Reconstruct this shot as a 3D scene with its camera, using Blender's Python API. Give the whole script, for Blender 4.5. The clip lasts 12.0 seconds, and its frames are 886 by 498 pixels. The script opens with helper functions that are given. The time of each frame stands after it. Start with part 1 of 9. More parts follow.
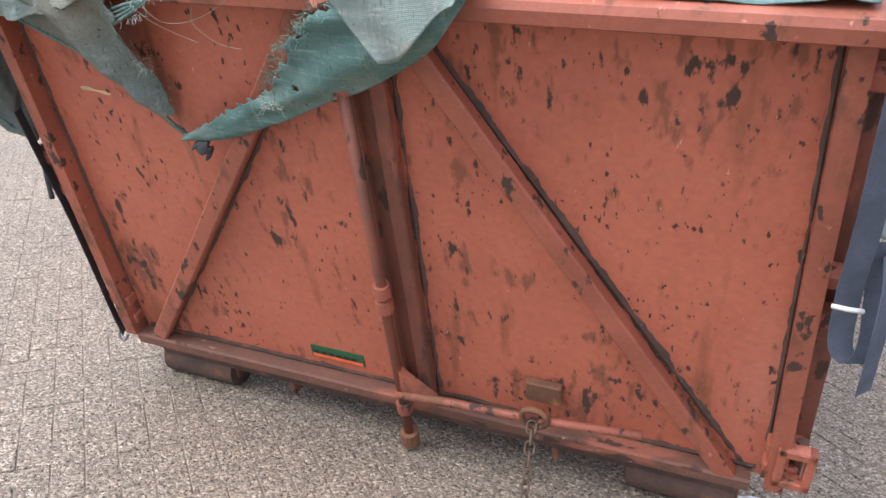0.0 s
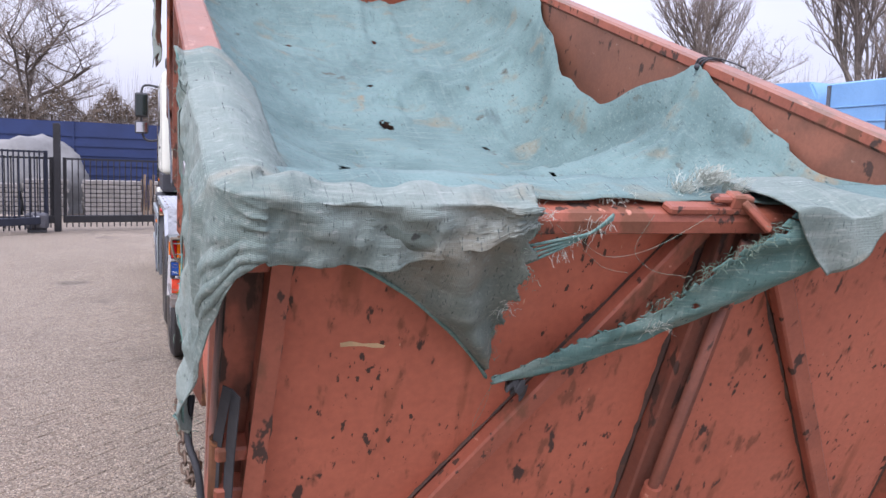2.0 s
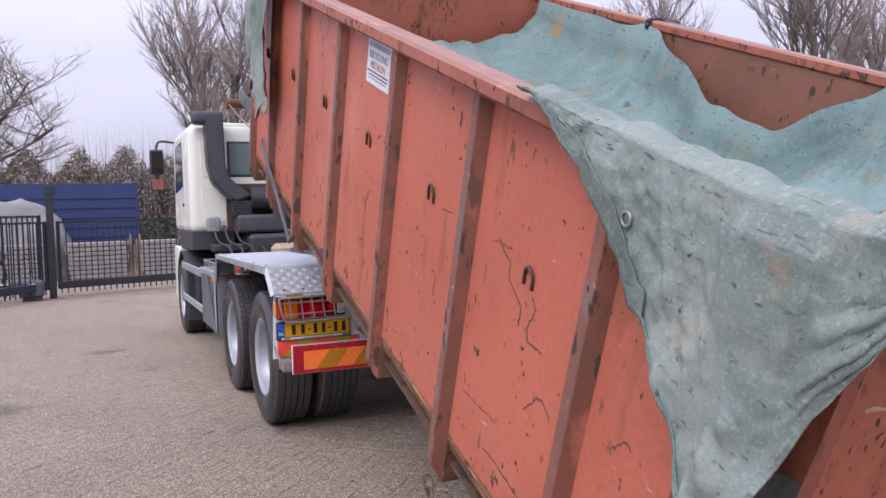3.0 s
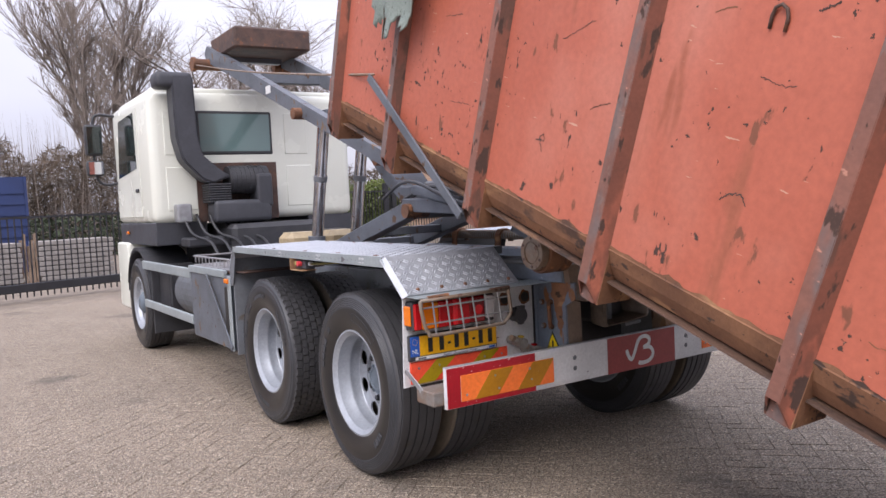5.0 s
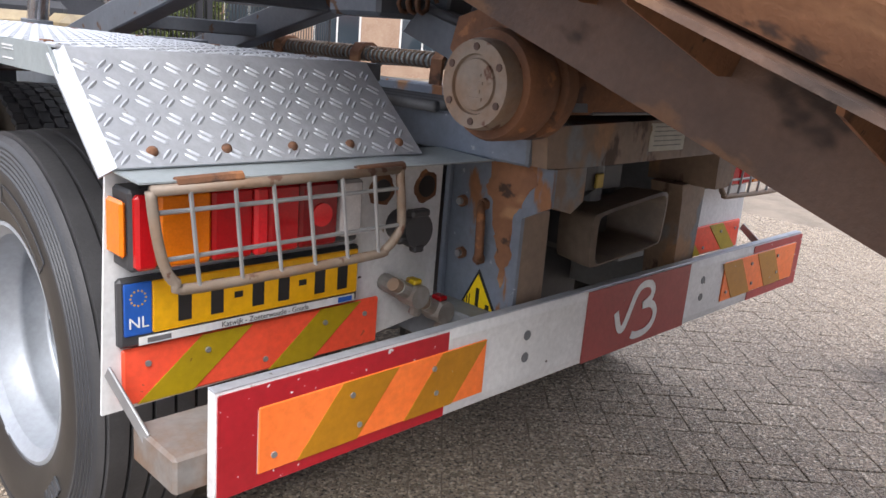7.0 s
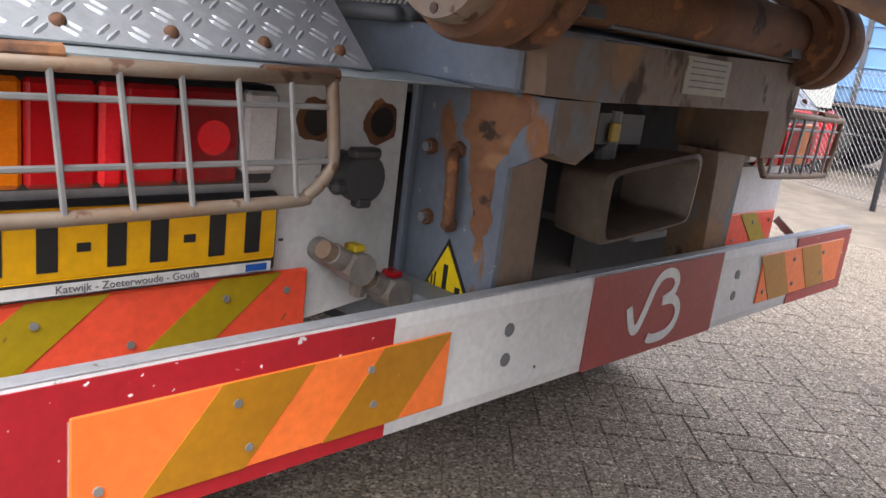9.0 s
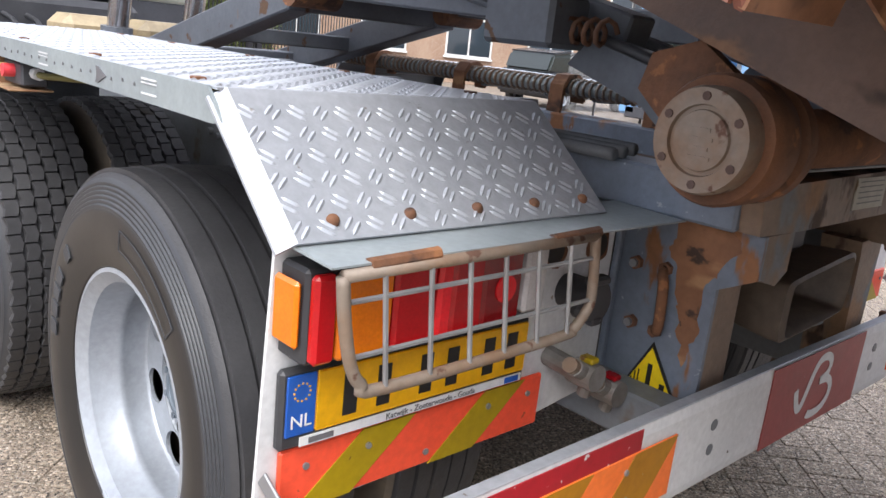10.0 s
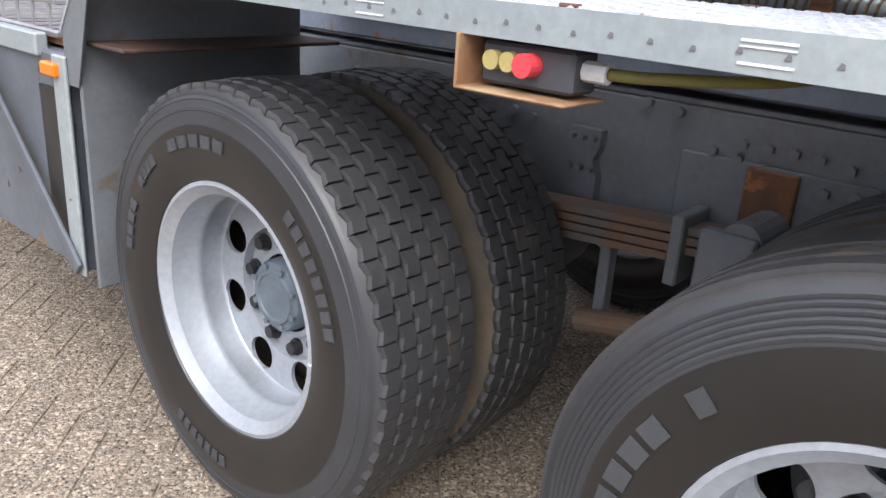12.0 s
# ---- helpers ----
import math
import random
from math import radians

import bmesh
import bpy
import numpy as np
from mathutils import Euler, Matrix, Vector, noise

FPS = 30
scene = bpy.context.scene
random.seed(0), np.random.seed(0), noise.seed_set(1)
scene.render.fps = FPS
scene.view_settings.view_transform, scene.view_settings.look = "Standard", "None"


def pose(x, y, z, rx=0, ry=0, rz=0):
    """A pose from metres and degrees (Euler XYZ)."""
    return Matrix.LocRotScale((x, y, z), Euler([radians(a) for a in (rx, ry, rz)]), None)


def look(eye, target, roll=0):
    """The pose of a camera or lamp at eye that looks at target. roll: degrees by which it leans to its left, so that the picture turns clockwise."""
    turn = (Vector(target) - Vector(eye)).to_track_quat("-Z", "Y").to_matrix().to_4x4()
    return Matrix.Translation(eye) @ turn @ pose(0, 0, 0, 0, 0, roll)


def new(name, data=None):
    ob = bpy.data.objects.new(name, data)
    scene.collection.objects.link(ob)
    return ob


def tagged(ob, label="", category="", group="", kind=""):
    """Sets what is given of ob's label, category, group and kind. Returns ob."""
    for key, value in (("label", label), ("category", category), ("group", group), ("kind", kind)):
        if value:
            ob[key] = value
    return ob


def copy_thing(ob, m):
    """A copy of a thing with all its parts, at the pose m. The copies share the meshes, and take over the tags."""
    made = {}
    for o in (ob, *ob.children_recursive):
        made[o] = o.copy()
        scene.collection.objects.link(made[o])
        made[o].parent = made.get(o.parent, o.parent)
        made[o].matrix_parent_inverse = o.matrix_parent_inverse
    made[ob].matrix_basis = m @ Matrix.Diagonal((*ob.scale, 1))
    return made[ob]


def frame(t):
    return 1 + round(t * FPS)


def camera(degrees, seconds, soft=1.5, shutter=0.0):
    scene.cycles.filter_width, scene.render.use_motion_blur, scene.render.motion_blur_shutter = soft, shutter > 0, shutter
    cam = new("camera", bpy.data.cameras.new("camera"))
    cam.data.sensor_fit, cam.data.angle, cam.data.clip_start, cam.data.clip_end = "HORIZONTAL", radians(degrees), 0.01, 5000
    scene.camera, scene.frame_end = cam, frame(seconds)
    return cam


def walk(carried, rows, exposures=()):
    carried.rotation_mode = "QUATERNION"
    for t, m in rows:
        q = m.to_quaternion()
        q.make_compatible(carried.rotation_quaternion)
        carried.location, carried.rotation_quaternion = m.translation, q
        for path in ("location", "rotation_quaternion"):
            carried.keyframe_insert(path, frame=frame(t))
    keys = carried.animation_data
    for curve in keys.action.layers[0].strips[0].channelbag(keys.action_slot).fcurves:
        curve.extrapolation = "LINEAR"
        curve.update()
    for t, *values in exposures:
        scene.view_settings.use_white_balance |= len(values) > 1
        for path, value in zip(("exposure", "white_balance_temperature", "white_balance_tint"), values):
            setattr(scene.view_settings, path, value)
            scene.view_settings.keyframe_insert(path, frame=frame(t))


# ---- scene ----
cam = camera(58.7, 12.0)
PATH = [
    (0, (0.838, -6.06, 1.54), (0.18, -4.277, 0.917), 3.3),
    (0.5, (0.252, -6.236, 1.5), (-0.192, -4.4, 0.84), 1.8),
    (1, (-0.364, -6.266, 1.495), (-0.442, -4.357, 0.904), 4.1),
    (1.5, (-0.903, -6.172, 1.559), (-0.557, -4.244, 1.157), 4.8),
    (2, (-1.475, -5.938, 1.606), (-0.754, -4.083, 1.408), 1.9),
    (2.5, (-1.982, -5.655, 1.604), (-1.201, -3.818, 1.482), 0.5),
    (3, (-2.434, -5.264, 1.618), (-1.612, -3.444, 1.522), -1.5),
    (3.5, (-2.858, -4.827, 1.628), (-1.964, -3.04, 1.541), -4.0),
    (3.7, (-2.999, -4.636, 1.659), (-2.068, -2.867, 1.58), -5.0),
    (5.3, (-3.158, -2.748, 1.427), (-1.998, -1.127, 1.263), -1.8),
    (5.5, (-3.019, -2.536, 1.37), (-1.789, -0.979, 1.114), -0.9),
    (6, (-2.632, -1.992, 1.352), (-1.308, -0.539, 0.985), 1.4),
    (6.5, (-2.195, -1.494, 1.350), (-0.826, -0.109, 0.902), 3.5),
    (7, (-1.799, -1.082, 1.308), (-0.408, 0.258, 0.807), 4.8),
    (7.5, (-1.571, -0.867, 1.200), (-0.149, 0.431, 0.678), 5.9),
    (7.7, (-1.491, -0.837, 1.153), (-0.059, 0.447, 0.632), 6.4),
    (9.3, (-1.409, -0.820, 1.116), (-0.054, 0.554, 0.654), 7.3),
    (9.5, (-1.503, -0.805, 1.171), (-0.168, 0.608, 0.712), 6.8),
    (10, (-1.821, -0.684, 1.345), (-0.481, 0.719, 0.842), 6.1),
    (10.5, (-2.024, -0.377, 1.362), (-0.682, 0.990, 0.779), 5.0),
    (11, (-2.122, -0.004, 1.341), (-0.762, 1.317, 0.706), 4.5),
    (11.5, (-2.168, 0.398, 1.31), (-0.782, 1.669, 0.63), 4.3),
    (12, (-2.141, 0.846, 1.298), (-0.715, 2.068, 0.611), 3.8),
]
walk(cam, [(t, look(eye, target, roll)) for t, eye, target, roll in PATH], exposures=[(0, 0.86, 6200, 10), (1.0, 0.76, 5850, 12), (1.5, 0.70, 5950, 14), (2.5, 0.34, 6200, 24), (3.5, 0.27, 6250, 20), (5.5, 0.56, 6500, 16), (6.5, 0.84, 6500, 12), (7.5, 1.02, 6600, 10), (9.5, 1.10, 6600, 10), (10.5, 0.84, 6400, 10), (11.0, 0.78, 6450, 10), (11.5, 0.84, 6450, 10), (12, 1.0, 6500, 10)])

# ---- world and light ----
world = bpy.data.worlds.new("sky")
scene.world = world
world.use_nodes = True
wn = world.node_tree
for n in list(wn.nodes):
    wn.nodes.remove(n)
SUN_EL, SUN_AZ = 48.0, 232.0
w_out = wn.nodes.new("ShaderNodeOutputWorld")
w_bg = wn.nodes.new("ShaderNodeBackground")
w_sky = wn.nodes.new("ShaderNodeTexSky")
w_sky.sky_type = "NISHITA"
w_sky.sun_disc = False
w_sky.sun_elevation = radians(SUN_EL)
w_sky.sun_rotation = radians(SUN_AZ)
w_sky.air_density, w_sky.dust_density = 1.0, 3.0
w_mix = wn.nodes.new("ShaderNodeMix")
w_mix.data_type = "RGBA"
w_mix.inputs["Factor"].default_value = 0.82
w_co = wn.nodes.new("ShaderNodeTexCoord")
w_map = wn.nodes.new("ShaderNodeMapping")
w_map.inputs["Scale"].default_value = (1.5, 1.5, 4.0)
w_no = wn.nodes.new("ShaderNodeTexNoise")
w_no.inputs["Scale"].default_value = 1.3
w_no.inputs["Detail"].default_value = 4
w_rp = wn.nodes.new("ShaderNodeValToRGB")
w_rp.color_ramp.elements[0].position, w_rp.color_ramp.elements[0].color = 0.3, (6.9, 7.1, 8.4, 1)
w_rp.color_ramp.elements[1].position, w_rp.color_ramp.elements[1].color = 0.75, (8.6, 8.7, 9.4, 1)
wn.links.new(w_co.outputs["Generated"], w_map.inputs["Vector"])
wn.links.new(w_map.outputs["Vector"], w_no.inputs["Vector"])
wn.links.new(w_no.outputs["Fac"], w_rp.inputs["Fac"])
wn.links.new(w_sky.outputs["Color"], w_mix.inputs["A"])
wn.links.new(w_rp.outputs["Color"], w_mix.inputs["B"])
# an overcast dome: three times as bright overhead as at the horizon
w_sep = wn.nodes.new("ShaderNodeSeparateXYZ")
wn.links.new(w_co.outputs["Generated"], w_sep.inputs["Vector"])
w_up = wn.nodes.new("ShaderNodeMapRange")
w_up.inputs["To Min"].default_value, w_up.inputs["To Max"].default_value = 0.73, 2.2
wn.links.new(w_sep.outputs["Z"], w_up.inputs["Value"])
w_dome = wn.nodes.new("ShaderNodeVectorMath")
w_dome.operation = "SCALE"
wn.links.new(w_mix.outputs["Result"], w_dome.inputs[0])
wn.links.new(w_up.outputs["Result"], w_dome.inputs["Scale"])
wn.links.new(w_dome.outputs["Vector"], w_bg.inputs["Color"])
wn.links.new(w_bg.outputs["Background"], w_out.inputs["Surface"])
w_bg.inputs["Strength"].default_value = 0.1

sun_data = bpy.data.lights.new("sun", "SUN")
sun_data.energy, sun_data.angle, sun_data.color = 1.9, radians(40), (1.0, 0.975, 0.94)
sun = new("sun", sun_data)
_az, _el = radians(SUN_AZ), radians(SUN_EL)
sun.matrix_world = look((0, 0, 0), (-math.sin(_az) * math.cos(_el), -math.cos(_az) * math.cos(_el), -math.sin(_el)))


# ---- materials ----
def surf(name, base, base2=None, scale=6.0, rough=(0.5, 0.75), metal=0.0, bump=0.15, bump_scale=60.0, spots=(), random_amt=0.0, stretch=(1, 1, 1), spec=0.5, alpha=1.0, bump_dist=0.004, fine_amt=0.3):
    """A worn surface: two tones by a broad noise, then layers of spots (colour, scale, threshold, softness, stretch, roughness)."""
    m = bpy.data.materials.new(name)
    m.use_nodes = True
    nt = m.node_tree
    N, L = nt.nodes, nt.links
    b = N["Principled BSDF"]
    b.inputs["Metallic"].default_value = metal
    b.inputs["Specular IOR Level"].default_value = spec
    b.inputs["Alpha"].default_value = alpha
    co = N.new("ShaderNodeTexCoord")

    def noise_at(s, st, detail=5, rough_=0.6):
        mp = N.new("ShaderNodeMapping")
        mp.inputs["Scale"].default_value = st
        L.new(co.outputs["Object"], mp.inputs["Vector"])
        no = N.new("ShaderNodeTexNoise")
        no.inputs["Scale"].default_value = s
        no.inputs["Detail"].default_value = detail
        no.inputs["Roughness"].default_value = rough_
        L.new(mp.outputs["Vector"], no.inputs["Vector"])
        return no.outputs["Fac"]

    def band(val, lo, hi):
        r = N.new("ShaderNodeMapRange")
        r.inputs["From Min"].default_value, r.inputs["From Max"].default_value = lo, hi
        r.interpolation_type = "SMOOTHSTEP"
        L.new(val, r.inputs["Value"])
        return r.outputs["Result"]

    def mix(fac, a, c):
        x = N.new("ShaderNodeMix")
        x.data_type = "RGBA"
        L.new(fac, x.inputs["Factor"])
        if isinstance(a, tuple):
            x.inputs["A"].default_value = (*a, 1)
        else:
            L.new(a, x.inputs["A"])
        if isinstance(c, tuple):
            x.inputs["B"].default_value = (*c, 1)
        else:
            L.new(c, x.inputs["B"])
        return x.outputs["Result"]

    if base2 is None:
        base2 = tuple(c * 0.72 for c in base)
    col = mix(band(noise_at(scale, stretch), 0.32, 0.68), base, base2)
    fine = noise_at(bump_scale, (1, 1, 1), 3)
    rg = N.new("ShaderNodeMapRange")
    rg.inputs["To Min"].default_value, rg.inputs["To Max"].default_value = rough
    L.new(noise_at(scale * 2.3, stretch, 3), rg.inputs["Value"])
    rough_v = rg.outputs["Result"]
    for colour, sc, thr, soft, st, *_ in spots:
        val = noise_at(sc, st, 4, 0.55)
        if len(_) > 1:
            # gathered into groups by a broader noise
            cl = N.new("ShaderNodeMath")
            cl.operation = "MULTIPLY_ADD"
            L.new(noise_at(_[1], (1, 1, 0.8), 2), cl.inputs[0])
            cl.inputs[1].default_value = _[2]
            L.new(val, cl.inputs[2])
            val = cl.outputs[0]
            thr = thr + 0.5 * _[2]
        f = band(val, thr, thr + soft)
        col = mix(f, col, colour)
        rm = N.new("ShaderNodeMix")
        L.new(f, rm.inputs["Factor"])
        L.new(rough_v, rm.inputs["A"])
        rm.inputs["B"].default_value = _[0] if _ else 0.85
        rough_v = rm.outputs["Result"]
        if metal:
            mm = N.new("ShaderNodeMath")
            mm.operation = "MULTIPLY_ADD"
            L.new(f, mm.inputs[0])
            prev = b.inputs["Metallic"].links
            if prev:
                mm.inputs[1].default_value = -metal
                L.new(prev[0].from_socket, mm.inputs[2])
            else:
                mm.inputs[1].default_value = -metal
                mm.inputs[2].default_value = metal
            mm.use_clamp = True
            L.new(mm.outputs[0], b.inputs["Metallic"])
    if random_amt:
        oi = N.new("ShaderNodeObjectInfo")
        hv = N.new("ShaderNodeHueSaturation")
        rr = N.new("ShaderNodeMapRange")
        rr.inputs["To Min"].default_value, rr.inputs["To Max"].default_value = 1 - random_amt, 1 + random_amt
        L.new(oi.outputs["Random"], rr.inputs["Value"])
        L.new(rr.outputs["Result"], hv.inputs["Value"])
        L.new(col, hv.inputs["Color"])
        col = hv.outputs["Color"]
    fm = N.new("ShaderNodeMix")
    fm.data_type = "RGBA"
    fm.blend_type = "MULTIPLY"
    fm.inputs["Factor"].default_value = fine_amt
    fr = N.new("ShaderNodeMapRange")
    fr.inputs["From Min"].default_value, fr.inputs["From Max"].default_value = 0.3, 0.7
    fr.inputs["To Min"].default_value, fr.inputs["To Max"].default_value = 0.55, 1.1
    L.new(fine, fr.inputs["Value"])
    L.new(col, fm.inputs["A"])
    L.new(fr.outputs["Result"], fm.inputs["B"])
    L.new(fm.outputs["Result"], b.inputs["Base Color"])
    L.new(rough_v, b.inputs["Roughness"])
    if bump:
        bp = N.new("ShaderNodeBump")
        bp.inputs["Strength"].default_value = bump
        bp.inputs["Distance"].default_value = bump_dist
        L.new(fine, bp.inputs["Height"])
        L.new(bp.outputs["Normal"], b.inputs["Normal"])
    return m


DARK_RUST = (0.065, 0.036, 0.027)
RUST = (0.17, 0.075, 0.038)
orange_paint = surf("orange_paint", (0.475, 0.142, 0.083), (0.41, 0.118, 0.068), 2.2, (0.40, 0.58), bump=0.10, bump_scale=45, spots=[
    ((0.50, 0.175, 0.115), 1.4, 0.58, 0.16, (1, 1, 0.5), 0.5),
    ((0.30, 0.095, 0.05), 9.0, 0.60, 0.12, (1, 1, 0.16), 0.65, 2.2, 0.5),
    ((0.24, 0.085, 0.048), 22.0, 0.575, 0.13, (1, 1, 0.42), 0.75, 2.6, 0.55),
    (DARK_RUST, 27.0, 0.635, 0.07, (1, 1, 0.48), 0.85, 2.6, 0.55),
    (DARK_RUST, 60.0, 0.668, 0.05, (1, 1, 0.5), 0.85, 4.0, 0.5),
    ((0.55, 0.30, 0.20), 60.0, 0.72, 0.02, (1, 1, 0.3), 0.6)])
orange_frame = surf("orange_frame_paint", (0.37, 0.112, 0.066), (0.27, 0.083, 0.05), 4.0, (0.45, 0.65), bump=0.2, bump_scale=70, spots=[
    ((0.19, 0.075, 0.042), 9.0, 0.575, 0.10, (1, 1, 0.5), 0.8, 3.0, 0.4),
    (DARK_RUST, 24.0, 0.625, 0.05, (1, 1, 0.55), 0.9, 3.5, 0.5),
    ((0.50, 0.22, 0.15), 34.0, 0.68, 0.04, (1, 0.5, 1), 0.6)])
side_paint = surf("orange_side_paint", (0.485, 0.137, 0.083), (0.425, 0.114, 0.067), 1.6, (0.40, 0.58), bump=0.12, bump_scale=40, spots=[
    ((0.53, 0.20, 0.14), 1.1, 0.56, 0.18, (1, 0.8, 0.5), 0.5),
    ((0.34, 0.105, 0.058), 6.0, 0.61, 0.10, (1, 1, 0.2), 0.65, 1.6, 0.5),
    ((0.21, 0.078, 0.044), 16.0, 0.665, 0.06, (1, 1, 0.45), 0.75, 2.2, 0.5),
    (DARK_RUST, 22.0, 0.685, 0.04, (1, 1, 0.5), 0.85, 2.2, 0.5),
    (DARK_RUST, 55.0, 0.69, 0.03, (1, 0.6, 0.6), 0.85, 4.0, 0.4),
    ((0.56, 0.33, 0.23), 45.0, 0.70, 0.03, (1, 0.2, 1), 0.6)])
# inner wall faces: rusty wear, darkened by shade put into the colour
inner_rust_shade = surf("worn_inner_wall", (0.225, 0.095, 0.058), (0.165, 0.072, 0.046), 2.5, (0.55, 0.75), bump=0.25, bump_scale=60, spots=[
    ((0.30, 0.115, 0.07), 3.0, 0.56, 0.12, (1, 0.5, 1), 0.7), (DARK_RUST, 16.0, 0.62, 0.05, (1, 1, 0.6), 0.9), ((0.30, 0.20, 0.15), 40.0, 0.69, 0.03, (1, 0.4, 1), 0.6)])
# upward rail faces: scuffs and dust, plus sky sheen put into the colour
rail_top_sheen = surf("scuffed_rail_top", (0.31, 0.135, 0.095), (0.25, 0.125, 0.095), 5.0, (0.45, 0.65), bump=0.2, bump_scale=70, spots=[
    ((0.22, 0.135, 0.105), 6.0, 0.54, 0.10, (1, 0.3, 1), 0.7), ((0.40, 0.22, 0.17), 20.0, 0.62, 0.06, (1, 0.3, 1), 0.6), (DARK_RUST, 30.0, 0.68, 0.03, (1, 0.6, 1), 0.8)])
sill_rust = surf("brown_worn_sill", (0.185, 0.082, 0.055), (0.125, 0.062, 0.044), 5.0, (0.6, 0.8), bump=0.3, bump_scale=70, spots=[
    ((0.30, 0.105, 0.066), 5.0, 0.57, 0.08, (0.4, 1, 1), 0.7), (DARK_RUST, 18.0, 0.60, 0.06, (0.5, 1, 1), 0.9), ((0.30, 0.24, 0.20), 40.0, 0.68, 0.03, (0.5, 1, 1), 0.6)])
rib_face = surf("worn_rib_face", (0.245, 0.105, 0.074), (0.170, 0.082, 0.062), 4.0, (0.45, 0.65), bump=0.25, bump_scale=70, spots=[
    ((0.165, 0.120, 0.110), 4.0, 0.50, 0.08, (1, 1, 0.35), 0.7), ((0.20, 0.13, 0.11), 14.0, 0.58, 0.05, (1, 1, 0.5), 0.5),
    (DARK_RUST, 20.0, 0.60, 0.05, (1, 1, 0.5), 0.9, 3.5, 0.5), ((0.50, 0.24, 0.17), 34.0, 0.66, 0.04, (1, 0.5, 1), 0.6)])
# worn brown paint, darkened so that the rib flanks' shade is in the colour
rib_shade_paint = surf("worn_rib_paint", (0.215, 0.072, 0.044), (0.15, 0.055, 0.036), 4.0, (0.5, 0.7), bump=0.25, bump_scale=70, spots=[
    ((0.36, 0.11, 0.065), 6.0, 0.56, 0.10, (1, 1, 0.4), 0.6),
    ((0.12, 0.055, 0.038), 9.0, 0.57, 0.08, (1, 1, 0.3), 0.8, 3.0, 0.4),
    (DARK_RUST, 20.0, 0.60, 0.06, (1, 1, 0.35), 0.9, 3.0, 0.5)])
sheet_rust = surf("bare_brown_rust", (0.255, 0.122, 0.062), (0.165, 0.076, 0.040), 5.0, (0.75, 0.9), bump=0.5, bump_scale=60, spots=[
    ((0.37, 0.20, 0.10), 9.0, 0.57, 0.10, (1, 0.4, 1)), ((0.085, 0.045, 0.03), 7.0, 0.575, 0.10, (1, 0.5, 1)), ((0.06, 0.035, 0.025), 16.0, 0.60, 0.06, (1, 0.6, 1)), (DARK_RUST, 30.0, 0.66, 0.04, (1, 1, 1))])
rust = surf("rusty_steel", (0.20, 0.088, 0.042), (0.10, 0.05, 0.03), 7.0, (0.7, 0.9), bump=0.5, bump_scale=90, spots=[
    ((0.30, 0.13, 0.055), 16.0, 0.60, 0.06, (1, 1, 1)), (DARK_RUST, 9.0, 0.60, 0.06, (1, 1, 1))])
rust_dark = surf("dark_rusty_steel", (0.105, 0.058, 0.042), (0.06, 0.038, 0.032), 8.0, (0.6, 0.85), bump=0.5, bump_scale=80, spots=[
    ((0.17, 0.08, 0.045), 14.0, 0.6, 0.08, (1, 1, 1)), ((0.13, 0.12, 0.12), 50.0, 0.66, 0.04, (1, 1, 1))])
grey_steel = surf("grey_blue_painted_steel", (0.118, 0.133, 0.156), (0.085, 0.096, 0.112), 4.0, (0.4, 0.6), bump=0.15, spots=[
    ((0.19, 0.12, 0.07), 6.5, 0.63, 0.06, (1, 1, 0.6)), ((0.10, 0.055, 0.03), 11.0, 0.64, 0.04, (1, 1, 1))])
dark_steel = surf("black_chassis_paint", (0.155, 0.17, 0.19), (0.13, 0.138, 0.148), 5.0, (0.38, 0.6), bump=0.2, spots=[
    ((0.12, 0.095, 0.07), 6.0, 0.62, 0.12, (1, 1, 1))])
alu = surf("dull_aluminium", (0.465, 0.49, 0.53), (0.41, 0.435, 0.475), 6.0, (0.36, 0.5), metal=0.35, bump=0.12, spots=[
    ((0.22, 0.20, 0.18), 24.0, 0.70, 0.04, (1, 1, 1))])
alu_paint = surf("pale_grey_flange", (0.34, 0.385, 0.395), (0.29, 0.33, 0.345), 5.0, (0.35, 0.5), metal=0.2, bump=0.05, spots=[
    ((0.13, 0.12, 0.11), 16.0, 0.70, 0.03, (0.5, 0.5, 1))])
white_paint = surf("white_painted_steel", (0.72, 0.73, 0.74), (0.62, 0.63, 0.64), 5.0, (0.35, 0.55), bump=0.05, spots=[
    ((0.35, 0.30, 0.25), 26.0, 0.71, 0.03, (1, 1, 0.6)), ((0.1, 0.08, 0.07), 40.0, 0.73, 0.02, (1, 1, 1))])
cab_paint = surf("cream_white_cab_paint", (0.70, 0.72, 0.64), (0.66, 0.675, 0.60), 0.8, (0.2, 0.32), bump=0.0, fine_amt=0.04, spots=[((0.50, 0.50, 0.44), 2.2, 0.68, 0.10, (1, 1, 0.3), 0.4)])
rubber = surf("tyre_rubber", (0.050, 0.050, 0.053), (0.037, 0.037, 0.040), 9.0, (0.42, 0.65), bump=0.25, bump_scale=120, spots=[
    ((0.07, 0.063, 0.054), 7.0, 0.60, 0.12, (1, 1, 1))])
rubber_side = surf("tyre_sidewall", (0.040, 0.043, 0.049), (0.03, 0.032, 0.036), 3.0, (0.34, 0.48), bump=0.08, bump_scale=150)
sidewall_gloss = surf("brown_black_tyre_wall", (0.014, 0.014, 0.0145), (0.020, 0.018, 0.017), 3.0, (0.26, 0.40), bump=0.05, bump_scale=150)
sidewall_dusty = surf("dusty_brown_tyre_wall", (0.12, 0.094, 0.066), (0.07, 0.06, 0.05), 5.0, (0.75, 0.9), bump=0.15)
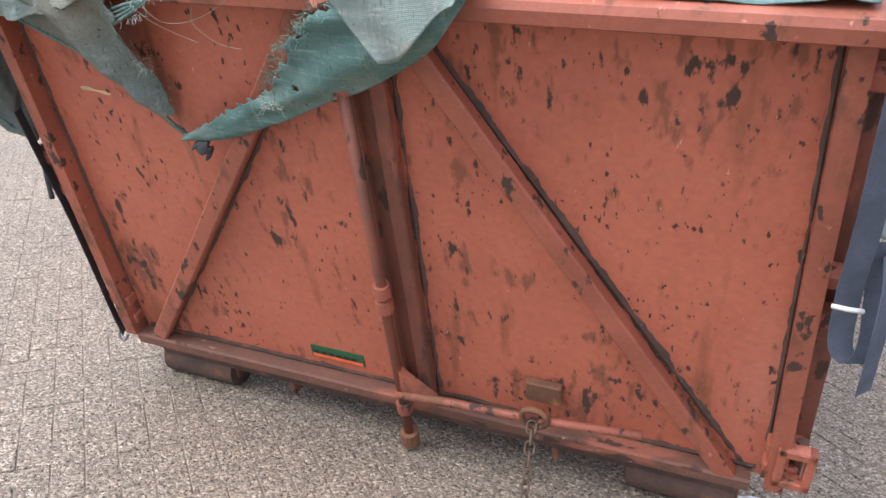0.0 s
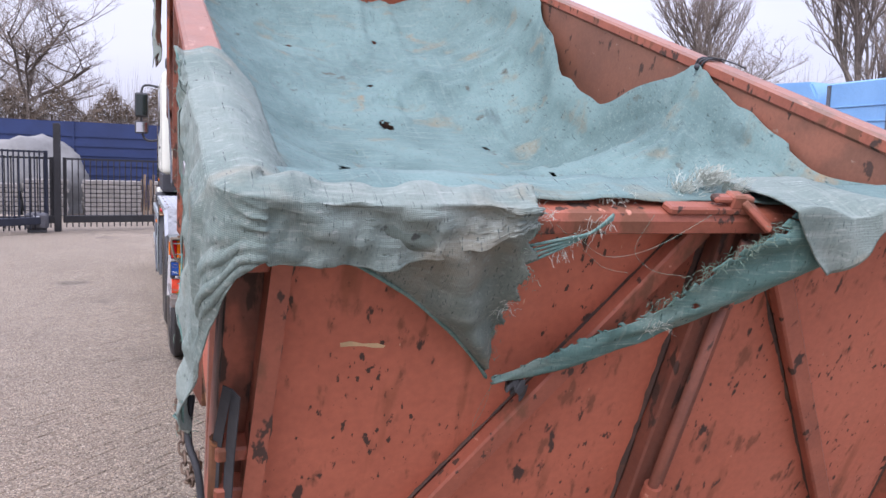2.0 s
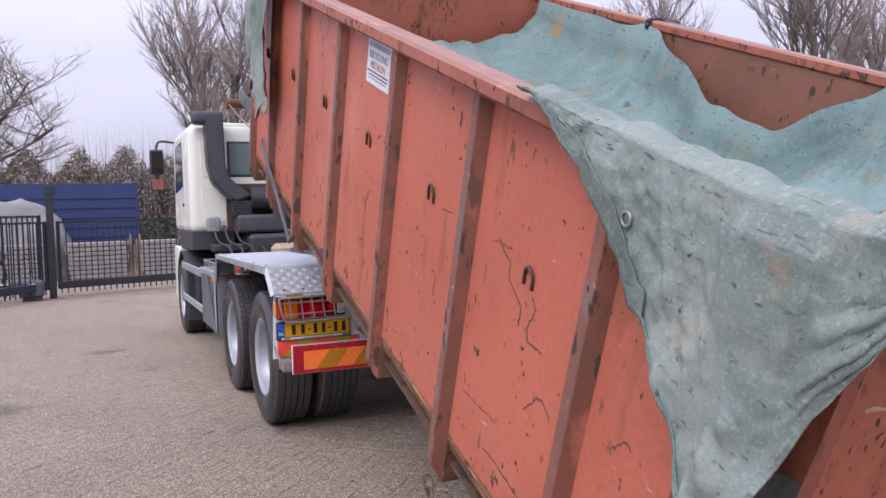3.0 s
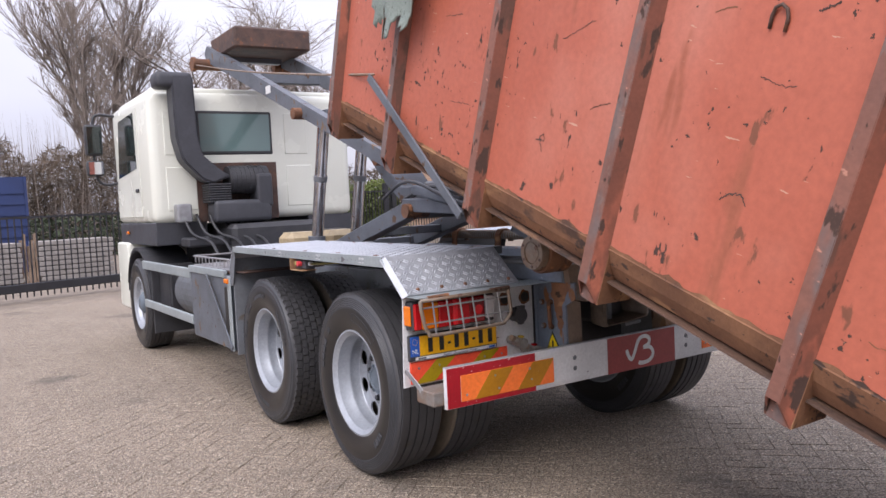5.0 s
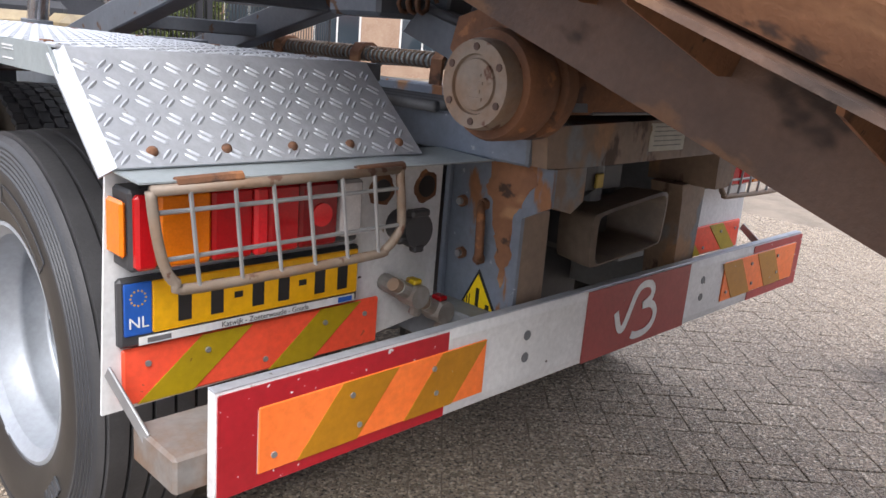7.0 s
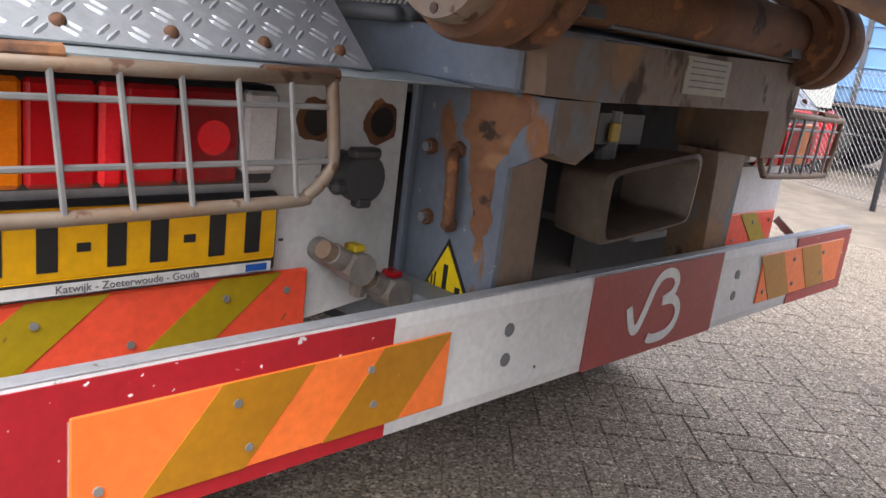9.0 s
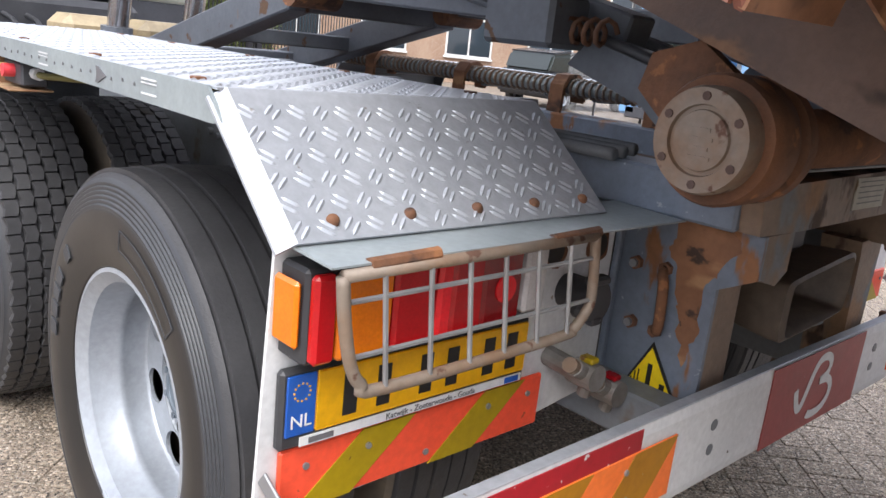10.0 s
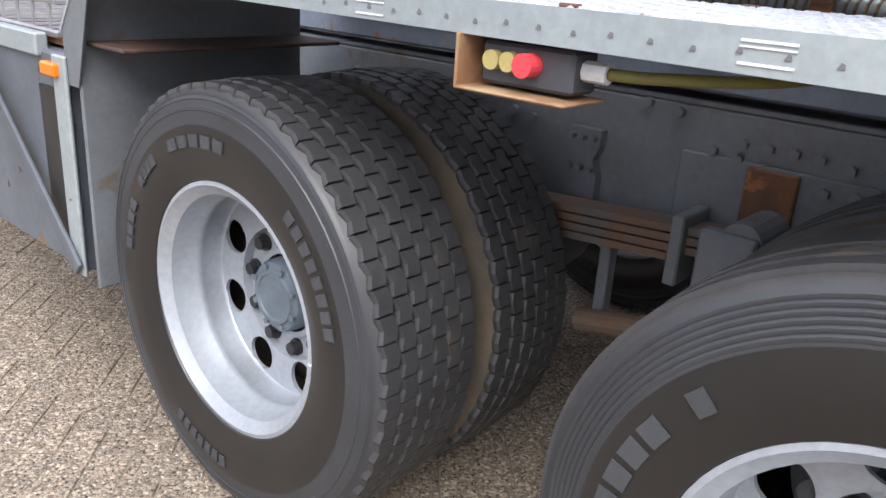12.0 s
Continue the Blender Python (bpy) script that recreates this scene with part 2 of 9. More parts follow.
skid_steel = surf("black_brown_skid_steel", (0.135, 0.080, 0.056), (0.085, 0.053, 0.040), 4.0, (0.42, 0.68), bump=0.5, bump_scale=80, spots=[((0.20, 0.115, 0.07), 9.0, 0.57, 0.08, (1, 0.5, 1)), ((0.045, 0.032, 0.027), 6.0, 0.57, 0.08, (1, 0.6, 1))])
rubber_relief = surf("raised_rubber", (0.058, 0.062, 0.07), None, 8.0, (0.5, 0.6), bump=0.1)
rim_silver = surf("silver_rim_paint", (0.37, 0.40, 0.44), (0.33, 0.355, 0.39), 5.0, (0.35, 0.5), metal=0.3, bump=0.05, spots=[
    ((0.26, 0.24, 0.22), 18.0, 0.71, 0.06, (1, 1, 1))])
nut_black = surf("black_nut_cap", (0.022, 0.022, 0.025), None, 9.0, (0.4, 0.55), bump=0.05)
hub_blue = surf("grey_blue_hub_paint", (0.13, 0.165, 0.20), (0.10, 0.125, 0.15), 9.0, (0.45, 0.65), bump=0.1)
black_plastic = surf("black_plastic", (0.03, 0.031, 0.036), (0.045, 0.046, 0.05), 4.0, (0.4, 0.6), bump=0.1)
grey_plastic = surf("dark_grey_plastic", (0.055, 0.058, 0.068), (0.04, 0.042, 0.05), 3.0, (0.45, 0.65), bump=0.05)
chrome = surf("chromed_rod", (0.55, 0.54, 0.55), None, 9.0, (0.12, 0.25), metal=0.9, bump=0.0)
red_film = surf("red_reflective_film", (0.42, 0.014, 0.024), (0.36, 0.012, 0.02), 6.0, (0.3, 0.45), bump=0.05, spots=[
    ((0.7, 0.7, 0.7), 60.0, 0.682, 0.02, (1, 1, 1)), ((0.6, 0.6, 0.6), 22.0, 0.70, 0.015, (1, 1, 1)), ((0.2, 0.03, 0.02), 9.0, 0.66, 0.05, (1, 1, 1))])
logo_red = surf("faded_red_film", (0.33, 0.05, 0.048), (0.28, 0.042, 0.04), 7.0, (0.4, 0.5), bump=0.05, spots=[((0.45, 0.3, 0.28), 40.0, 0.72, 0.02, (1, 1, 1))])
orange_film = surf("fluorescent_orange_film", (0.98, 0.22, 0.045), (0.92, 0.19, 0.035), 6.0, (0.35, 0.5), bump=0.03, spots=[((0.3, 0.1, 0.04), 30.0, 0.71, 0.03, (1, 1, 1))])
orange_film2 = surf("fluorescent_red_orange_film", (0.93, 0.10, 0.045), (0.88, 0.09, 0.04), 6.0, (0.35, 0.5), bump=0.03, spots=[((0.3, 0.08, 0.04), 30.0, 0.72, 0.03, (1, 1, 1))])
yellow_film = surf("dull_yellow_film", (0.42, 0.30, 0.006), (0.36, 0.25, 0.005), 6.0, (0.35, 0.5), bump=0.03, spots=[((0.16, 0.08, 0.03), 26.0, 0.69, 0.03, (1, 1, 1))])
ochre_film = surf("ochre_film", (0.46, 0.20, 0.008), (0.40, 0.17, 0.007), 6.0, (0.35, 0.5), bump=0.03, spots=[((0.5, 0.45, 0.4), 34.0, 0.72, 0.02, (1, 1, 1))])
plate_yellow = surf("yellow_plate", (0.80, 0.42, 0.006), (0.74, 0.38, 0.005), 6.0, (0.3, 0.4), bump=0.02)
black_paint = surf("black_paint", (0.02, 0.02, 0.02), None, 6.0, (0.4, 0.5), bump=0.02)
blue_film = surf("blue_film", (0.02, 0.12, 0.52), None, 6.0, (0.3, 0.4), bump=0.0)
paper_white = surf("white_sticker", (0.74, 0.75, 0.74), (0.66, 0.67, 0.67), 8.0, (0.4, 0.6), bump=0.02)
label_grey = surf("weathered_paper_label", (0.45, 0.44, 0.38), (0.36, 0.35, 0.30), 9.0, (0.6, 0.8), bump=0.1, spots=[((0.2, 0.15, 0.1), 14.0, 0.63, 0.05, (1, 1, 1))])
ink_grey = surf("faded_print", (0.16, 0.16, 0.17), None, 6.0, (0.5, 0.6), bump=0)
ink_blue = surf("faded_blue_print", (0.30, 0.38, 0.58), None, 6.0, (0.5, 0.6), bump=0)
ink_red = surf("faded_red_print", (0.56, 0.26, 0.25), None, 6.0, (0.5, 0.6), bump=0)
sticker_green = surf("dark_green_sticker", (0.02, 0.12, 0.05), None, 6.0, (0.4, 0.5), bump=0)
sticker_orange = surf("orange_sticker", (0.85, 0.16, 0.06), None, 6.0, (0.4, 0.5), bump=0)
cream = surf("cream_paint_scrape", (0.62, 0.45, 0.25), None, 9.0, (0.5, 0.7), bump=0.1)
lens_red = surf("red_lamp_lens", (0.50, 0.008, 0.012), (0.42, 0.006, 0.01), 9.0, (0.12, 0.22), bump=0.1, bump_scale=200)
lens_bright = surf("bright_red_lens", (0.80, 0.02, 0.03), (0.72, 0.015, 0.02), 9.0, (0.1, 0.2), bump=0.1, bump_scale=200)
lens_dark = surf("deep_red_lens", (0.26, 0.004, 0.008), (0.20, 0.004, 0.006), 9.0, (0.1, 0.2), bump=0.1, bump_scale=200)
lens_amber = surf("amber_lamp_lens", (0.80, 0.20, 0.006), (0.72, 0.17, 0.005), 9.0, (0.12, 0.22), bump=0.1, bump_scale=200)
lens_clear = surf("clear_lamp_lens", (0.55, 0.53, 0.52), (0.45, 0.43, 0.43), 9.0, (0.12, 0.22), bump=0.1, bump_scale=200)
button_red = surf("red_push_button", (0.85, 0.07, 0.09), None, 9.0, (0.4, 0.5), bump=0)
button_cream = surf("yellowed_push_button", (0.50, 0.42, 0.16), None, 9.0, (0.4, 0.5), bump=0)
strap_black = surf("black_rubber_strap", (0.030, 0.032, 0.037), (0.045, 0.048, 0.055), 12.0, (0.5, 0.7), bump=0.15)
strap_blue = surf("grey_blue_webbing", (0.085, 0.105, 0.145), (0.06, 0.075, 0.105), 14.0, (0.7, 0.85), bump=0.4, bump_scale=200)
chain_steel = surf("rusty_chain", (0.20, 0.14, 0.10), (0.11, 0.075, 0.055), 20.0, (0.5, 0.7), metal=0.3, bump=0.2)
galv = surf("galvanised_steel", (0.38, 0.39, 0.40), (0.28, 0.28, 0.29), 15.0, (0.4, 0.6), metal=0.6, bump=0.1)
plate_blue = surf("blue_grey_plate_paint", (0.165, 0.195, 0.245), (0.125, 0.15, 0.19), 5.0, (0.4, 0.6), bump=0.2, spots=[
    ((0.30, 0.165, 0.085), 3.6, 0.59, 0.06, (1, 1, 0.45)), ((0.24, 0.11, 0.05), 10.0, 0.60, 0.05, (1, 1, 0.4)), ((0.30, 0.32, 0.35), 30.0, 0.69, 0.03, (1, 1, 1))])
beam_rust = surf("brown_worn_beam", (0.235, 0.165, 0.115), (0.165, 0.115, 0.083), 5.0, (0.5, 0.7), bump=0.4, spots=[
    ((0.31, 0.185, 0.105), 6.0, 0.56, 0.08, (1, 1, 0.6)), ((0.19, 0.20, 0.21), 4.5, 0.60, 0.06, (1, 1, 0.7)), ((0.075, 0.05, 0.037), 10.0, 0.60, 0.06, (1, 1, 0.5))])
worn_frame = surf("worn_grey_brown_frame", (0.235, 0.225, 0.22), (0.18, 0.20, 0.23), 3.5, (0.55, 0.75), bump=0.3, spots=[((0.27, 0.14, 0.065), 5.0, 0.54, 0.08, (1, 1, 0.7)), ((0.10, 0.06, 0.04), 9.0, 0.60, 0.07, (1, 1, 0.6)), ((0.22, 0.21, 0.195), 16.0, 0.66, 0.05, (1, 1, 0.5))])
worn_pipe = surf("worn_rusty_pipe", (0.25, 0.205, 0.165), (0.24, 0.155, 0.10), 11.0, (0.5, 0.75), metal=0.2, bump=0.25, spots=[((0.12, 0.06, 0.04), 20.0, 0.62, 0.06, (1, 1, 1))])
plastic_white = surf("white_plastic_film", (0.74, 0.74, 0.72), (0.6, 0.6, 0.58), 7.0, (0.3, 0.45), bump=0.1)
frayed = surf("frayed_pale_threads", (0.50, 0.52, 0.46), (0.38, 0.43, 0.38), 20.0, (0.8, 0.9), bump=0)
green_thread = surf("green_threads", (0.10, 0.19, 0.15), (0.2, 0.26, 0.2), 20.0, (0.8, 0.9), bump=0)
chassis_dirt = surf("dusty_leaf_spring", (0.15, 0.085, 0.05), (0.10, 0.095, 0.09), 10.0, (0.7, 0.85), bump=0.3)
tank_cream = surf("cream_plastic_tank", (0.45, 0.36, 0.22), None, 5.0, (0.4, 0.5), bump=0.05)


def glass_like(name, colour, rough=0.05):
    m = bpy.data.materials.new(name)
    m.use_nodes = True
    b = m.node_tree.nodes["Principled BSDF"]
    b.inputs["Base Color"].default_value = (*colour, 1)
    b.inputs["Roughness"].default_value = rough
    b.inputs["Specular IOR Level"].default_value = 0.8
    return m


# rear pane's base colour is lightened to carry the sky's reflection
cab_glass = glass_like("cab_rear_glass", (0.13, 0.20, 0.195))
dark_glass = glass_like("dark_tinted_glass", (0.012, 0.02, 0.018))
mirror_glass = glass_like("mirror_glass", (0.7, 0.7, 0.72), 0.04)
mirror_glass.node_tree.nodes["Principled BSDF"].inputs["Metallic"].default_value = 1.0


# ---- mesh helpers ----
def part(name, bm, material, parent=None, label="", smooth=False, mods=()):
    me = bpy.data.meshes.new(name)
    bm.normal_update()
    if smooth:
        for f in bm.faces:
            f.smooth = True
    bm.to_mesh(me)
    bm.free()
    for m in (material if isinstance(material, (list, tuple)) else [material]):
        me.materials.append(m)
    ob = new(name, me)
    if parent is not None:
        ob.parent = parent
    if label:
        ob["label"] = label
    return ob


def raw(name, verts, faces, material, parent=None, label="", smooth=False):
    me = bpy.data.meshes.new(name)
    me.from_pydata([tuple(v) for v in verts], [], faces)
    if smooth:
        me.polygons.foreach_set("use_smooth", [True] * len(me.polygons))
    me.materials.append(material)
    ob = new(name, me)
    if parent is not None:
        ob.parent = parent
    if label:
        ob["label"] = label
    return ob


def soften(ob, angle=35):
    for p in ob.data.polygons:
        p.use_smooth = True
    ob.data.set_sharp_from_angle(angle=radians(angle))
    return ob


def box(bm, x0, x1, y0, y1, z0, z1, bevel=0.004, m=None):
    g = bmesh.ops.create_cube(bm, size=1.0)
    vs = g["verts"]
    mm = Matrix.LocRotScale(((x0 + x1) / 2, (y0 + y1) / 2, (z0 + z1) / 2), None, (abs(x1 - x0), abs(y1 - y0), abs(z1 - z0)))
    bmesh.ops.transform(bm, matrix=mm, verts=vs)
    if m is not None:
        bmesh.ops.transform(bm, matrix=m, verts=vs)
    if bevel:
        es = list({e for v in vs for e in v.link_edges})
        bmesh.ops.bevel(bm, geom=es, offset=bevel, segments=1, affect="EDGES")
    return bm


def beam(bm, p, q, w, h, bevel=0.004, roll=0.0):
    """A box section from p to q, w wide (sideways) and h high."""
    p, q = Vector(p), Vector(q)
    d = q - p
    t = d.to_track_quat("Y", "Z").to_matrix().to_4x4()
    m = Matrix.Translation((p + q) / 2) @ t @ Matrix.Rotation(roll, 4, "Y")
    ln = d.length
    return box(bm, -w / 2, w / 2, -ln / 2, ln / 2, -h / 2, h / 2, bevel, m)


def rod(bm, p, q, r, seg=12, r2=None, caps=True):
    p, q = Vector(p), Vector(q)
    d = q - p
    m = Matrix.Translation((p + q) / 2) @ d.to_track_quat("Z", "Y").to_matrix().to_4x4()
    bmesh.ops.create_cone(bm, cap_ends=caps, segments=seg, radius1=r, radius2=r if r2 is None else r2, depth=d.length, matrix=m)
    return bm


def pipe(bm, pts, r, seg=8, closed=False):
    """A round tube along points."""
    pts = [Vector(p) for p in pts]
    rings = []
    n = len(pts)
    ref = None
    for i, p in enumerate(pts):
        if closed:
            d = pts[(i + 1) % n] - pts[i - 1]
        else:
            d = pts[min(i + 1, n - 1)] - pts[max(i - 1, 0)]
        d.normalize()
        if ref is None:
            ref = d.orthogonal().normalized()
        ref = (ref - d * ref.dot(d)).normalized()
        s = d.cross(ref)
        rings.append([bm.verts.new(p + (ref * math.cos(a) + s * math.sin(a)) * r) for a in [2 * math.pi * k / seg for k in range(seg)]])
    for i in range(n if closed else n - 1):
        a, b = rings[i], rings[(i + 1) % n]
        for k in range(seg):
            bm.faces.new((a[k], a[(k + 1) % seg], b[(k + 1) % seg], b[k]))
    if not closed:
        bm.faces.new(rings[0][::-1])
        bm.faces.new(rings[-1])
    return bm


def prism(bm, poly, a, b, axis="x"):
    """A flat outline (two coordinates each) drawn out along an axis from a to b."""
    def at(p, s):
        return {"x": (s, p[0], p[1]), "y": (p[0], s, p[1]), "z": (p[0], p[1], s)}[axis]
    va = [bm.verts.new(at(p, a)) for p in poly]
    vb = [bm.verts.new(at(p, b)) for p in poly]
    n = len(poly)
    fs = [bm.faces.new(va), bm.faces.new(vb[::-1])]
    for i in range(n):
        fs.append(bm.faces.new((va[i], vb[i], vb[(i + 1) % n], va[(i + 1) % n])))
    bmesh.ops.recalc_face_normals(bm, faces=fs)
    return bm


def lathe(bm, prof, n=48, centre=(0, 0, 0), closed=False):
    """Turns (x, r) round the x axis."""
    cx, cy, cz = centre
    rings = []
    for x, r in prof:
        rings.append([bm.verts.new((cx + x, cy + r * math.cos(2 * math.pi * k / n), cz + r * math.sin(2 * math.pi * k / n))) for k in range(n)])
    for i in range(len(rings) - (0 if closed else 1)):
        a, b = rings[i], rings[(i + 1) % len(rings)]
        for k in range(n):
            bm.faces.new((a[k], a[(k + 1) % n], b[(k + 1) % n], b[k]))
    bmesh.ops.recalc_face_normals(bm, faces=bm.faces[:])
    return bm


def smooth_path(pts, per=6):
    pts = [Vector(p) for p in pts]
    out = []
    for i in range(len(pts) - 1):
        p0, p1, p2, p3 = pts[max(i - 1, 0)], pts[i], pts[i + 1], pts[min(i + 2, len(pts) - 1)]
        for k in range(per):
            t = k / per
            out.append(0.5 * ((2 * p1) + (p2 - p0) * t + (2 * p0 - 5 * p1 + 4 * p2 - p3) * t * t + (3 * p1 - p0 - 3 * p2 + p3) * t ** 3))
    out.append(pts[-1])
    return out


def bm_():
    return bmesh.new()


def thing(name, label, category, group="", kind="", at=None):
    ob = new(name)
    ob.empty_display_size = 0.2
    if at is not None:
        ob.matrix_basis = at
    return tagged(ob, label, category, group, kind)



# ---- ground ----
def paving_material():
    m = surf("worn_concrete_pavers", (0.375, 0.304, 0.236), (0.305, 0.247, 0.192), 0.9, (0.7, 0.9), bump=1.0, bump_scale=110, bump_dist=0.009, fine_amt=0.6, random_amt=0.08, spots=[
        ((0.37, 0.325, 0.265), 95.0, 0.52, 0.06, (1, 1, 1), 0.75), ((0.085, 0.072, 0.062), 80.0, 0.565, 0.05, (1, 1, 1), 0.9), ((0.58, 0.54, 0.48), 105.0, 0.61, 0.04, (1, 1, 1), 0.6),
        ((0.175, 0.15, 0.128), 0.7, 0.59, 0.12, (1, 1, 1), 0.85), ((0.20, 0.17, 0.14), 7.0, 0.68, 0.05, (1, 1, 1), 0.85)])
    # exposed aggregate: small stones of differing tone set in the mortar
    nt = m.node_tree
    N, L = nt.nodes, nt.links
    bsdf = N["Principled BSDF"]
    prev = bsdf.inputs["Base Color"].links[0].from_socket
    co = N.new("ShaderNodeNewGeometry")
    vo = N.new("ShaderNodeTexVoronoi")
    vo.inputs["Scale"].default_value = 105
    L.new(co.outputs["Position"], vo.inputs["Vector"])
    sp = N.new("ShaderNodeSeparateColor")
    L.new(vo.outputs["Color"], sp.inputs["Color"])
    rp = N.new("ShaderNodeValToRGB")
    rp.color_ramp.elements[0].position, rp.color_ramp.elements[0].color = 0.0, (0.42, 0.40, 0.38, 1)
    rp.color_ramp.elements[1].position, rp.color_ramp.elements[1].color = 1.0, (1.75, 1.72, 1.66, 1)
    e = rp.color_ramp.elements.new(0.55)
    e.color = (0.86, 0.84, 0.80, 1)
    e = rp.color_ramp.elements.new(0.85)
    e.color = (1.15, 1.13, 1.08, 1)
    L.new(sp.outputs["Red"], rp.inputs["Fac"])
    mx = N.new("ShaderNodeMix")
    mx.data_type, mx.blend_type = "RGBA", "MULTIPLY"
    mx.inputs["Factor"].default_value = 0.9
    L.new(prev, mx.inputs["A"])
    L.new(rp.outputs["Color"], mx.inputs["B"])
    L.new(mx.outputs["Result"], bsdf.inputs["Base Color"])
    bp = N.new("ShaderNodeBump")
    bp.inputs["Strength"].default_value, bp.inputs["Distance"].default_value = 0.8, 0.004
    bp.invert = True
    L.new(vo.outputs["Distance"], bp.inputs["Height"])
    L.new(bsdf.inputs["Normal"].links[0].from_socket, bp.inputs["Normal"])
    L.new(bp.outputs["Normal"], bsdf.inputs["Normal"])
    return m


paver_mat = paving_material()
joint_mat = surf("sand_and_dirt_joints", (0.235, 0.192, 0.148), (0.165, 0.135, 0.105), 3.0, (0.85, 0.95), bump=0.6, bump_scale=150)
far_mat = surf("distant_paving", (0.305, 0.25, 0.198), (0.285, 0.233, 0.184), 0.35, (0.75, 0.9), bump=0.6, bump_scale=60, spots=[((0.22, 0.19, 0.155), 20.0, 0.60, 0.08, (1, 1, 1))])

bm = bm_()
bmesh.ops.create_grid(bm, x_segments=8, y_segments=8, size=900)
ground = part("ground", bm, joint_mat)
ground.location = (0, 0, -0.0035)
tagged(ground, "sand bed and joints under the yard paving", "ground", kind="structure")

PL, PW, GAP = 0.205, 0.1025, 0.0042


def paver_at(cx, cy, ang):
    """Corner points of a paver with a small chamfer."""
    c, s = math.cos(ang), math.sin(ang)
    rnd = random.random
    dz = (rnd() - 0.5) * 0.003
    tx, ty = (rnd() - 0.5) * 0.02, (rnd() - 0.5) * 0.02
    vs = []
    for z, ins in ((-0.02, 0.0), (-0.0022, 0.0), (0.0, 0.0025)):
        for sx, sy in ((-1, -1), (1, -1), (1, 1), (-1, 1)):
            lx, ly = sx * ((PL - GAP) / 2 - ins), sy * ((PW - GAP) / 2 - ins)
            vs.append((cx + lx * c - ly * s, cy + lx * s + ly * c, z + dz + lx * tx + ly * ty))
    return vs


PAVER_FACES = [(0, 1, 5, 4), (1, 2, 6, 5), (2, 3, 7, 6), (3, 0, 4, 7), (4, 5, 9, 8), (5, 6, 10, 9), (6, 7, 11, 10), (7, 4, 8, 11), (8, 9, 10, 11)]


def herringbone(x0, x1, y0, y1):
    """Centres and turns of pavers laid in herringbone at 45 degrees to the yard."""
    out = []
    k = PW
    c45 = math.cos(math.pi / 4)
    reach = int((abs(x1 - x0) + abs(y1 - y0)) / k) + 6
    mx, my = (x0 + x1) / 2, (y0 + y1) / 2
    ua, va = int(round((mx + my) * c45 / k)), int(round((my - mx) * c45 / k))
    for i in range(ua - reach, ua + reach):
        for j in range(va - reach, va + reach):
            r = (i - j) % 4
            if r == 0:
                u, v, a = i + 1.0, j + 0.5, 0.0
            elif r == 3:
                u, v, a = i + 0.5, j + 1.0, math.pi / 2
            else:
                continue
            x, y = (u - v) * k * c45, (u + v) * k * c45
            if x0 <= x <= x1 and y0 <= y <= y1:
                out.append((x, y, a + math.pi / 4))
    return out


NEAR = lambda x, y: (-1.95 < x < -1.3 and 1.6 < y < 3.6) or (0.2 < x < 1.5 and -0.75 < y < 0.35)
YX0, YX1, YY0, YY1 = -7.0, 5.5, -6.0, 12.6
near_list, verts, faces = [], [], []
for x, y, a in herringbone(YX0, YX1, YY0, YY1):
    if NEAR(x, y) and len(near_list) < 290:
        near_list.append((x, y, a))
        continue
    o = len(verts)
    verts += paver_at(x, y, a)
    faces += [tuple(o + i for i in f) for f in PAVER_FACES]
paving = raw("paving", verts, faces, paver_mat)
tagged(paving, "worn beige-grey concrete pavers laid in herringbone", "paving", kind="structure")

# the yard goes on beyond the laid pieces in the same tone
bm = bm_()
for rx0, rx1, ry0, ry1 in ((-60, YX0, -60, 60), (YX1, 60, -60, 60), (YX0, YX1, -60, YY0), (YX0, YX1, YY1, 60)):
    vs = [bm.verts.new(p) for p in ((rx0, ry0, -0.004), (rx1, ry0, -0.004), (rx1, ry1, -0.004), (rx0, ry1, -0.004))]
    bm.faces.new(vs)
pavement = tagged(part("pavement", bm, far_mat), "beige-grey yard paving running out to the fence", "paving", kind="structure")

# ---- trees ----
bark = surf("grey_brown_bark", (0.155, 0.13, 0.11), (0.10, 0.084, 0.07), 6.0, (0.8, 0.95), bump=0.5)
bark2 = surf("pale_bark", (0.235, 0.20, 0.175), (0.165, 0.14, 0.12), 6.0, (0.8, 0.95), bump=0.5)
twig_mat = surf("thin_winter_twigs", (0.27, 0.225, 0.195), (0.20, 0.165, 0.14), 3.0, (0.85, 0.95), bump=0)
scrub_mat = surf("brown_winter_scrub", (0.165, 0.125, 0.092), (0.11, 0.085, 0.062), 0.6, (0.9, 0.95), bump=0)
ever_mat = surf("evergreen_leaves", (0.045, 0.062, 0.03), (0.03, 0.042, 0.022), 1.0, (0.7, 0.85), bump=0)
hedge_mat = surf("yellow_green_hedge_leaves", (0.13, 0.16, 0.035), (0.07, 0.10, 0.025), 2.0, (0.65, 0.8), bump=0)


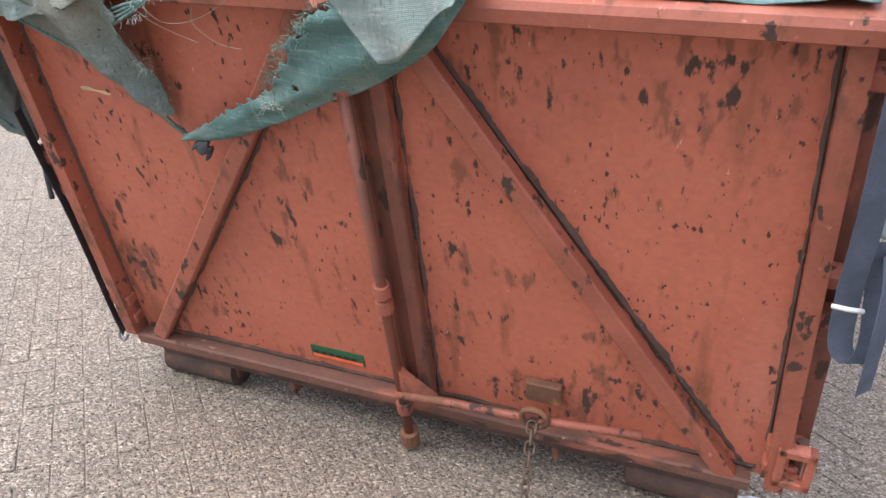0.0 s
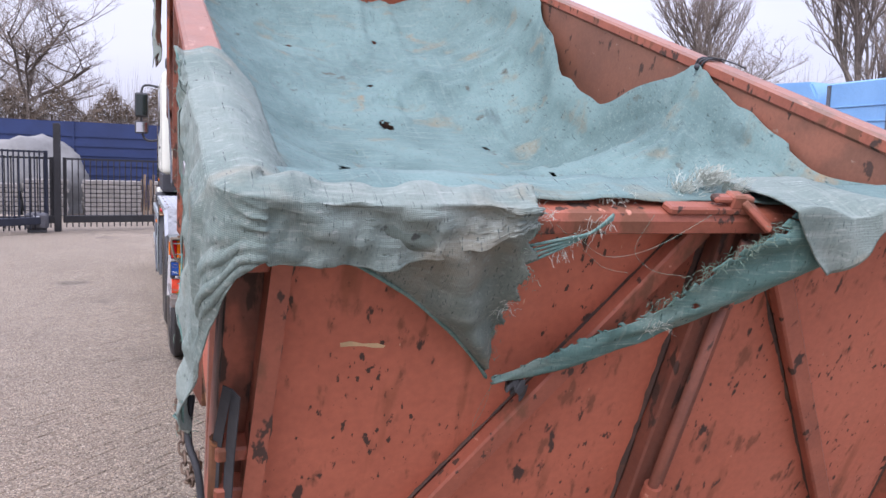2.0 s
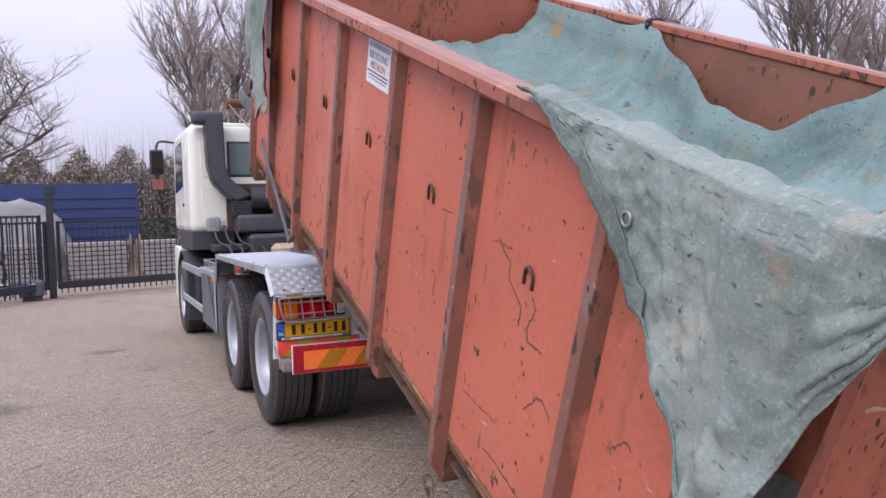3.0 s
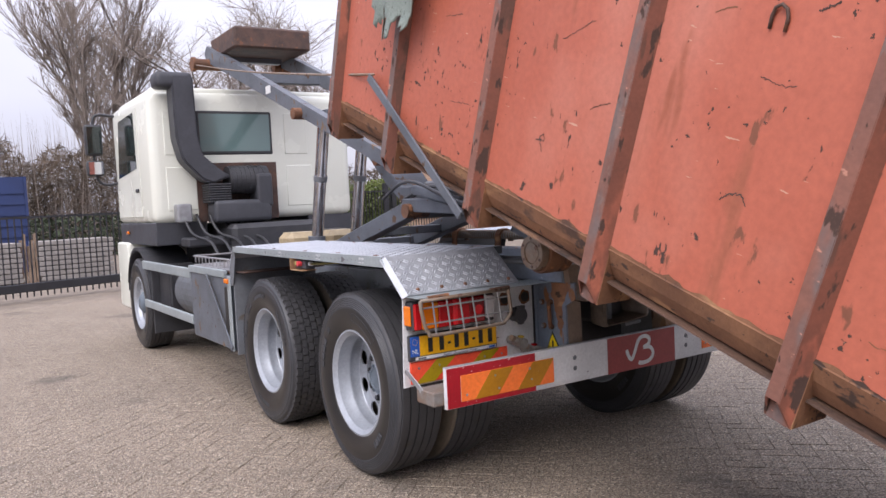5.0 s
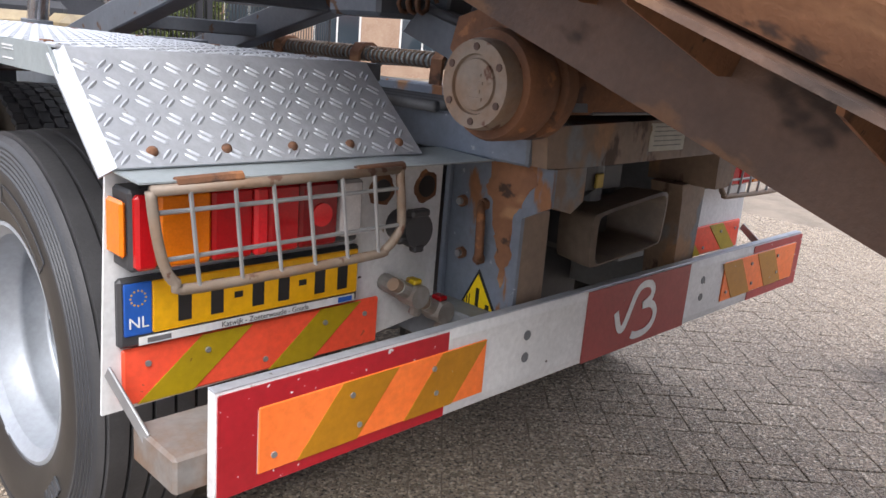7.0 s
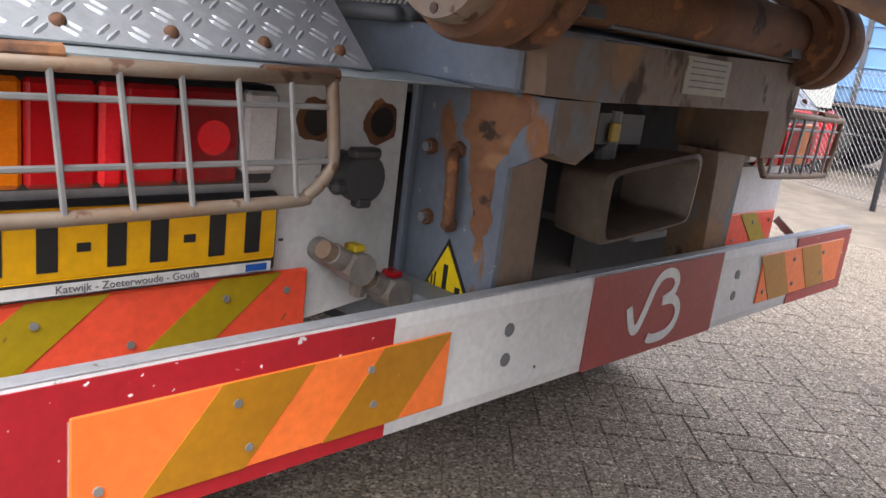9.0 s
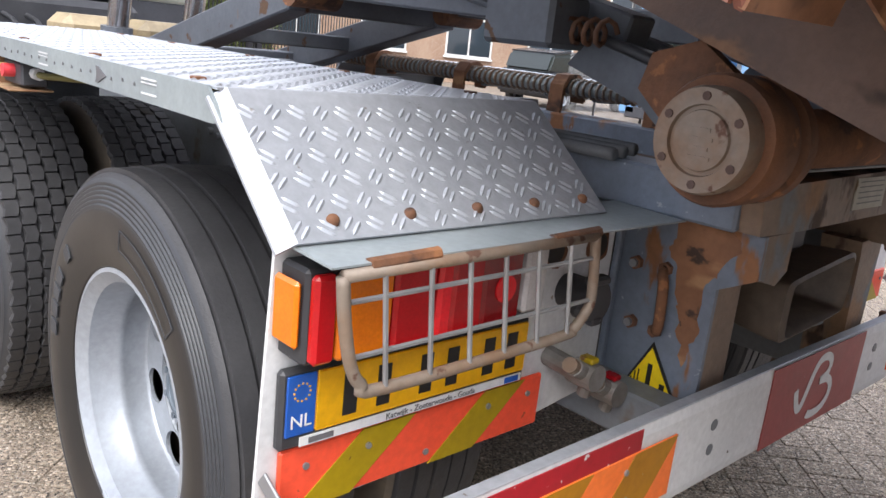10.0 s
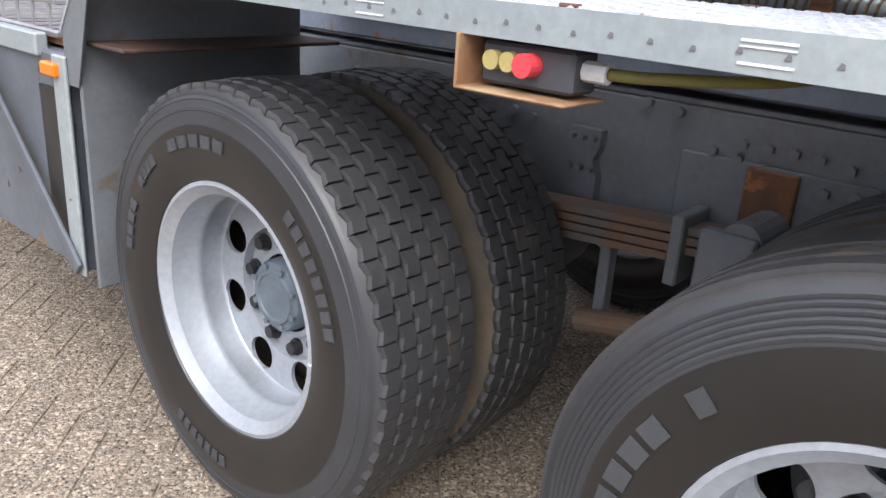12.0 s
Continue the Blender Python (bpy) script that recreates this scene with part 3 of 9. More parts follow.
def bare_tree(seed, height, spread, upright=0.75, levels=5, material=None):
    """Vertices and faces of a leafless tree: a tapered trunk, limbs and twigs as thin tapered prisms."""
    rng = random.Random(seed)
    V, Fc, TV, TF = [], [], [], []

    def limb(p, d, ln, r, lev):
        sides = 6 if lev < 2 else (4 if lev < 3 else 3)
        segs = 4 if lev < 2 else (3 if lev < 4 else 2)
        pts = [p]
        dd = d.copy()
        for _ in range(segs):
            dd = (dd + Vector((rng.gauss(0, 0.10), rng.gauss(0, 0.10), rng.gauss(0.05, 0.06))) * (0.6 if lev == 0 else 1.1)).normalized()
            pts.append(pts[-1] + dd * (ln / segs))
        vv, ff = (V, Fc) if lev < 3 else (TV, TF)
        o = len(vv)
        for i, q in enumerate(pts):
            rr = r * (1 - (0.55 if lev else 0.4) * i / segs)
            ax = (pts[min(i + 1, segs)] - pts[max(i - 1, 0)]).normalized()
            e1 = ax.orthogonal().normalized()
            e2 = ax.cross(e1)
            for k in range(sides):
                a = 2 * math.pi * k / sides
                vv.append(q + (e1 * math.cos(a) + e2 * math.sin(a)) * rr)
        for i in range(segs):
            for k in range(sides):
                ff.append((o + i * sides + k, o + i * sides + (k + 1) % sides, o + (i + 1) * sides + (k + 1) % sides, o + (i + 1) * sides + k))
        if lev >= levels:
            return
        kids = (9, 6, 5, 4, 4, 3)[lev]
        for k in range(kids):
            f = 0.35 + 0.65 * (k + rng.random()) / kids
            i = min(int(f * segs), segs - 1)
            q = pts[i].lerp(pts[i + 1], f * segs - i)
            az = rng.random() * 2 * math.pi
            up = upright + rng.gauss(0, 0.18)
            nd = Vector((math.cos(az), math.sin(az), 0)) * (1 - up) * spread * 1.7 + dd * up + Vector((0, 0, 0.12))
            limb(q, nd.normalized(), ln * (0.62 if lev else 0.52) * (0.75 + 0.5 * rng.random()), r * 0.52, lev + 1)

    limb(Vector((0, 0, -0.1)), Vector((0, 0, 1)), height * 0.52, height * 0.0135, 0)
    return V, Fc, TV, TF


def plant_tree(proto, x, y, scale, turn):
    return copy_thing(proto, Matrix.Translation((x, y, 0)) @ Matrix.Rotation(turn, 4, "Z") @ Matrix.Scale(1, 4))


tree_protos = []
for seed, hgt, spr, upr, mat_ in ((3, 12.5, 1.1, 0.60, bark), (8, 15.5, 0.75, 0.80, bark2), (21, 9.5, 1.1, 0.62, bark)):
    V, Fc, TV, TF = bare_tree(seed, hgt, spr, upr)
    t = thing("bare_tree", "tall leafless winter tree with fine grey-brown twigs", "tree", "bare trees behind the yard")
    raw("trunk", V, Fc, mat_, t, smooth=True)
    tagged(raw("crown", TV, TF, twig_mat, t), kind="stuff")
    tree_protos.append(t)
# first three stand themselves, the others are copies
for t, (x, y) in zip(tree_protos, ((-7.2, 40.0), (3.3, 40.0), (25.0, 25.0))):
    t.location = (x, y, 0)
TREES = [(0, 8.2, 31.0), (2, -13.5, 38.0), (1, 6.5, 46.0), (0, -21.0, 34.0), (1, 29.5, 20.5),  (1, 34.0, 11.0), (2, 21.0, 33.0), (1, 27.0, 30.0), (2, 38.0, 5.0), (1, -27.0, 26.0), (0, 14.0, 37.0), (1, 40.0, 26.0)]
for k, (i, x, y) in enumerate(TREES):
    plant_tree(tree_protos[i], x, y, 1, k * 1.7)


def scatter_leaves(n, inside, size, seed, flat=0.5):
    """Many small leaf-like quads at points from inside(rng)."""
    rng = random.Random(seed)
    V, F_ = [], []
    for _ in range(n):
        p = Vector(inside(rng))
        a, b = Vector((rng.gauss(0, 1), rng.gauss(0, 1), rng.gauss(0, 1))).normalized(), Vector((rng.gauss(0, 1), rng.gauss(0, 1), rng.gauss(0, 1)))
        b = (b - a * a.dot(b)).normalized()
        s = size * (0.6 + 0.8 * rng.random())
        o = len(V)
        V += [p - a * s, p + b * s * flat, p + a * s, p - b * s * flat]
        F_.append((o, o + 1, o + 2, o + 3))
    return V, F_


def scrub_band(name, p, q, h, depth, n, size, material, seed, label, flat=0.5):
    p, q = Vector(p), Vector(q)
    side = (q - p).normalized().cross(Vector((0, 0, 1)))

    def inside(r):
        f = r.random()
        top = h * (0.72 + 0.16 * noise.noise(Vector((f * (q - p).length * 0.25, seed, 0))) + 0.14 * noise.noise(Vector((f * (q - p).length, seed, 3))))
        return p.lerp(q, f) + side * r.uniform(-depth / 2, depth / 2) + Vector((0, 0, max(0.05, top) * (r.random() ** 0.7)))
    V, F_ = scatter_leaves(n, inside, size, seed, flat)
    return tagged(raw(name, V, F_, material), label, "shrubs", kind="stuff")


scrub_band("scrub", (-34, 30, 0), (6, 34, 0), 6.0, 3.0, 60000, 0.26, scrub_mat, 5, "thick brown winter scrub along the far side", 0.07)
scrub_band("scrub", (8, 34, 0), (44, 34, 0), 4.6, 3.0, 26000, 0.26, scrub_mat, 6, "thick brown winter scrub behind the houses", 0.07)
scrub_band("scrub", (33, 34, 0), (42, 0, 0), 7.5, 4.0, 30000, 0.28, scrub_mat, 7, "tall brown thicket of young trees beyond the yard", 0.06)
scrub_band("evergreen_shrub", (-10.2, 24.5, 0), (-6.6, 25.5, 0), 4.0, 2.0, 5000, 0.09, ever_mat, 9, "dark evergreen bush beside the brick house")
scrub_band("evergreen_shrub", (-20, 28.6, 0), (5, 31.0, 0), 2.3, 2.0, 9000, 0.10, ever_mat, 10, "dark evergreen undergrowth in the scrub")

# twigs standing up out of the scrub
V, F_ = [], []
rng = random.Random(12)
for _ in range(2600):
    f = rng.random()
    x, y = -34 + 40 * f + rng.gauss(0, 0.3), 30 + 4 * f + rng.gauss(0, 0.8)
    h = rng.uniform(2.5, 6.2)
    dx, dy = rng.gauss(0, 0.5), rng.gauss(0, 0.4)
    o = len(V)
    r0 = 0.022
    V += [(x - r0, y, 0), (x + r0, y, 0), (x, y + r0, 0), (x + dx, y + dy, h)]
    F_ += [(o, o + 1, o + 3), (o + 1, o + 2, o + 3), (o + 2, o, o + 3)]
for _ in range(1100):
    f = rng.random()
    x, y = 31 + 9 * f + rng.gauss(0, 1.2), 34 - 34 * f + rng.gauss(0, 0.5)
    h = rng.uniform(3.5, 9.0)
    dx, dy = rng.gauss(0, 0.6), rng.gauss(0, 0.6)
    o = len(V)
    r0 = 0.026
    V += [(x - r0, y, 0), (x + r0, y, 0), (x, y + r0, 0), (x + dx, y + dy, h)]
    F_ += [(o, o + 1, o + 3), (o + 1, o + 2, o + 3), (o + 2, o, o + 3)]
tagged(raw("saplings", V, F_, twig_mat), "thin leafless saplings rising from the scrub", "saplings", kind="stuff")

# ---- sliding gate and fence ----
fence_black = surf("black_fence_coating", (0.022, 0.022, 0.026), None, 4.0, (0.4, 0.55), bump=0.05)
gate_blue = surf("dark_blue_gate_coating", (0.022, 0.028, 0.05), None, 4.0, (0.35, 0.5), bump=0.05)


def bar_fence(name, p, q, h, label, spacing=0.125, lower=0.18, thick_bottom=True, material=fence_black, group=""):
    p, q = Vector((*p, 0)), Vector((*q, 0))
    d = q - p
    ln = d.length
    ang = math.atan2(d.y, d.x)
    f = thing(name, label, "fence" if "gate" not in name else "gate", group, at=Matrix.Translation(p) @ Matrix.Rotation(ang, 4, "Z"))
    part("top_rail", box(bm_(), 0, ln, -0.02, 0.02, h - 0.05, h - 0.01, 0), material, f)
    if thick_bottom:
        part("bottom_beam", box(bm_(), 0, ln, -0.06, 0.06, lower, lower + 0.16, 0.01), material, f)
    else:
        part("bottom_rail", box(bm_(), 0, ln, -0.02, 0.02, lower, lower + 0.04, 0), material, f)
    n = int(ln / spacing)
    me = None
    for k in range(n):
        x = (k + 0.5) * ln / n
        if me is None:
            b = bm_()
            box(b, -0.011, 0.011, -0.011, 0.011, lower - 0.1, h, 0)
            ob = part("bar", b, material, f)
            me = ob.data
        else:
            ob = new("bar", me)
            ob.parent = f
        ob.location = (x, 0, 0)
    for x in (0.03, ln - 0.03):
        part("end_stile", box(bm_(), x - 0.03, x + 0.03, -0.03, 0.03, lower, h, 0.004), material, f)
    return f


bar_fence("sliding_gate", (-3.02, 13.35), (3.4, 15.2), 1.62, "black steel sliding gate with upright bars and a heavy bottom beam")
bar_fence("sliding_gate", (-8.6, 11.4), (-3.2, 13.2), 1.62, "black steel gate leaf with upright bars beside the motor post")


def gate_post(x, y, h, material, label):
    b = bm_()
    box(b, -0.07, 0.07, -0.07, 0.07, 0, h, 0.006)
    o = part("gate_post", b, material)
    o.location = (x, y, 0)
    return tagged(o, label, "gate post")


gate_post(-3.12, 13.2, 2.35, fence_black, "tall black square steel gate post")
gate_post(-6.0, 10.2, 2.05, gate_blue, "dark blue square steel gate post")
gm = thing("gate_motor", "grey sliding-gate motor housing on the ground", "gate motor", at=Matrix.Translation((-3.5, 12.95, 0)))
b = bm_()
box(b, -0.22, 0.22, -0.16, 0.16, 0.06, 0.42, 0.05)
part("housing", b, surf("grey_motor_cover", (0.10, 0.10, 0.115), None, 4, (0.4, 0.5)), gm)
part("base", box(bm_(), -0.18, 0.18, -0.13, 0.13, 0, 0.06, 0.005), black_plastic, gm)
part("badge", box(bm_(), -0.06, 0.06, -0.164, -0.158, 0.33, 0.36, 0), paper_white, gm)
bar_fence("bar_fence", (3.6, 15.3), (13.0, 18.6), 1.9, "black steel bar fence in front of the hedge", thick_bottom=False)
gate_post(3.5, 15.25, 2.3, fence_black, "tall black square steel gate post")
gate_post(7.8, 16.8, 2.1, fence_black, "black square steel fence post beside the hedge")
gate_post(8.1, 16.9, 2.1, fence_black, "black square steel fence post beside the hedge")
# blue gate leaf standing beside the kerb
bar_fence("swing_gate", (-5.9, 10.25), (-3.3, 13.0), 1.75, "dark blue steel gate leaf with upright bars", material=gate_blue)

# hedge behind the fence
def hedge_in(r):
    f = r.random()
    return (4.2 + 5.0 * f + r.uniform(-0.3, 0.3), 16.6 + 1.75 * f + r.uniform(-0.35, 0.35), r.uniform(0.05, 2.15 + 0.12 * math.sin(f * 17)))
V, F_ = scatter_leaves(17000, hedge_in, 0.05, 31, 0.6)
tagged(raw("hedge", V, F_, hedge_mat), "clipped yellow-green hedge behind the bar fence", "hedge", kind="stuff")

# ---- storage behind the gate ----
navy = surf("navy_corrugated_steel", (0.022, 0.042, 0.135), (0.018, 0.034, 0.11), 1.5, (0.45, 0.6), bump=0.05)


def ribbed_box(name, x0, x1, y0, y1, z0, z1, material, label, cat, step=0.3):
    t = thing(name, label, cat)
    b = bm_()
    box(b, x0, x1, y0, y1, z0, z1, 0)
    part("body", b, material, t)
    n = int((z1 - z0) / step)
    for k in range(n):
        z = z0 + (k + 0.3) * step
        part("rib", box(bm_(), x0, x1, y0 - 0.03, y0, z, z + step * 0.35, 0), material, t)
    for x in (x0, (x0 + x1) / 2, x1 - 0.06):
        part("post", box(bm_(), x, x + 0.06, y0 - 0.05, y0, z0, z1, 0), material, t)
    return t


ribbed_box("storage_container", -5.9, -0.9, 21.5, 24.0, 0.1, 2.75, navy, "long navy blue corrugated steel storage container", "container")
slab_mat = surf("stacked_grey_slabs", (0.30, 0.28, 0.26), (0.22, 0.205, 0.19), 3.0, (0.8, 0.9), bump=0.2)


def slab_stack(x, y, w, d, n, turn=0.0):
    t = thing("slab_stack", "stack of weathered grey concrete slabs on the ground", "paving slabs", "slab stacks behind the gate", at=pose(x, y, 0, 0, 0, turn))
    for k in range(n):
        j = (random.random() - 0.5) * 0.06
        part("slab", box(bm_(), -w / 2 + j, w / 2 + j, -d / 2, d / 2, k * 0.125 + 0.02, k * 0.125 + 0.125, 0.01), slab_mat, t)
    return t


for x, y, w, n in ((-5.2, 18.4, 1.3, 7), (-3.9, 18.6, 1.1, 8), (-2.2, 18.9, 1.5, 8), (-0.2, 19.2, 1.8, 8), (-7.3, 18.2, 1.2, 7)):
    slab_stack(x, y, w, 0.9, n, 8)
cover_mat = surf("grey_weathered_sheet", (0.23, 0.23, 0.225), (0.17, 0.17, 0.165), 2.0, (0.6, 0.75), bump=0.2)


def covered_heap(x, y, rx, ry, h, seed):
    b = bm_()
    bmesh.ops.create_icosphere(b, subdivisions=4, radius=1)
    for v in b.verts:
        n = noise.noise(v.co * 1.7 + Vector((seed, 0, 0))) * 0.18 + noise.noise(v.co * 5 + Vector((seed, 2, 0))) * 0.05
        v.co = Vector((v.co.x * rx * (1 + n), v.co.y * ry * (1 + n), max(0.0, v.co.z) ** 0.7 * h * (1 + n)))
    o = part("sheeted_mound", b, cover_mat, smooth=True)
    o.location = (x, y, 0)
    return tagged(o, "heap covered with a weathered grey sheet", "covered heap")


covered_heap(-4.6, 20.0, 1.9, 1.1, 2.15, 3)
covered_heap(-7.0, 19.9, 1.6, 1.1, 1.75, 6)
pallet_wood = surf("weathered_pallet_wood", (0.20, 0.14, 0.095), (0.13, 0.09, 0.065), 8.0, (0.8, 0.9), bump=0.3)
ph = thing("leaning_planks", "bundle of weathered planks leaning on the slabs", "planks", at=pose(-1.25, 18.6, 0))
for k in range(6):
    b = bm_()
    beam(b, (-0.25 + k * 0.09, 0.0, 0.0), (-0.2 + k * 0.08, 0.3, 0.9 + 0.15 * (k % 3)), 0.07, 0.03)
    part("plank", b, pallet_wood, ph)

# ---- houses ----
brick_house = surf("buff_brickwork", (0.34, 0.235, 0.165), (0.28, 0.18, 0.125), 2.0, (0.8, 0.9), bump=0.3, spots=[((0.40, 0.33, 0.27), 14.0, 0.56, 0.06, (1, 1, 5))])
brick_red = surf("red_brickwork", (0.30, 0.15, 0.105), (0.24, 0.115, 0.08), 2.0, (0.8, 0.9), bump=0.3, spots=[((0.36, 0.27, 0.22), 14.0, 0.57, 0.06, (1, 1, 5))])
roof_tile = surf("orange_clay_roof_tiles", (0.42, 0.14, 0.065), (0.30, 0.10, 0.05), 3.0, (0.7, 0.85), bump=0.3)
roof_grey = surf("dark_roof_tiles", (0.09, 0.08, 0.078), (0.065, 0.06, 0.058), 3.0, (0.7, 0.85), bump=0.3)
frame_white = surf("white_window_frame", (0.74, 0.74, 0.72), None, 3.0, (0.4, 0.5), bump=0)
pane_glass = glass_like("window_pane", (0.03, 0.04, 0.05), 0.06)


def house(name, at, w, d, h, wall_mat, roof_mat, label, windows, ridge=2.6):
    """A house whose front is its local -y side; windows: (x, z, width, height)."""
    t = thing(name, label, "house", at=at)
    b = bm_()
    box(b, -w / 2, w / 2, 0, d, 0, h, 0)
    part("wall", b, wall_mat, t)
    b = bm_()
    prism(b, [(-0.35, h - 0.05), (d / 2, h + ridge), (d + 0.35, h - 0.05), (d + 0.35, h + 0.12), (d / 2, h + ridge + 0.2), (-0.35, h + 0.12)], -w / 2 - 0.2, w / 2 + 0.2, "x")
    part("roof", b, roof_mat, t)
    part("gutter", box(bm_(), -w / 2 - 0.2, w / 2 + 0.2, -0.42, -0.3, h - 0.12, h + 0.02, 0.01), frame_white, t)
    for x, z, ww, hh in windows:
        wn_ = part("window", box(bm_(), x - ww / 2, x + ww / 2, -0.05, 0.02, z, z + hh, 0.01), frame_white, t)
        part("pane", box(bm_(), x - ww / 2 + 0.07, x - 0.03, -0.058, -0.04, z + 0.07, z + hh - 0.07, 0), pane_glass, wn_)
        part("pane", box(bm_(), x + 0.03, x + ww / 2 - 0.07, -0.058, -0.04, z + 0.07, z + hh - 0.07, 0), pane_glass, wn_)
        part("sill", box(bm_(), x - ww / 2 - 0.05, x + ww / 2 + 0.05, -0.12, 0, z - 0.07, z, 0.01), frame_white, wn_)
    for x in (-w / 2 + 0.3, w * 0.12, w / 2 - 0.3):
        part("drainpipe", rod(bm_(), (x, -0.08, 0), (x, -0.08, h), 0.05, 8), black_plastic, t)
    return t


house("terraced_house", Matrix.Translation((21.2, 18.6, 0)) @ Matrix.Rotation(radians(-38), 4, "Z"), 22, 8, 4.9, brick_house, roof_grey, "long buff brick terraced house with white window frames",
      [(x, z, 1.7, 1.35) for x in (-9.4, -6.3, -3.2, -0.2, 2.6, 5.6, 8.6) for z in (0.95, 3.2)], 0.7)
house("brick_house", Matrix.Translation((-14.95, 22.2, 0)) @ Matrix.Rotation(radians(12), 4, "Z"), 9.0, 7, 2.75, brick_red, roof_tile, "low red brick building with an orange tiled roof",
      [(2.3, 1.3, 1.9, 0.9)], 2.2)
sh = thing("roller_shutter", "pale blue roller shutter in the brick front", "shutter", at=Matrix.Translation((-14.95, 22.2, 0)) @ Matrix.Rotation(radians(12), 4, "Z"))
sh_mat = surf("pale_blue_shutter", (0.40, 0.47, 0.58), None, 3, (0.5, 0.6))
for k in range(12):
    part("slat", box(bm_(), -2.6, -0.4, -0.09, -0.03, 0.75 + k * 0.17, 0.75 + k * 0.17 + 0.15, 0.012), sh_mat, sh)
part("frame", box(bm_(), -2.75, -2.6, -0.12, 0, 0.6, 2.9, 0.01), sh_mat, sh)
part("frame", box(bm_(), -0.4, -0.25, -0.12, 0, 0.6, 2.9, 0.01), sh_mat, sh)

# kerb and raised pavement before the brick building
kerb_mat = surf("mossy_concrete_kerb", (0.22, 0.215, 0.17), (0.15, 0.155, 0.10), 3.0, (0.8, 0.9), bump=0.3)
kt = thing("kerb", "mossy concrete kerb along the raised pavement", "kerb", kind="structure")
p0, p1 = Vector((-14.0, 14.2, 0)), Vector((-5.4, 11.6, 0))
n = 9
for k in range(n):
    b = bm_()
    a, c = p0.lerp(p1, k / n), p0.lerp(p1, (k + 0.985) / n)
    beam(b, a + Vector((0, 0, 0.03)), c + Vector((0, 0, 0.03)), 0.16, 0.2, 0.015)
    part("kerbstone", b, kerb_mat, kt)
b = bm_()
vs = [b.verts.new(v) for v in ((-14, 14.2, 0.09), (-5.4, 11.6, 0.09), (-4.2, 17, 0.09), (-12, 22, 0.09))]
b.faces.new(vs)
tagged(part("pavement", b, far_mat), "raised grey pavement before the brick building", "pavement", kind="structure")
# barrier post and rubble on the pavement
bp_ = thing("barrier_post", "white post with a red top on the pavement", "post", at=Matrix.Translation((-8.2, 14.6, 0.09)))
part("post", rod(bm_(), (0, 0, 0), (0, 0, 0.75), 0.09, 12), white_paint, bp_)
part("top", rod(bm_(), (0, 0, 0.75), (0, 0, 1.0), 0.1, 12), red_film, bp_)
for k, (dx, sx) in enumerate(((0.45, 0.3), (0.85, 0.22))):
    b = bm_()
    bmesh.ops.create_icosphere(b, subdivisions=2, radius=sx)
    for v in b.verts:
        v.co.z *= 0.7
        v.co *= 1 + 0.3 * noise.noise(v.co * 4 + Vector((k, 0, 0)))
    o = part("sack", b, tank_cream, smooth=True)
    o.location = (-8.2 + dx, 14.5, 0.3)
    tagged(o, "yellow sack lying beside the post", "sack")

# ---- chain-link fence on the far side ----
cl = thing("chain_link_fence", "chain-link fence with dark posts at the yard edge", "fence", at=Matrix.Translation((7.8, 1.8, 0)) @ Matrix.Rotation(radians(58), 4, "Z"))
for k in range(-2, 6):
    b = bm_()
    rod(b, (k * 2.6, 0, 0), (k * 2.6, 0, 1.55), 0.03, 8)
    part("post", b, fence_black, cl)
V, F_ = [], []
ln_, hh_ = 18.2, 1.4


def wire(V, F_, a, c, r=0.0022):
    a, c = Vector(a), Vector(c)
    o = len(V)
    V += [a + Vector((0, r, 0)), a + Vector((0, -r, r)), a + Vector((r, -r, -r)), c + Vector((0, r, 0)), c + Vector((0, -r, r)), c + Vector((r, -r, -r))]
    F_ += [(o, o + 1, o + 4, o + 3), (o + 1, o + 2, o + 5, o + 4), (o + 2, o, o + 3, o + 5)]


k = -5.2
while k < 13:
    wire(V, F_, (k, 0, 0.05), (min(k + hh_, 13), 0, 0.05 + min(hh_, 13 - k)))
    wire(V, F_, (k, 0, 0.05 + hh_), (min(k + hh_, 13), 0, 0.05 + hh_ - min(hh_, 13 - k)))
    k += 0.075
raw("mesh", V, F_, galv, cl)
for z in (0.08, 0.75, 1.42):
    part("tension_wire", rod(bm_(), (-5.2, 0, z), (13, 0, z), 0.003, 5), galv, cl)

# ---- open-top steel container, tilted on the truck ----
TILT_C = 20.8
CONT = Matrix.Translation((-0.083, -3.790, 0.2405)) @ Matrix.Rotation(radians(-0.2), 4, "Z") @ Matrix.Rotation(radians(TILT_C), 4, "X") @ Matrix.Rotation(radians(-0.34), 4, "Y")
# the rear frame and its door lean out a little beyond the square
LEAN = Matrix.Translation((0, 0, -0.112)) @ Matrix.Rotation(0.034, 4, "X") @ Matrix.Translation((0, 0, 0.112))


def lean_out(ob):
    """Hang a cloth or strap that lies before the door on the leaning door."""
    for o in ob.children:
        for v in o.data.vertices:
            k = min(1.0, max(0.0, (0.02 - v.co.y) / 0.08))
            v.co.y -= 0.034 * k * (v.co.z + 0.112)


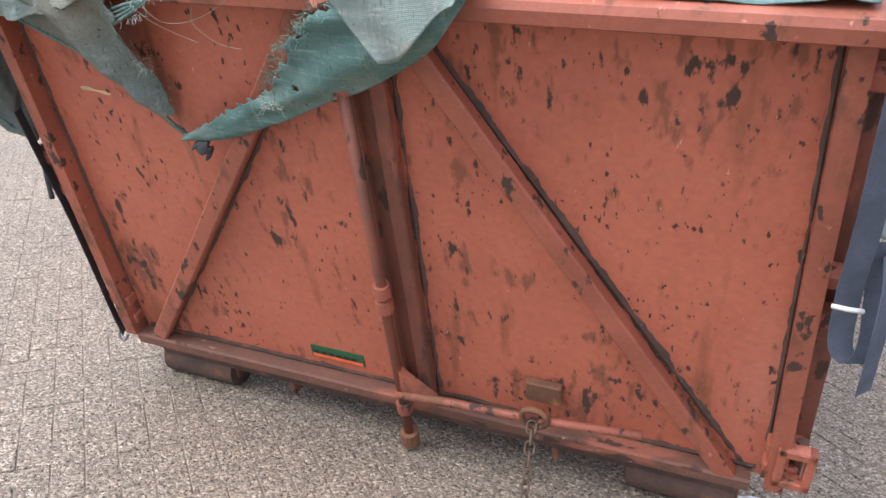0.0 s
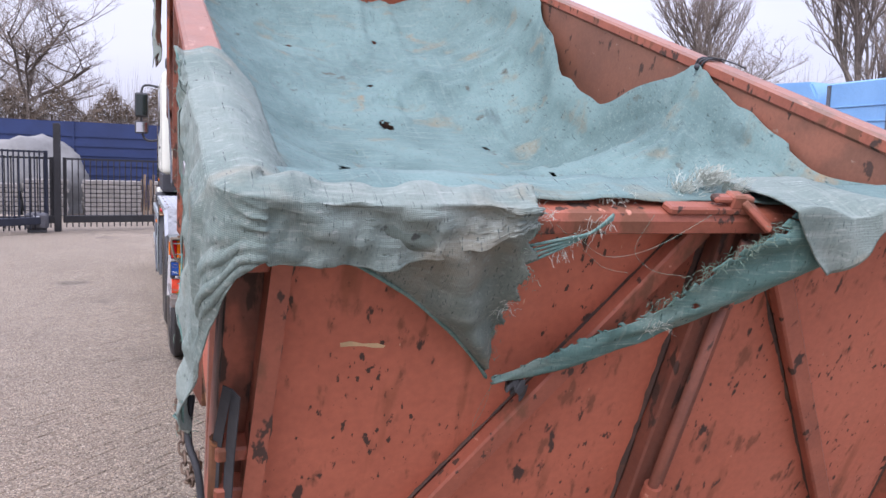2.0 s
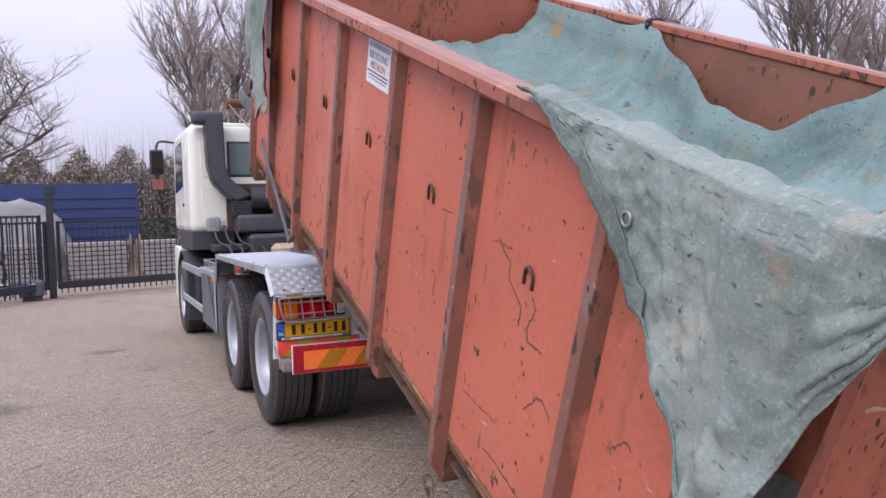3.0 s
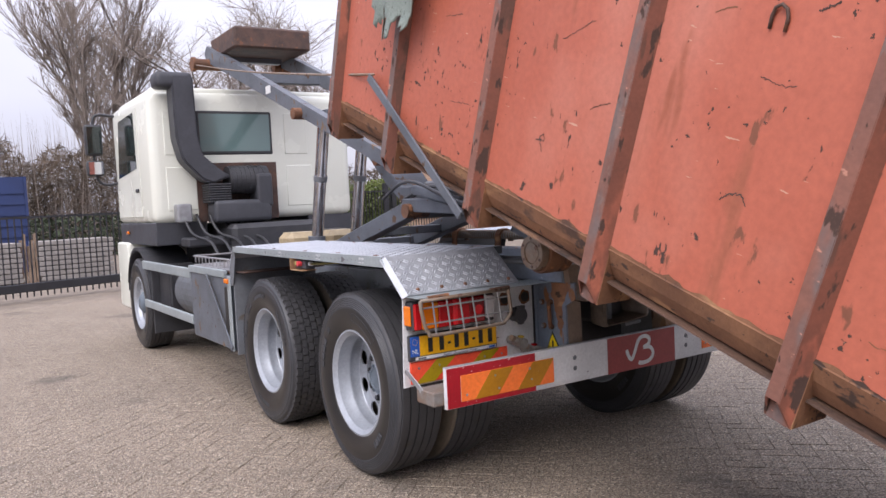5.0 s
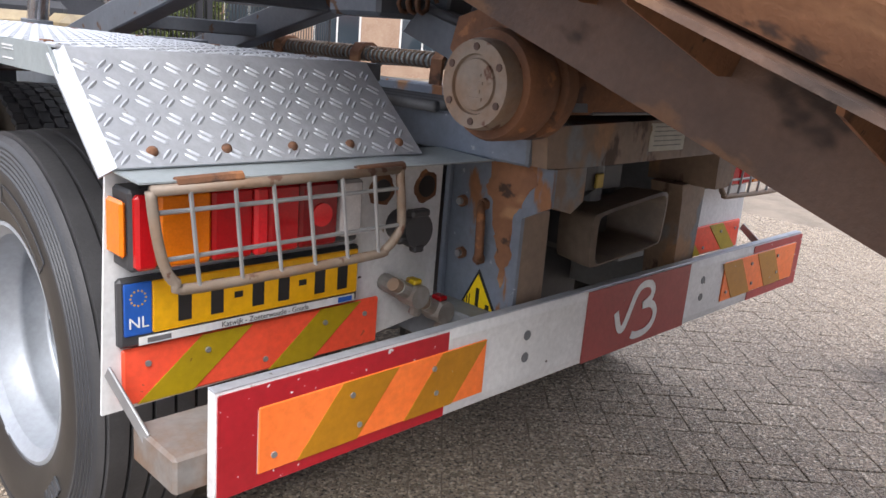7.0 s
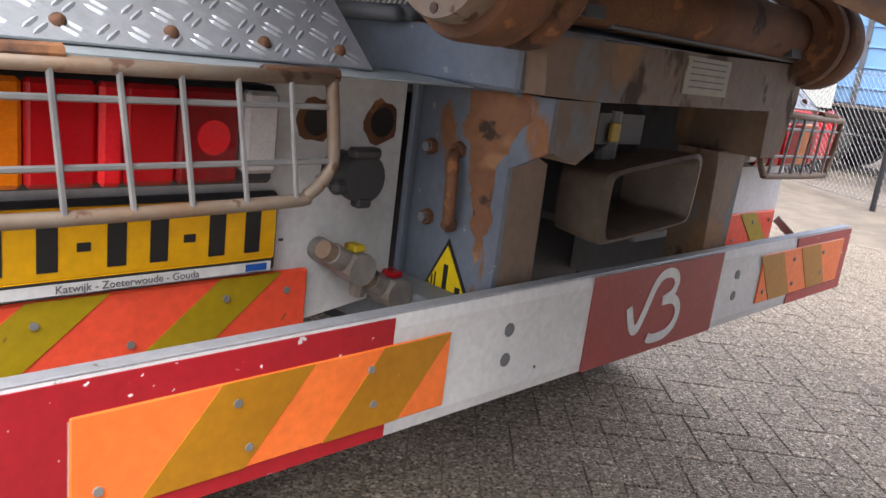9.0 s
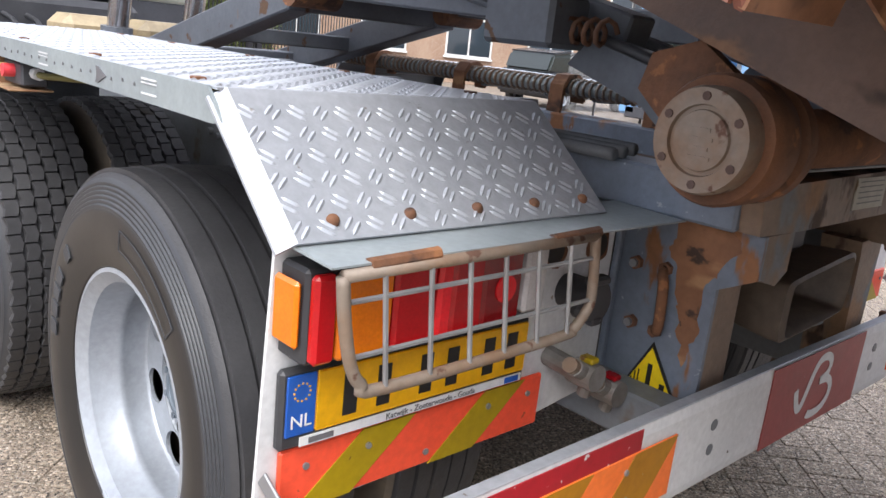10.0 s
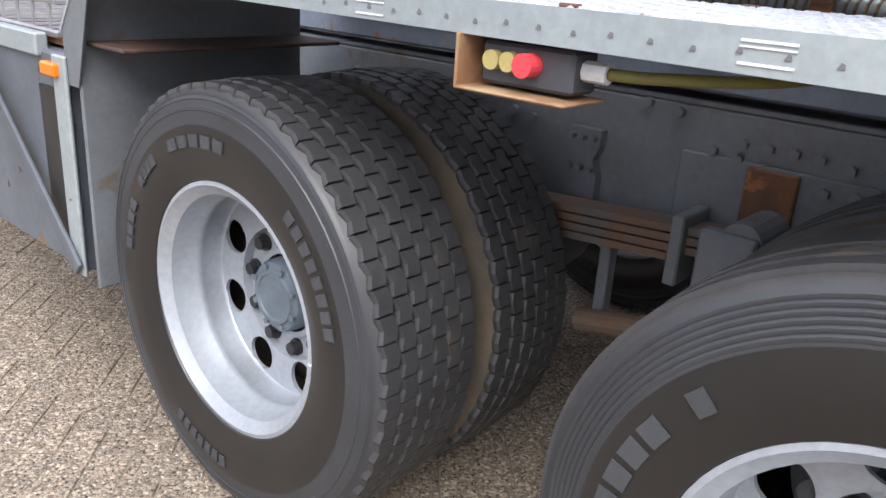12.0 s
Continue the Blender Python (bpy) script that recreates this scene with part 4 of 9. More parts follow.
cont = thing("waste_container", "large orange steel waste container, rusty, tilted off the truck", "container", at=CONT)
LEN, SX, RX, RAIL = 5.12, 1.15, 1.190, 1.245
RIBS = (0.59, 1.355, 2.12, 2.912, 3.665, 4.42, 5.07)
TOP0, TOP1 = 1.383, 1.445
for s in (-1, 1):
    # side wall: upright sheet
    b = bm_()
    xs = sorted((s * SX, s * (SX - 0.006)))
    box(b, xs[0], xs[1], 0.06, LEN, 0.085, TOP0 + 0.02, 0.0)
    sw = part("side_wall", b, [side_paint, inner_rust_shade], cont, "orange painted side sheet with chips and rust streaks")
    for f_ in sw.data.polygons:
        f_.material_index = 1 if f_.normal.x * s < -0.7 else 0
    # folded lower edge, bare rust
    b = bm_()
    prism(b, [(s * SX, 0.087), (s * (SX - 0.022), 0.03), (s * (SX - 0.06), -0.02), (s * (SX - 0.13), -0.036), (s * (SX - 0.13), -0.045), (s * (SX - 0.05), -0.03), (s * (SX - 0.015), 0.025), (s * (SX + 0.004), 0.08)], 0.06, LEN, "y")
    # paint flaked off in a ragged line above the fold
    jag = [(0.06 + 0.022 * k, 0.094 + 0.014 * noise.noise(Vector((k * 0.31, s, 0))) + 0.010 * noise.noise(Vector((k * 1.1, s, 4)))) for k in range(229)]
    xs = sorted((s * (SX + 0.0015), s * (SX - 0.003)))
    for (ua, wa), (ub, wb) in zip(jag, jag[1:]):
        vs = [b.verts.new((s * (SX + 0.002), u_, w_)) for u_, w_ in ((ua, 0.075), (ub, 0.075), (ub, wb), (ua, wa))]
        b.faces.new(vs if s > 0 else vs[::-1])
    part("folded_edge", b, sheet_rust, cont, "bare rusty folded lower edge")
    # top rail
    b = bm_()
    xr = sorted((s * (SX - 0.02), s * RAIL))
    box(b, xr[0], xr[1], 0.0, LEN, TOP0, TOP1, 0.012)
    tr_ = part("top_rail", b, [orange_frame, rail_top_sheen], cont, "worn orange box-section top rail")
    for f_ in tr_.data.polygons:
        f_.material_index = 1 if f_.normal.z > 0.6 else 0
    # upright ribs: hat sections with slanting flanks, open lower ends and a gusset foot
    for u in RIBS:
        b = bm_()
        wo, th, bot = 0.0225, 0.006, -0.132
        x0, x1 = s * (SX + 0.0005), s * RX
        xs = sorted((x1, x1 - s * th))
        box(b, xs[0], xs[1], u - wo, u + wo, bot + 0.070, TOP0, 0.002)
        for k in (-1, 1):
            wb = 0.056 if k < 0 else 0.032
            quad = [(x0, u + k * wb, TOP0), (x1 - s * 0.001, u + k * (wo + 0.001), TOP0), (x1 - s * 0.001, u + k * (wo + 0.001), bot + 0.070), (x0, u + k * wb, bot)]
            vs = [b.verts.new(p) for p in quad] + [b.verts.new((p[0], p[1] - k * th * 1.4, p[2])) for p in quad]
            for q in ((0, 1, 2, 3), (7, 6, 5, 4), (0, 4, 5, 1), (1, 5, 6, 2), (2, 6, 7, 3), (3, 7, 4, 0)):
                b.faces.new([vs[i] for i in q])
        bmesh.ops.recalc_face_normals(b, faces=b.faces[:])
        xs = sorted((s * (SX + 0.001), s * (SX + 0.007)))
        box(b, xs[0], xs[1], u - 0.044, u + 0.022, bot + 0.002, 0.08, 0.0)
        rb = part("rib", b, [rib_shade_paint, rib_face], cont)
        for f_ in rb.data.polygons:
            f_.material_index = 1 if f_.normal.x * s > 0.9 else 0
        b = bm_()
        prism(b, [(s * (SX + 0.002), bot + 0.002), (s * (SX - 0.16), bot + 0.004), (s * (SX - 0.14), -0.02), (s * (SX - 0.001), 0.085)], u - 0.058, u - 0.051, "y")
        part("gusset", b, sheet_rust, rb, "bare rusty foot plate")
    # thin webs of the cross bearers below the floor
    for k in range(19):
        u = 0.34 + 0.2535 * k
        b = bm_()
        prism(b, [(s * 0.66, -0.045), (s * (SX - 0.14), -0.040), (s * (SX - 0.17), -0.075), (s * 0.70, -0.150), (s * 0.66, -0.150)], u - 0.004, u + 0.004, "y")
        part("cross_bearer", b, sheet_rust, cont)
    # long skid
    b = bm_()
    xs = sorted((s * 0.54, s * 0.66))
    prism(b, [(0.12, -0.045), (0.12, -0.205), (0.80, -0.252), (LEN, -0.252), (LEN, -0.045)], xs[0], xs[1], "x")
    part("skid", b, skid_steel, cont, "dark worn skid beam under the floor")
    # rear ground roller
    b = bm_()
    xs = (-1.10, -0.78) if s < 0 else (0.75, 1.08)
    rod(b, (xs[0], 0.045, -0.186), (xs[1], 0.045, -0.186), 0.080, 24)
    rl = soften(part("ground_roller", b, rust_dark, cont))
    for x in xs:
        part("bracket", box(bm_(), x - 0.012, x + 0.012, 0.0, 0.14, -0.21, -0.03, 0.004), rust, rl)
# cross pipe low under the door, on two brackets
b = bm_()
rod(b, (-0.52, 0.06, -0.175), (0.50, 0.06, -0.175), 0.032, 16)
cp_ = part("cross_pipe", b, rust_dark, cont, smooth=True)
for x in (-0.525, 0.505):
    part("bracket", box(bm_(), x - 0.012, x + 0.012, 0.0, 0.10, -0.225, -0.06, 0.004), sheet_rust, cp_)
    part("foot_plate", box(bm_(), x - 0.05, x + 0.05, -0.02, 0.04, -0.10, -0.085, 0.003), sheet_rust, cp_)
# stiffening pressed bends on the visible side are only the lashing loops
for s in (-1, 1):
    for u in (1.695, 2.455, 3.20, 3.93, 4.68, 0.93):
        b = bm_()
        x = s * SX
        pipe(b, [(x + s * 0.004, u - 0.024, 0.878), (x + s * 0.006, u - 0.025, 0.913), (x + s * 0.009, u - 0.018, 0.935), (x + s * 0.011, u, 0.945), (x + s * 0.009, u + 0.018, 0.935), (x + s * 0.006, u + 0.025, 0.913), (x + s * 0.004, u + 0.024, 0.878)], 0.0055, 7)
        part("lashing_loop", b, rust_dark, cont, smooth=True)
b = bm_()
box(b, -SX + 0.02, SX - 0.02, 0.06, LEN, -0.045, -0.038, 0.0)
part("floor", b, skid_steel, cont)
b = bm_()
box(b, -SX, SX, LEN - 0.008, LEN, -0.04, TOP0 + 0.2, 0.0)
part("front_wall", b, orange_paint, cont)
for z in (0.1, 0.7, 1.42):
    part("front_stiffener", box(bm_(), -SX, SX, LEN, LEN + 0.07, z, z + 0.08, 0.006), orange_frame, cont)
b = bm_()
pipe(b, smooth_path([(-0.35, LEN + 0.02, 0.8), (-0.3, LEN + 0.12, 1.1), (-0.08, LEN + 0.16, 1.25), (0.08, LEN + 0.16, 1.25), (0.3, LEN + 0.12, 1.1), (0.35, LEN + 0.02, 0.8)], 5), 0.028, 10)
part("lifting_bail", b, rust, cont, smooth=True)

# weathered notice on the side
nt_ = part("notice", box(bm_(), -SX - 0.003, -SX, 2.26, 2.56, 1.16, 1.36, 0), paper_white, cont, "weathered white metal trader's notice")
for z, u0, u1, h, m_ in ((1.322, 2.275, 2.545, 0.022, ink_blue), (1.212, 2.275, 2.545, 0.007, ink_grey), (1.197, 2.275, 2.525, 0.006, ink_grey), (1.182, 2.295, 2.525, 0.006, ink_blue)):
    part("print_bar", box(bm_(), -SX - 0.005, -SX - 0.0031, u0, u1, z, z + h, 0), m_, nt_)


def lettering(name, text, size, m, material, parent):
    cu = bpy.data.curves.new(name, "FONT")
    cu.body, cu.size, cu.extrude = text, size, 0.0006
    cu.align_x = "CENTER"
    tmp = new(name, cu)
    dg = bpy.context.evaluated_depsgraph_get()
    me = bpy.data.meshes.new_from_object(tmp.evaluated_get(dg))
    bpy.data.objects.remove(tmp)
    me.materials.clear()
    me.materials.append(material)
    ob = new(name, me)
    ob.matrix_basis = m
    ob.parent = parent
    return ob


def side_text(u, w):
    return Matrix.Translation((-SX - 0.0045, u, w)) @ Matrix(((0, 0, -1, 0), (-1, 0, 0, 0), (0, 1, 0, 0), (0, 0, 0, 1)))


lettering("lettering", "RECYCLING", 0.045, side_text(2.41, 1.274), ink_blue, nt_)
lettering("lettering", "METALEN", 0.045, side_text(2.41, 1.230), ink_red, nt_)

# ---- rear door ----
door = part("rear_door", box(bm_(), -1.135, 1.14, -0.004, 0.004, -0.03, TOP0, 0.0), orange_paint, cont, "orange rear door sheet, chipped and rust spotted")
door.matrix_basis = LEAN
b = bm_()
prism(b, [(-0.100, TOP0 + 0.004), (-0.100, TOP0 + 0.034), (-0.090, TOP0 + 0.050), (0.0, TOP0 + 0.058), (0.0, TOP0), (-0.092, TOP0 - 0.002)], -1.20, 1.20, "x")
part("rail", b, orange_frame, door, "worn orange upper door rail")
b = bm_()
prism(b, [(-0.060, -0.052), (-0.060, -0.014), (-0.053, -0.006), (0.0, -0.012), (0.0, -0.056)], -1.15, 1.11, "x")
part("sill", b, sill_rust, door, "rusty orange ledge along the bottom of the door")
part("sill_channel", box(bm_(), -1.1, 1.08, -0.02, 0.10, -0.14, -0.052, 0.006), rust_dark, door)
# stiles and posts draw in a little towards the top
for poly in ([(-1.195, -0.01), (-1.148, -0.01), (-1.085, TOP0), (-1.128, TOP0)], [(1.148, -0.02), (1.20, -0.02), (1.14, TOP0), (1.09, TOP0)]):
    b = bm_()
    prism(b, poly, -0.065, 0.0, "y")
    part("stile", b, orange_frame, door)
for poly in ([(-1.245, -0.06), (-1.14, -0.06), (-1.08, TOP0), (-1.205, TOP0)], [(1.14, -0.06), (1.245, -0.06), (1.205, TOP0), (1.08, TOP0)]):
    b = bm_()
    prism(b, poly, 0.006, 0.16, "y")
    part("corner_post", b, rib_shade_paint, cont, "orange corner post with rust at the joints").matrix_basis = LEAN
# double centre bar
b = bm_()
box(b, -0.030, 0.012, -0.06, -0.004, -0.01, TOP0 - 0.01, 0.006)
box(b, 0.055, 0.10, -0.05, -0.004, -0.01, TOP0 - 0.01, 0.006)
box(b, 0.011, 0.056, -0.030, -0.004, -0.01, TOP0 - 0.01, 0.0)
part("centre_bar", b, rib_shade_paint, door)
# diagonal braces, angle sections
for (xa, za), (xb, zb) in (((-1.04, 0.005), (-0.085, 1.375)), ((1.046, -0.025), (0.13, 1.372))):
    b = bm_()
    beam(b, (xa, -0.035, za), (xb, -0.035, zb), 0.046, 0.058, 0.006, 0.0)
    part("brace", b, orange_frame, door)
# lock rod with collars
b = bm_()
rod(b, (0.010, -0.095, -0.18), (0.014, -0.095, 1.36), 0.016, 12)
lr = part("lock_rod", b, rib_shade_paint, door, "rusted upright lock rod", smooth=True)
for z in (0.0, 0.47, 0.53, 1.2):
    part("guide", rod(bm_(), (0.012, -0.095, z - 0.022), (0.012, -0.095, z + 0.022), 0.027, 12), orange_frame, lr)
part("claw", rod(bm_(), (0.010, -0.095, -0.195), (0.010, -0.095, -0.135), 0.033, 12), rust, lr)
b = bm_()
prism(b, [(0.02, 0.19), (0.14, 0.085), (0.14, 0.05), (0.02, 0.04)], -0.108, -0.082, "y")
part("lever_web", b, orange_frame, lr)
b = bm_()
pipe(b, [(0.0, -0.11, 0.075), (0.2, -0.11, 0.098), (0.48, -0.11, 0.115), (0.795, -0.105, 0.15)], 0.014, 10)
part("lever", b, orange_frame, lr, "long worn lock lever", smooth=True)
# keeper plate, ring and chain
kp = part("keeper_plate", box(bm_(), 0.42, 0.535, -0.034, -0.004, 0.10, 0.186, 0.006), rust, door, "rusty keeper plate with a ring")
b = bm_()
pipe(b, [(0.475 + 0.040 * math.cos(a), -0.122, 0.135 + 0.040 * math.sin(a)) for a in [2 * math.pi * k / 16 for k in range(16)]], 0.010, 7, True)
part("ring", b, rust, kp, smooth=True)


def chain(name, pts, link, r, material, parent):
    """Interlocking links along a path; one mesh a link on shared data."""
    pts = [Vector(p) for p in pts]
    b = bm_()
    loop = []
    for k in range(12):
        a = 2 * math.pi * k / 12
        loop.append((0.42 * link * math.cos(a), 0, math.sin(a) * 0.36 * link + (0.30 * link if math.sin(a) > 0 else -0.30 * link)))
    pipe(b, loop, r, 5, True)
    first = part("link", b, material, parent, smooth=True)
    total = [0.0]
    for a, c in zip(pts, pts[1:]):
        total.append(total[-1] + (c - a).length)
    s, k = 0.0, 0
    while s < total[-1]:
        i = max(j for j in range(len(total)) if total[j] <= s)
        i = min(i, len(pts) - 2)
        f = (s - total[i]) / max(1e-6, total[i + 1] - total[i])
        p = pts[i].lerp(pts[i + 1], f)
        d = (pts[i + 1] - pts[i]).normalized()
        m = Matrix.Translation(p) @ d.to_track_quat("Z", "Y").to_matrix().to_4x4() @ Matrix.Rotation(math.pi / 2 * (k % 2), 4, "Z")
        if k == 0:
            first.matrix_basis = m
        else:
            o = new("link", first.data)
            o.parent = parent
            o.matrix_basis = m
        s += link * 0.98
        k += 1


kc = thing("lock_chain", "rusty steel chain hanging from the door's keeper ring", "chain")
P_ = [CONT @ LEAN @ Vector((0.47, -0.135, 0.105))]
chain("link", [P_[0], P_[0] + Vector((0.005, -0.02, -0.12)), P_[0] + Vector((0.0, -0.03, -0.33))], 0.034, 0.0042, chain_steel, kc)
# chain at the foot of a rib on the side
sc = thing("side_chain", "rusty steel chain looped from the foot of a container rib", "chain")
A_, B_ = CONT @ Vector((-1.225, 1.24, -0.07)), CONT @ Vector((-1.18, 0.85, -0.01))
cpts = [A_.lerp(B_, t) + Vector((-0.015, 0, -0.20 * math.sin(math.pi * t) ** 0.8)) for t in [k / 14 for k in range(15)]]
chain("link", cpts, 0.045, 0.0055, chain_steel, sc)

# hinges: twin lugs with a pin on both sides
for s in (-1, 1):
    for z in (0.785, 0.66, 0.15, 0.06, 1.29):
        xa, xb = sorted((s * 1.13, s * (1.205 if z > 1 else 1.225)))
        part("hinge_lug", box(bm_(), xa, xb, -0.05, 0.02, z - 0.02, z + 0.022, 0.006), orange_frame, cont).matrix_basis = LEAN
    for z0, z1 in ((0.63, 0.82), (0.03, 0.18)):
        part("hinge_pin", rod(bm_(), (s * 1.222, -0.02, z0), (s * 1.222, -0.02, z1), 0.016, 10), rust, cont).matrix_basis = LEAN
# tow eye plate at the foot of the right post
b = bm_()
for z0, z1, x0, x1 in ((0.03, 0.06, 1.16, 1.26), (0.16, 0.19, 1.16, 1.26), (0.03, 0.19, 1.16, 1.185), (0.03, 0.19, 1.235, 1.26)):
    box(b, x0, x1, -0.09, -0.05, z0, z1, 0.004)
part("eye_plate", b, orange_frame, cont)
# catch on top of the door rail
ct = part("top_catch", box(bm_(), -0.243, -0.0, -0.10, -0.06, TOP0 + 0.050, TOP0 + 0.070, 0.005), orange_frame, door, "worn orange catch bar on the rail")
b = bm_()
beam(b, (-0.035, -0.08, TOP0 + 0.085), (0.035, -0.130, TOP0 + 0.028), 0.055, 0.020, 0.008)
box(b, -0.075, -0.035, -0.1, -0.06, TOP0 + 0.065, TOP0 + 0.10, 0.005)
box(b, -0.12, -0.005, -0.095, -0.065, TOP0 + 0.078, TOP0 + 0.094, 0.005)
part("catch_lever", b, orange_frame, ct)
# small trader's sticker on the door, plain shapes
st_ = part("sticker", box(bm_(), -0.379, -0.171, -0.0075, -0.0045, 0.040, 0.100, 0), sticker_green, door, "small green and orange sticker")
part("stripe", box(bm_(), -0.374, -0.176, -0.009, -0.0076, 0.044, 0.060, 0), sticker_orange, st_)
for k in range(6):
    part("print_bar", box(bm_(), -0.369 + k * 0.03, -0.347 + k * 0.03, -0.009, -0.0076, 0.064, 0.076, 0), black_paint, st_)
b = bm_()
prism(b, [(x + 0.01, z - 0.035) for x, z in ((-0.965, 1.09), (-0.94, 1.094), (-0.91, 1.085), (-0.875, 1.084), (-0.855, 1.076), (-0.858, 1.07), (-0.885, 1.072), (-0.905, 1.078), (-0.945, 1.08), (-0.962, 1.079))], -0.0055, -0.0045, "y")
part("scrape", b, cream, door)


# dark strips beside the door's stiffeners: rusty edges and shadow lines in one colour
def rust_shade_strip(p, q, r, seed, parent):
    p, q = Vector(p), Vector(q)
    n = max(8, int((q - p).length / 0.02))
    V, F_ = [], []
    d = (q - p).normalized()
    side = d.cross(Vector((0, 1, 0))).normalized()
    for k in range(n + 1):
        c = p.lerp(q, k / n)
        w = 1.0 * r * (0.9 + 0.9 * noise.noise(Vector((k * 0.23, seed, 0))) + 0.5 * noise.noise(Vector((k * 0.8, seed, 5))))
        w = max(0.0012, w)
        V += [c - side * w, c + Vector((0, -min(w, 0.006) * 0.8, 0)), c + side * w]
    for k in range(n):
        o = 3 * k
        F_ += [(o, o + 3, o + 4, o + 1), (o + 1, o + 4, o + 5, o + 2)]
    return raw("weld_seam", V, F_, rust_dark, parent)


for j, (p, q, r) in enumerate((
        ((-1.015, -0.0045, 0.0), (-0.055, -0.0045, 1.36), 0.011), ((-1.065, -0.0045, 0.03), (-0.115, -0.0045, 1.36), 0.007),
        ((1.078, -0.0045, 0.01), (0.165, -0.0045, 1.36), 0.014), ((1.015, -0.0045, -0.01), (0.098, -0.0045, 1.36), 0.007),
        ((-0.036, -0.0045, 0.0), (-0.036, -0.0045, 1.37), 0.011), ((0.108, -0.0045, 0.0), (0.108, -0.0045, 1.37), 0.010),
        ((-1.142, -0.0045, 0.0), (-1.080, -0.0045, 1.375), 0.010), ((1.142, -0.0045, 0.0), (1.085, -0.0045, 1.375), 0.008),
        ((-1.12, -0.0045, 0.0), (1.12, -0.0045, 0.0), 0.012), ((-1.08, -0.0045, 1.38), (1.08, -0.0045, 1.38), 0.006))):
    rust_shade_strip(p, q, r, j * 3.1, door)


# long scratches and gouges in the side's paint, down to dark rust
def scratch(u, w, turns, ln, wid, seed):
    rg = random.Random(seed)
    p = Vector((-SX - 0.0008, u, w))
    ang = rg.uniform(0, 6.28) if turns else rg.uniform(-0.5, 0.3)
    pts = [p]
    for k in range(6):
        ang += rg.gauss(0, 0.8 if turns else 0.12)
        p = p + Vector((0, math.cos(ang), math.sin(ang))) * ln / 6
        pts.append(p)
    V, F_ = [], []
    pts = [a_.lerp(c_, f_ / 5) + Vector((0, rg.gauss(0, 0.002), rg.gauss(0, 0.002))) for a_, c_ in zip(pts, pts[1:]) for f_ in range(5)]
    for i, q in enumerate(pts):
        d = (pts[min(i + 1, len(pts) - 1)] - pts[max(i - 1, 0)]).normalized()
        n = Vector((0, -d.z, d.y)) * wid * 0.7 * (0.5 + 0.9 * abs(noise.noise(Vector((i * 0.4, seed, 0)))))
        V += [q + n, q - n]
    for i in range(len(pts) - 1):
        F_.append((2 * i, 2 * i + 1, 2 * i + 3, 2 * i + 2))
    raw("scratch", V, F_, rust_dark if seed % 4 else sheet_rust, cont)


for j, (u, w, turns, ln, wid) in enumerate(((0.95, 0.74, 1, 0.34, 0.006), (0.80, 0.72, 1, 0.25, 0.007), (0.70, 0.55, 1, 0.2, 0.006), (1.05, 0.95, 0, 0.14, 0.005), (1.0, 0.35, 0, 0.25, 0.004), (0.75, 0.2, 0, 0.3, 0.006),
        (1.62, 0.62, 1, 0.14, 0.006), (1.75, 0.25, 0, 0.22, 0.003), (1.5, 0.9, 0, 0.1, 0.004), (2.35, 0.75, 0, 0.12, 0.003), (2.4, 0.4, 1, 0.12, 0.005), (2.6, 0.92, 0, 0.08, 0.004), (2.3, 0.97, 0, 0.06, 0.006),
        (3.15, 0.8, 0, 0.18, 0.003), (3.3, 0.3, 1, 0.16, 0.005), (3.0, 0.55, 0, 0.10, 0.004), (3.95, 0.7, 0, 0.14, 0.003), (4.1, 1.0, 0, 0.1, 0.004), (3.8, 0.35, 0, 0.16, 0.003), (0.3, 0.4, 0, 0.2, 0.005), (0.35, 0.7, 1, 0.12, 0.006))):
    scratch(u, w, turns, ln, wid, j + 1)

# ---- the truck ----
truck = thing("container_truck", "three-axle white container truck with grey chassis, its tilting frame raised", "truck")
AX_R, AX_M, AX_F, WR = 0.89, 2.265, 6.37, 0.518


DX = 0.028


def tyre_profile(ridge):
    p = [(-0.115, 0.292), (-0.135, 0.305), (-0.150, 0.345), (-0.154, 0.395), (-0.151, 0.425)]
    for k in range(6 if ridge else 0):
        r = 0.430 + k * 0.0095
        x = -0.1505 + k * 0.0025
        p += [(x, r), (x - 0.0011, r + 0.002), (x - 0.0011, r + 0.0065), (x, r + 0.008)]
    if not ridge:
        p += [(-0.149, 0.455), (-0.1505, 0.457), (-0.1495, 0.464), (-0.147, 0.466), (-0.144, 0.478), (-0.1455, 0.480), (-0.1425, 0.487), (-0.140, 0.488)]
    p += [(-0.134, 0.494), (-0.122, 0.504)]
    cols = [(-0.119, -0.074), (-0.070, -0.026), (-0.022, 0.022), (0.026, 0.070), (0.074, 0.119)]
    for a, c in cols:
        p += [(a, 0.496 if ridge else 0.498), (a + 0.002, WR - 0.0012 * abs(a + c) * 20), (c - 0.002, WR - 0.0012 * abs(a + c) * 20), (c, 0.496 if ridge else 0.498)] if ridge else [(a, 0.499), (c, 0.499)]
    p += [(0.122, 0.504), (0.134, 0.494), (0.151, 0.425), (0.154, 0.395), (0.150, 0.345), (0.135, 0.305), (0.115, 0.292)]
    return p


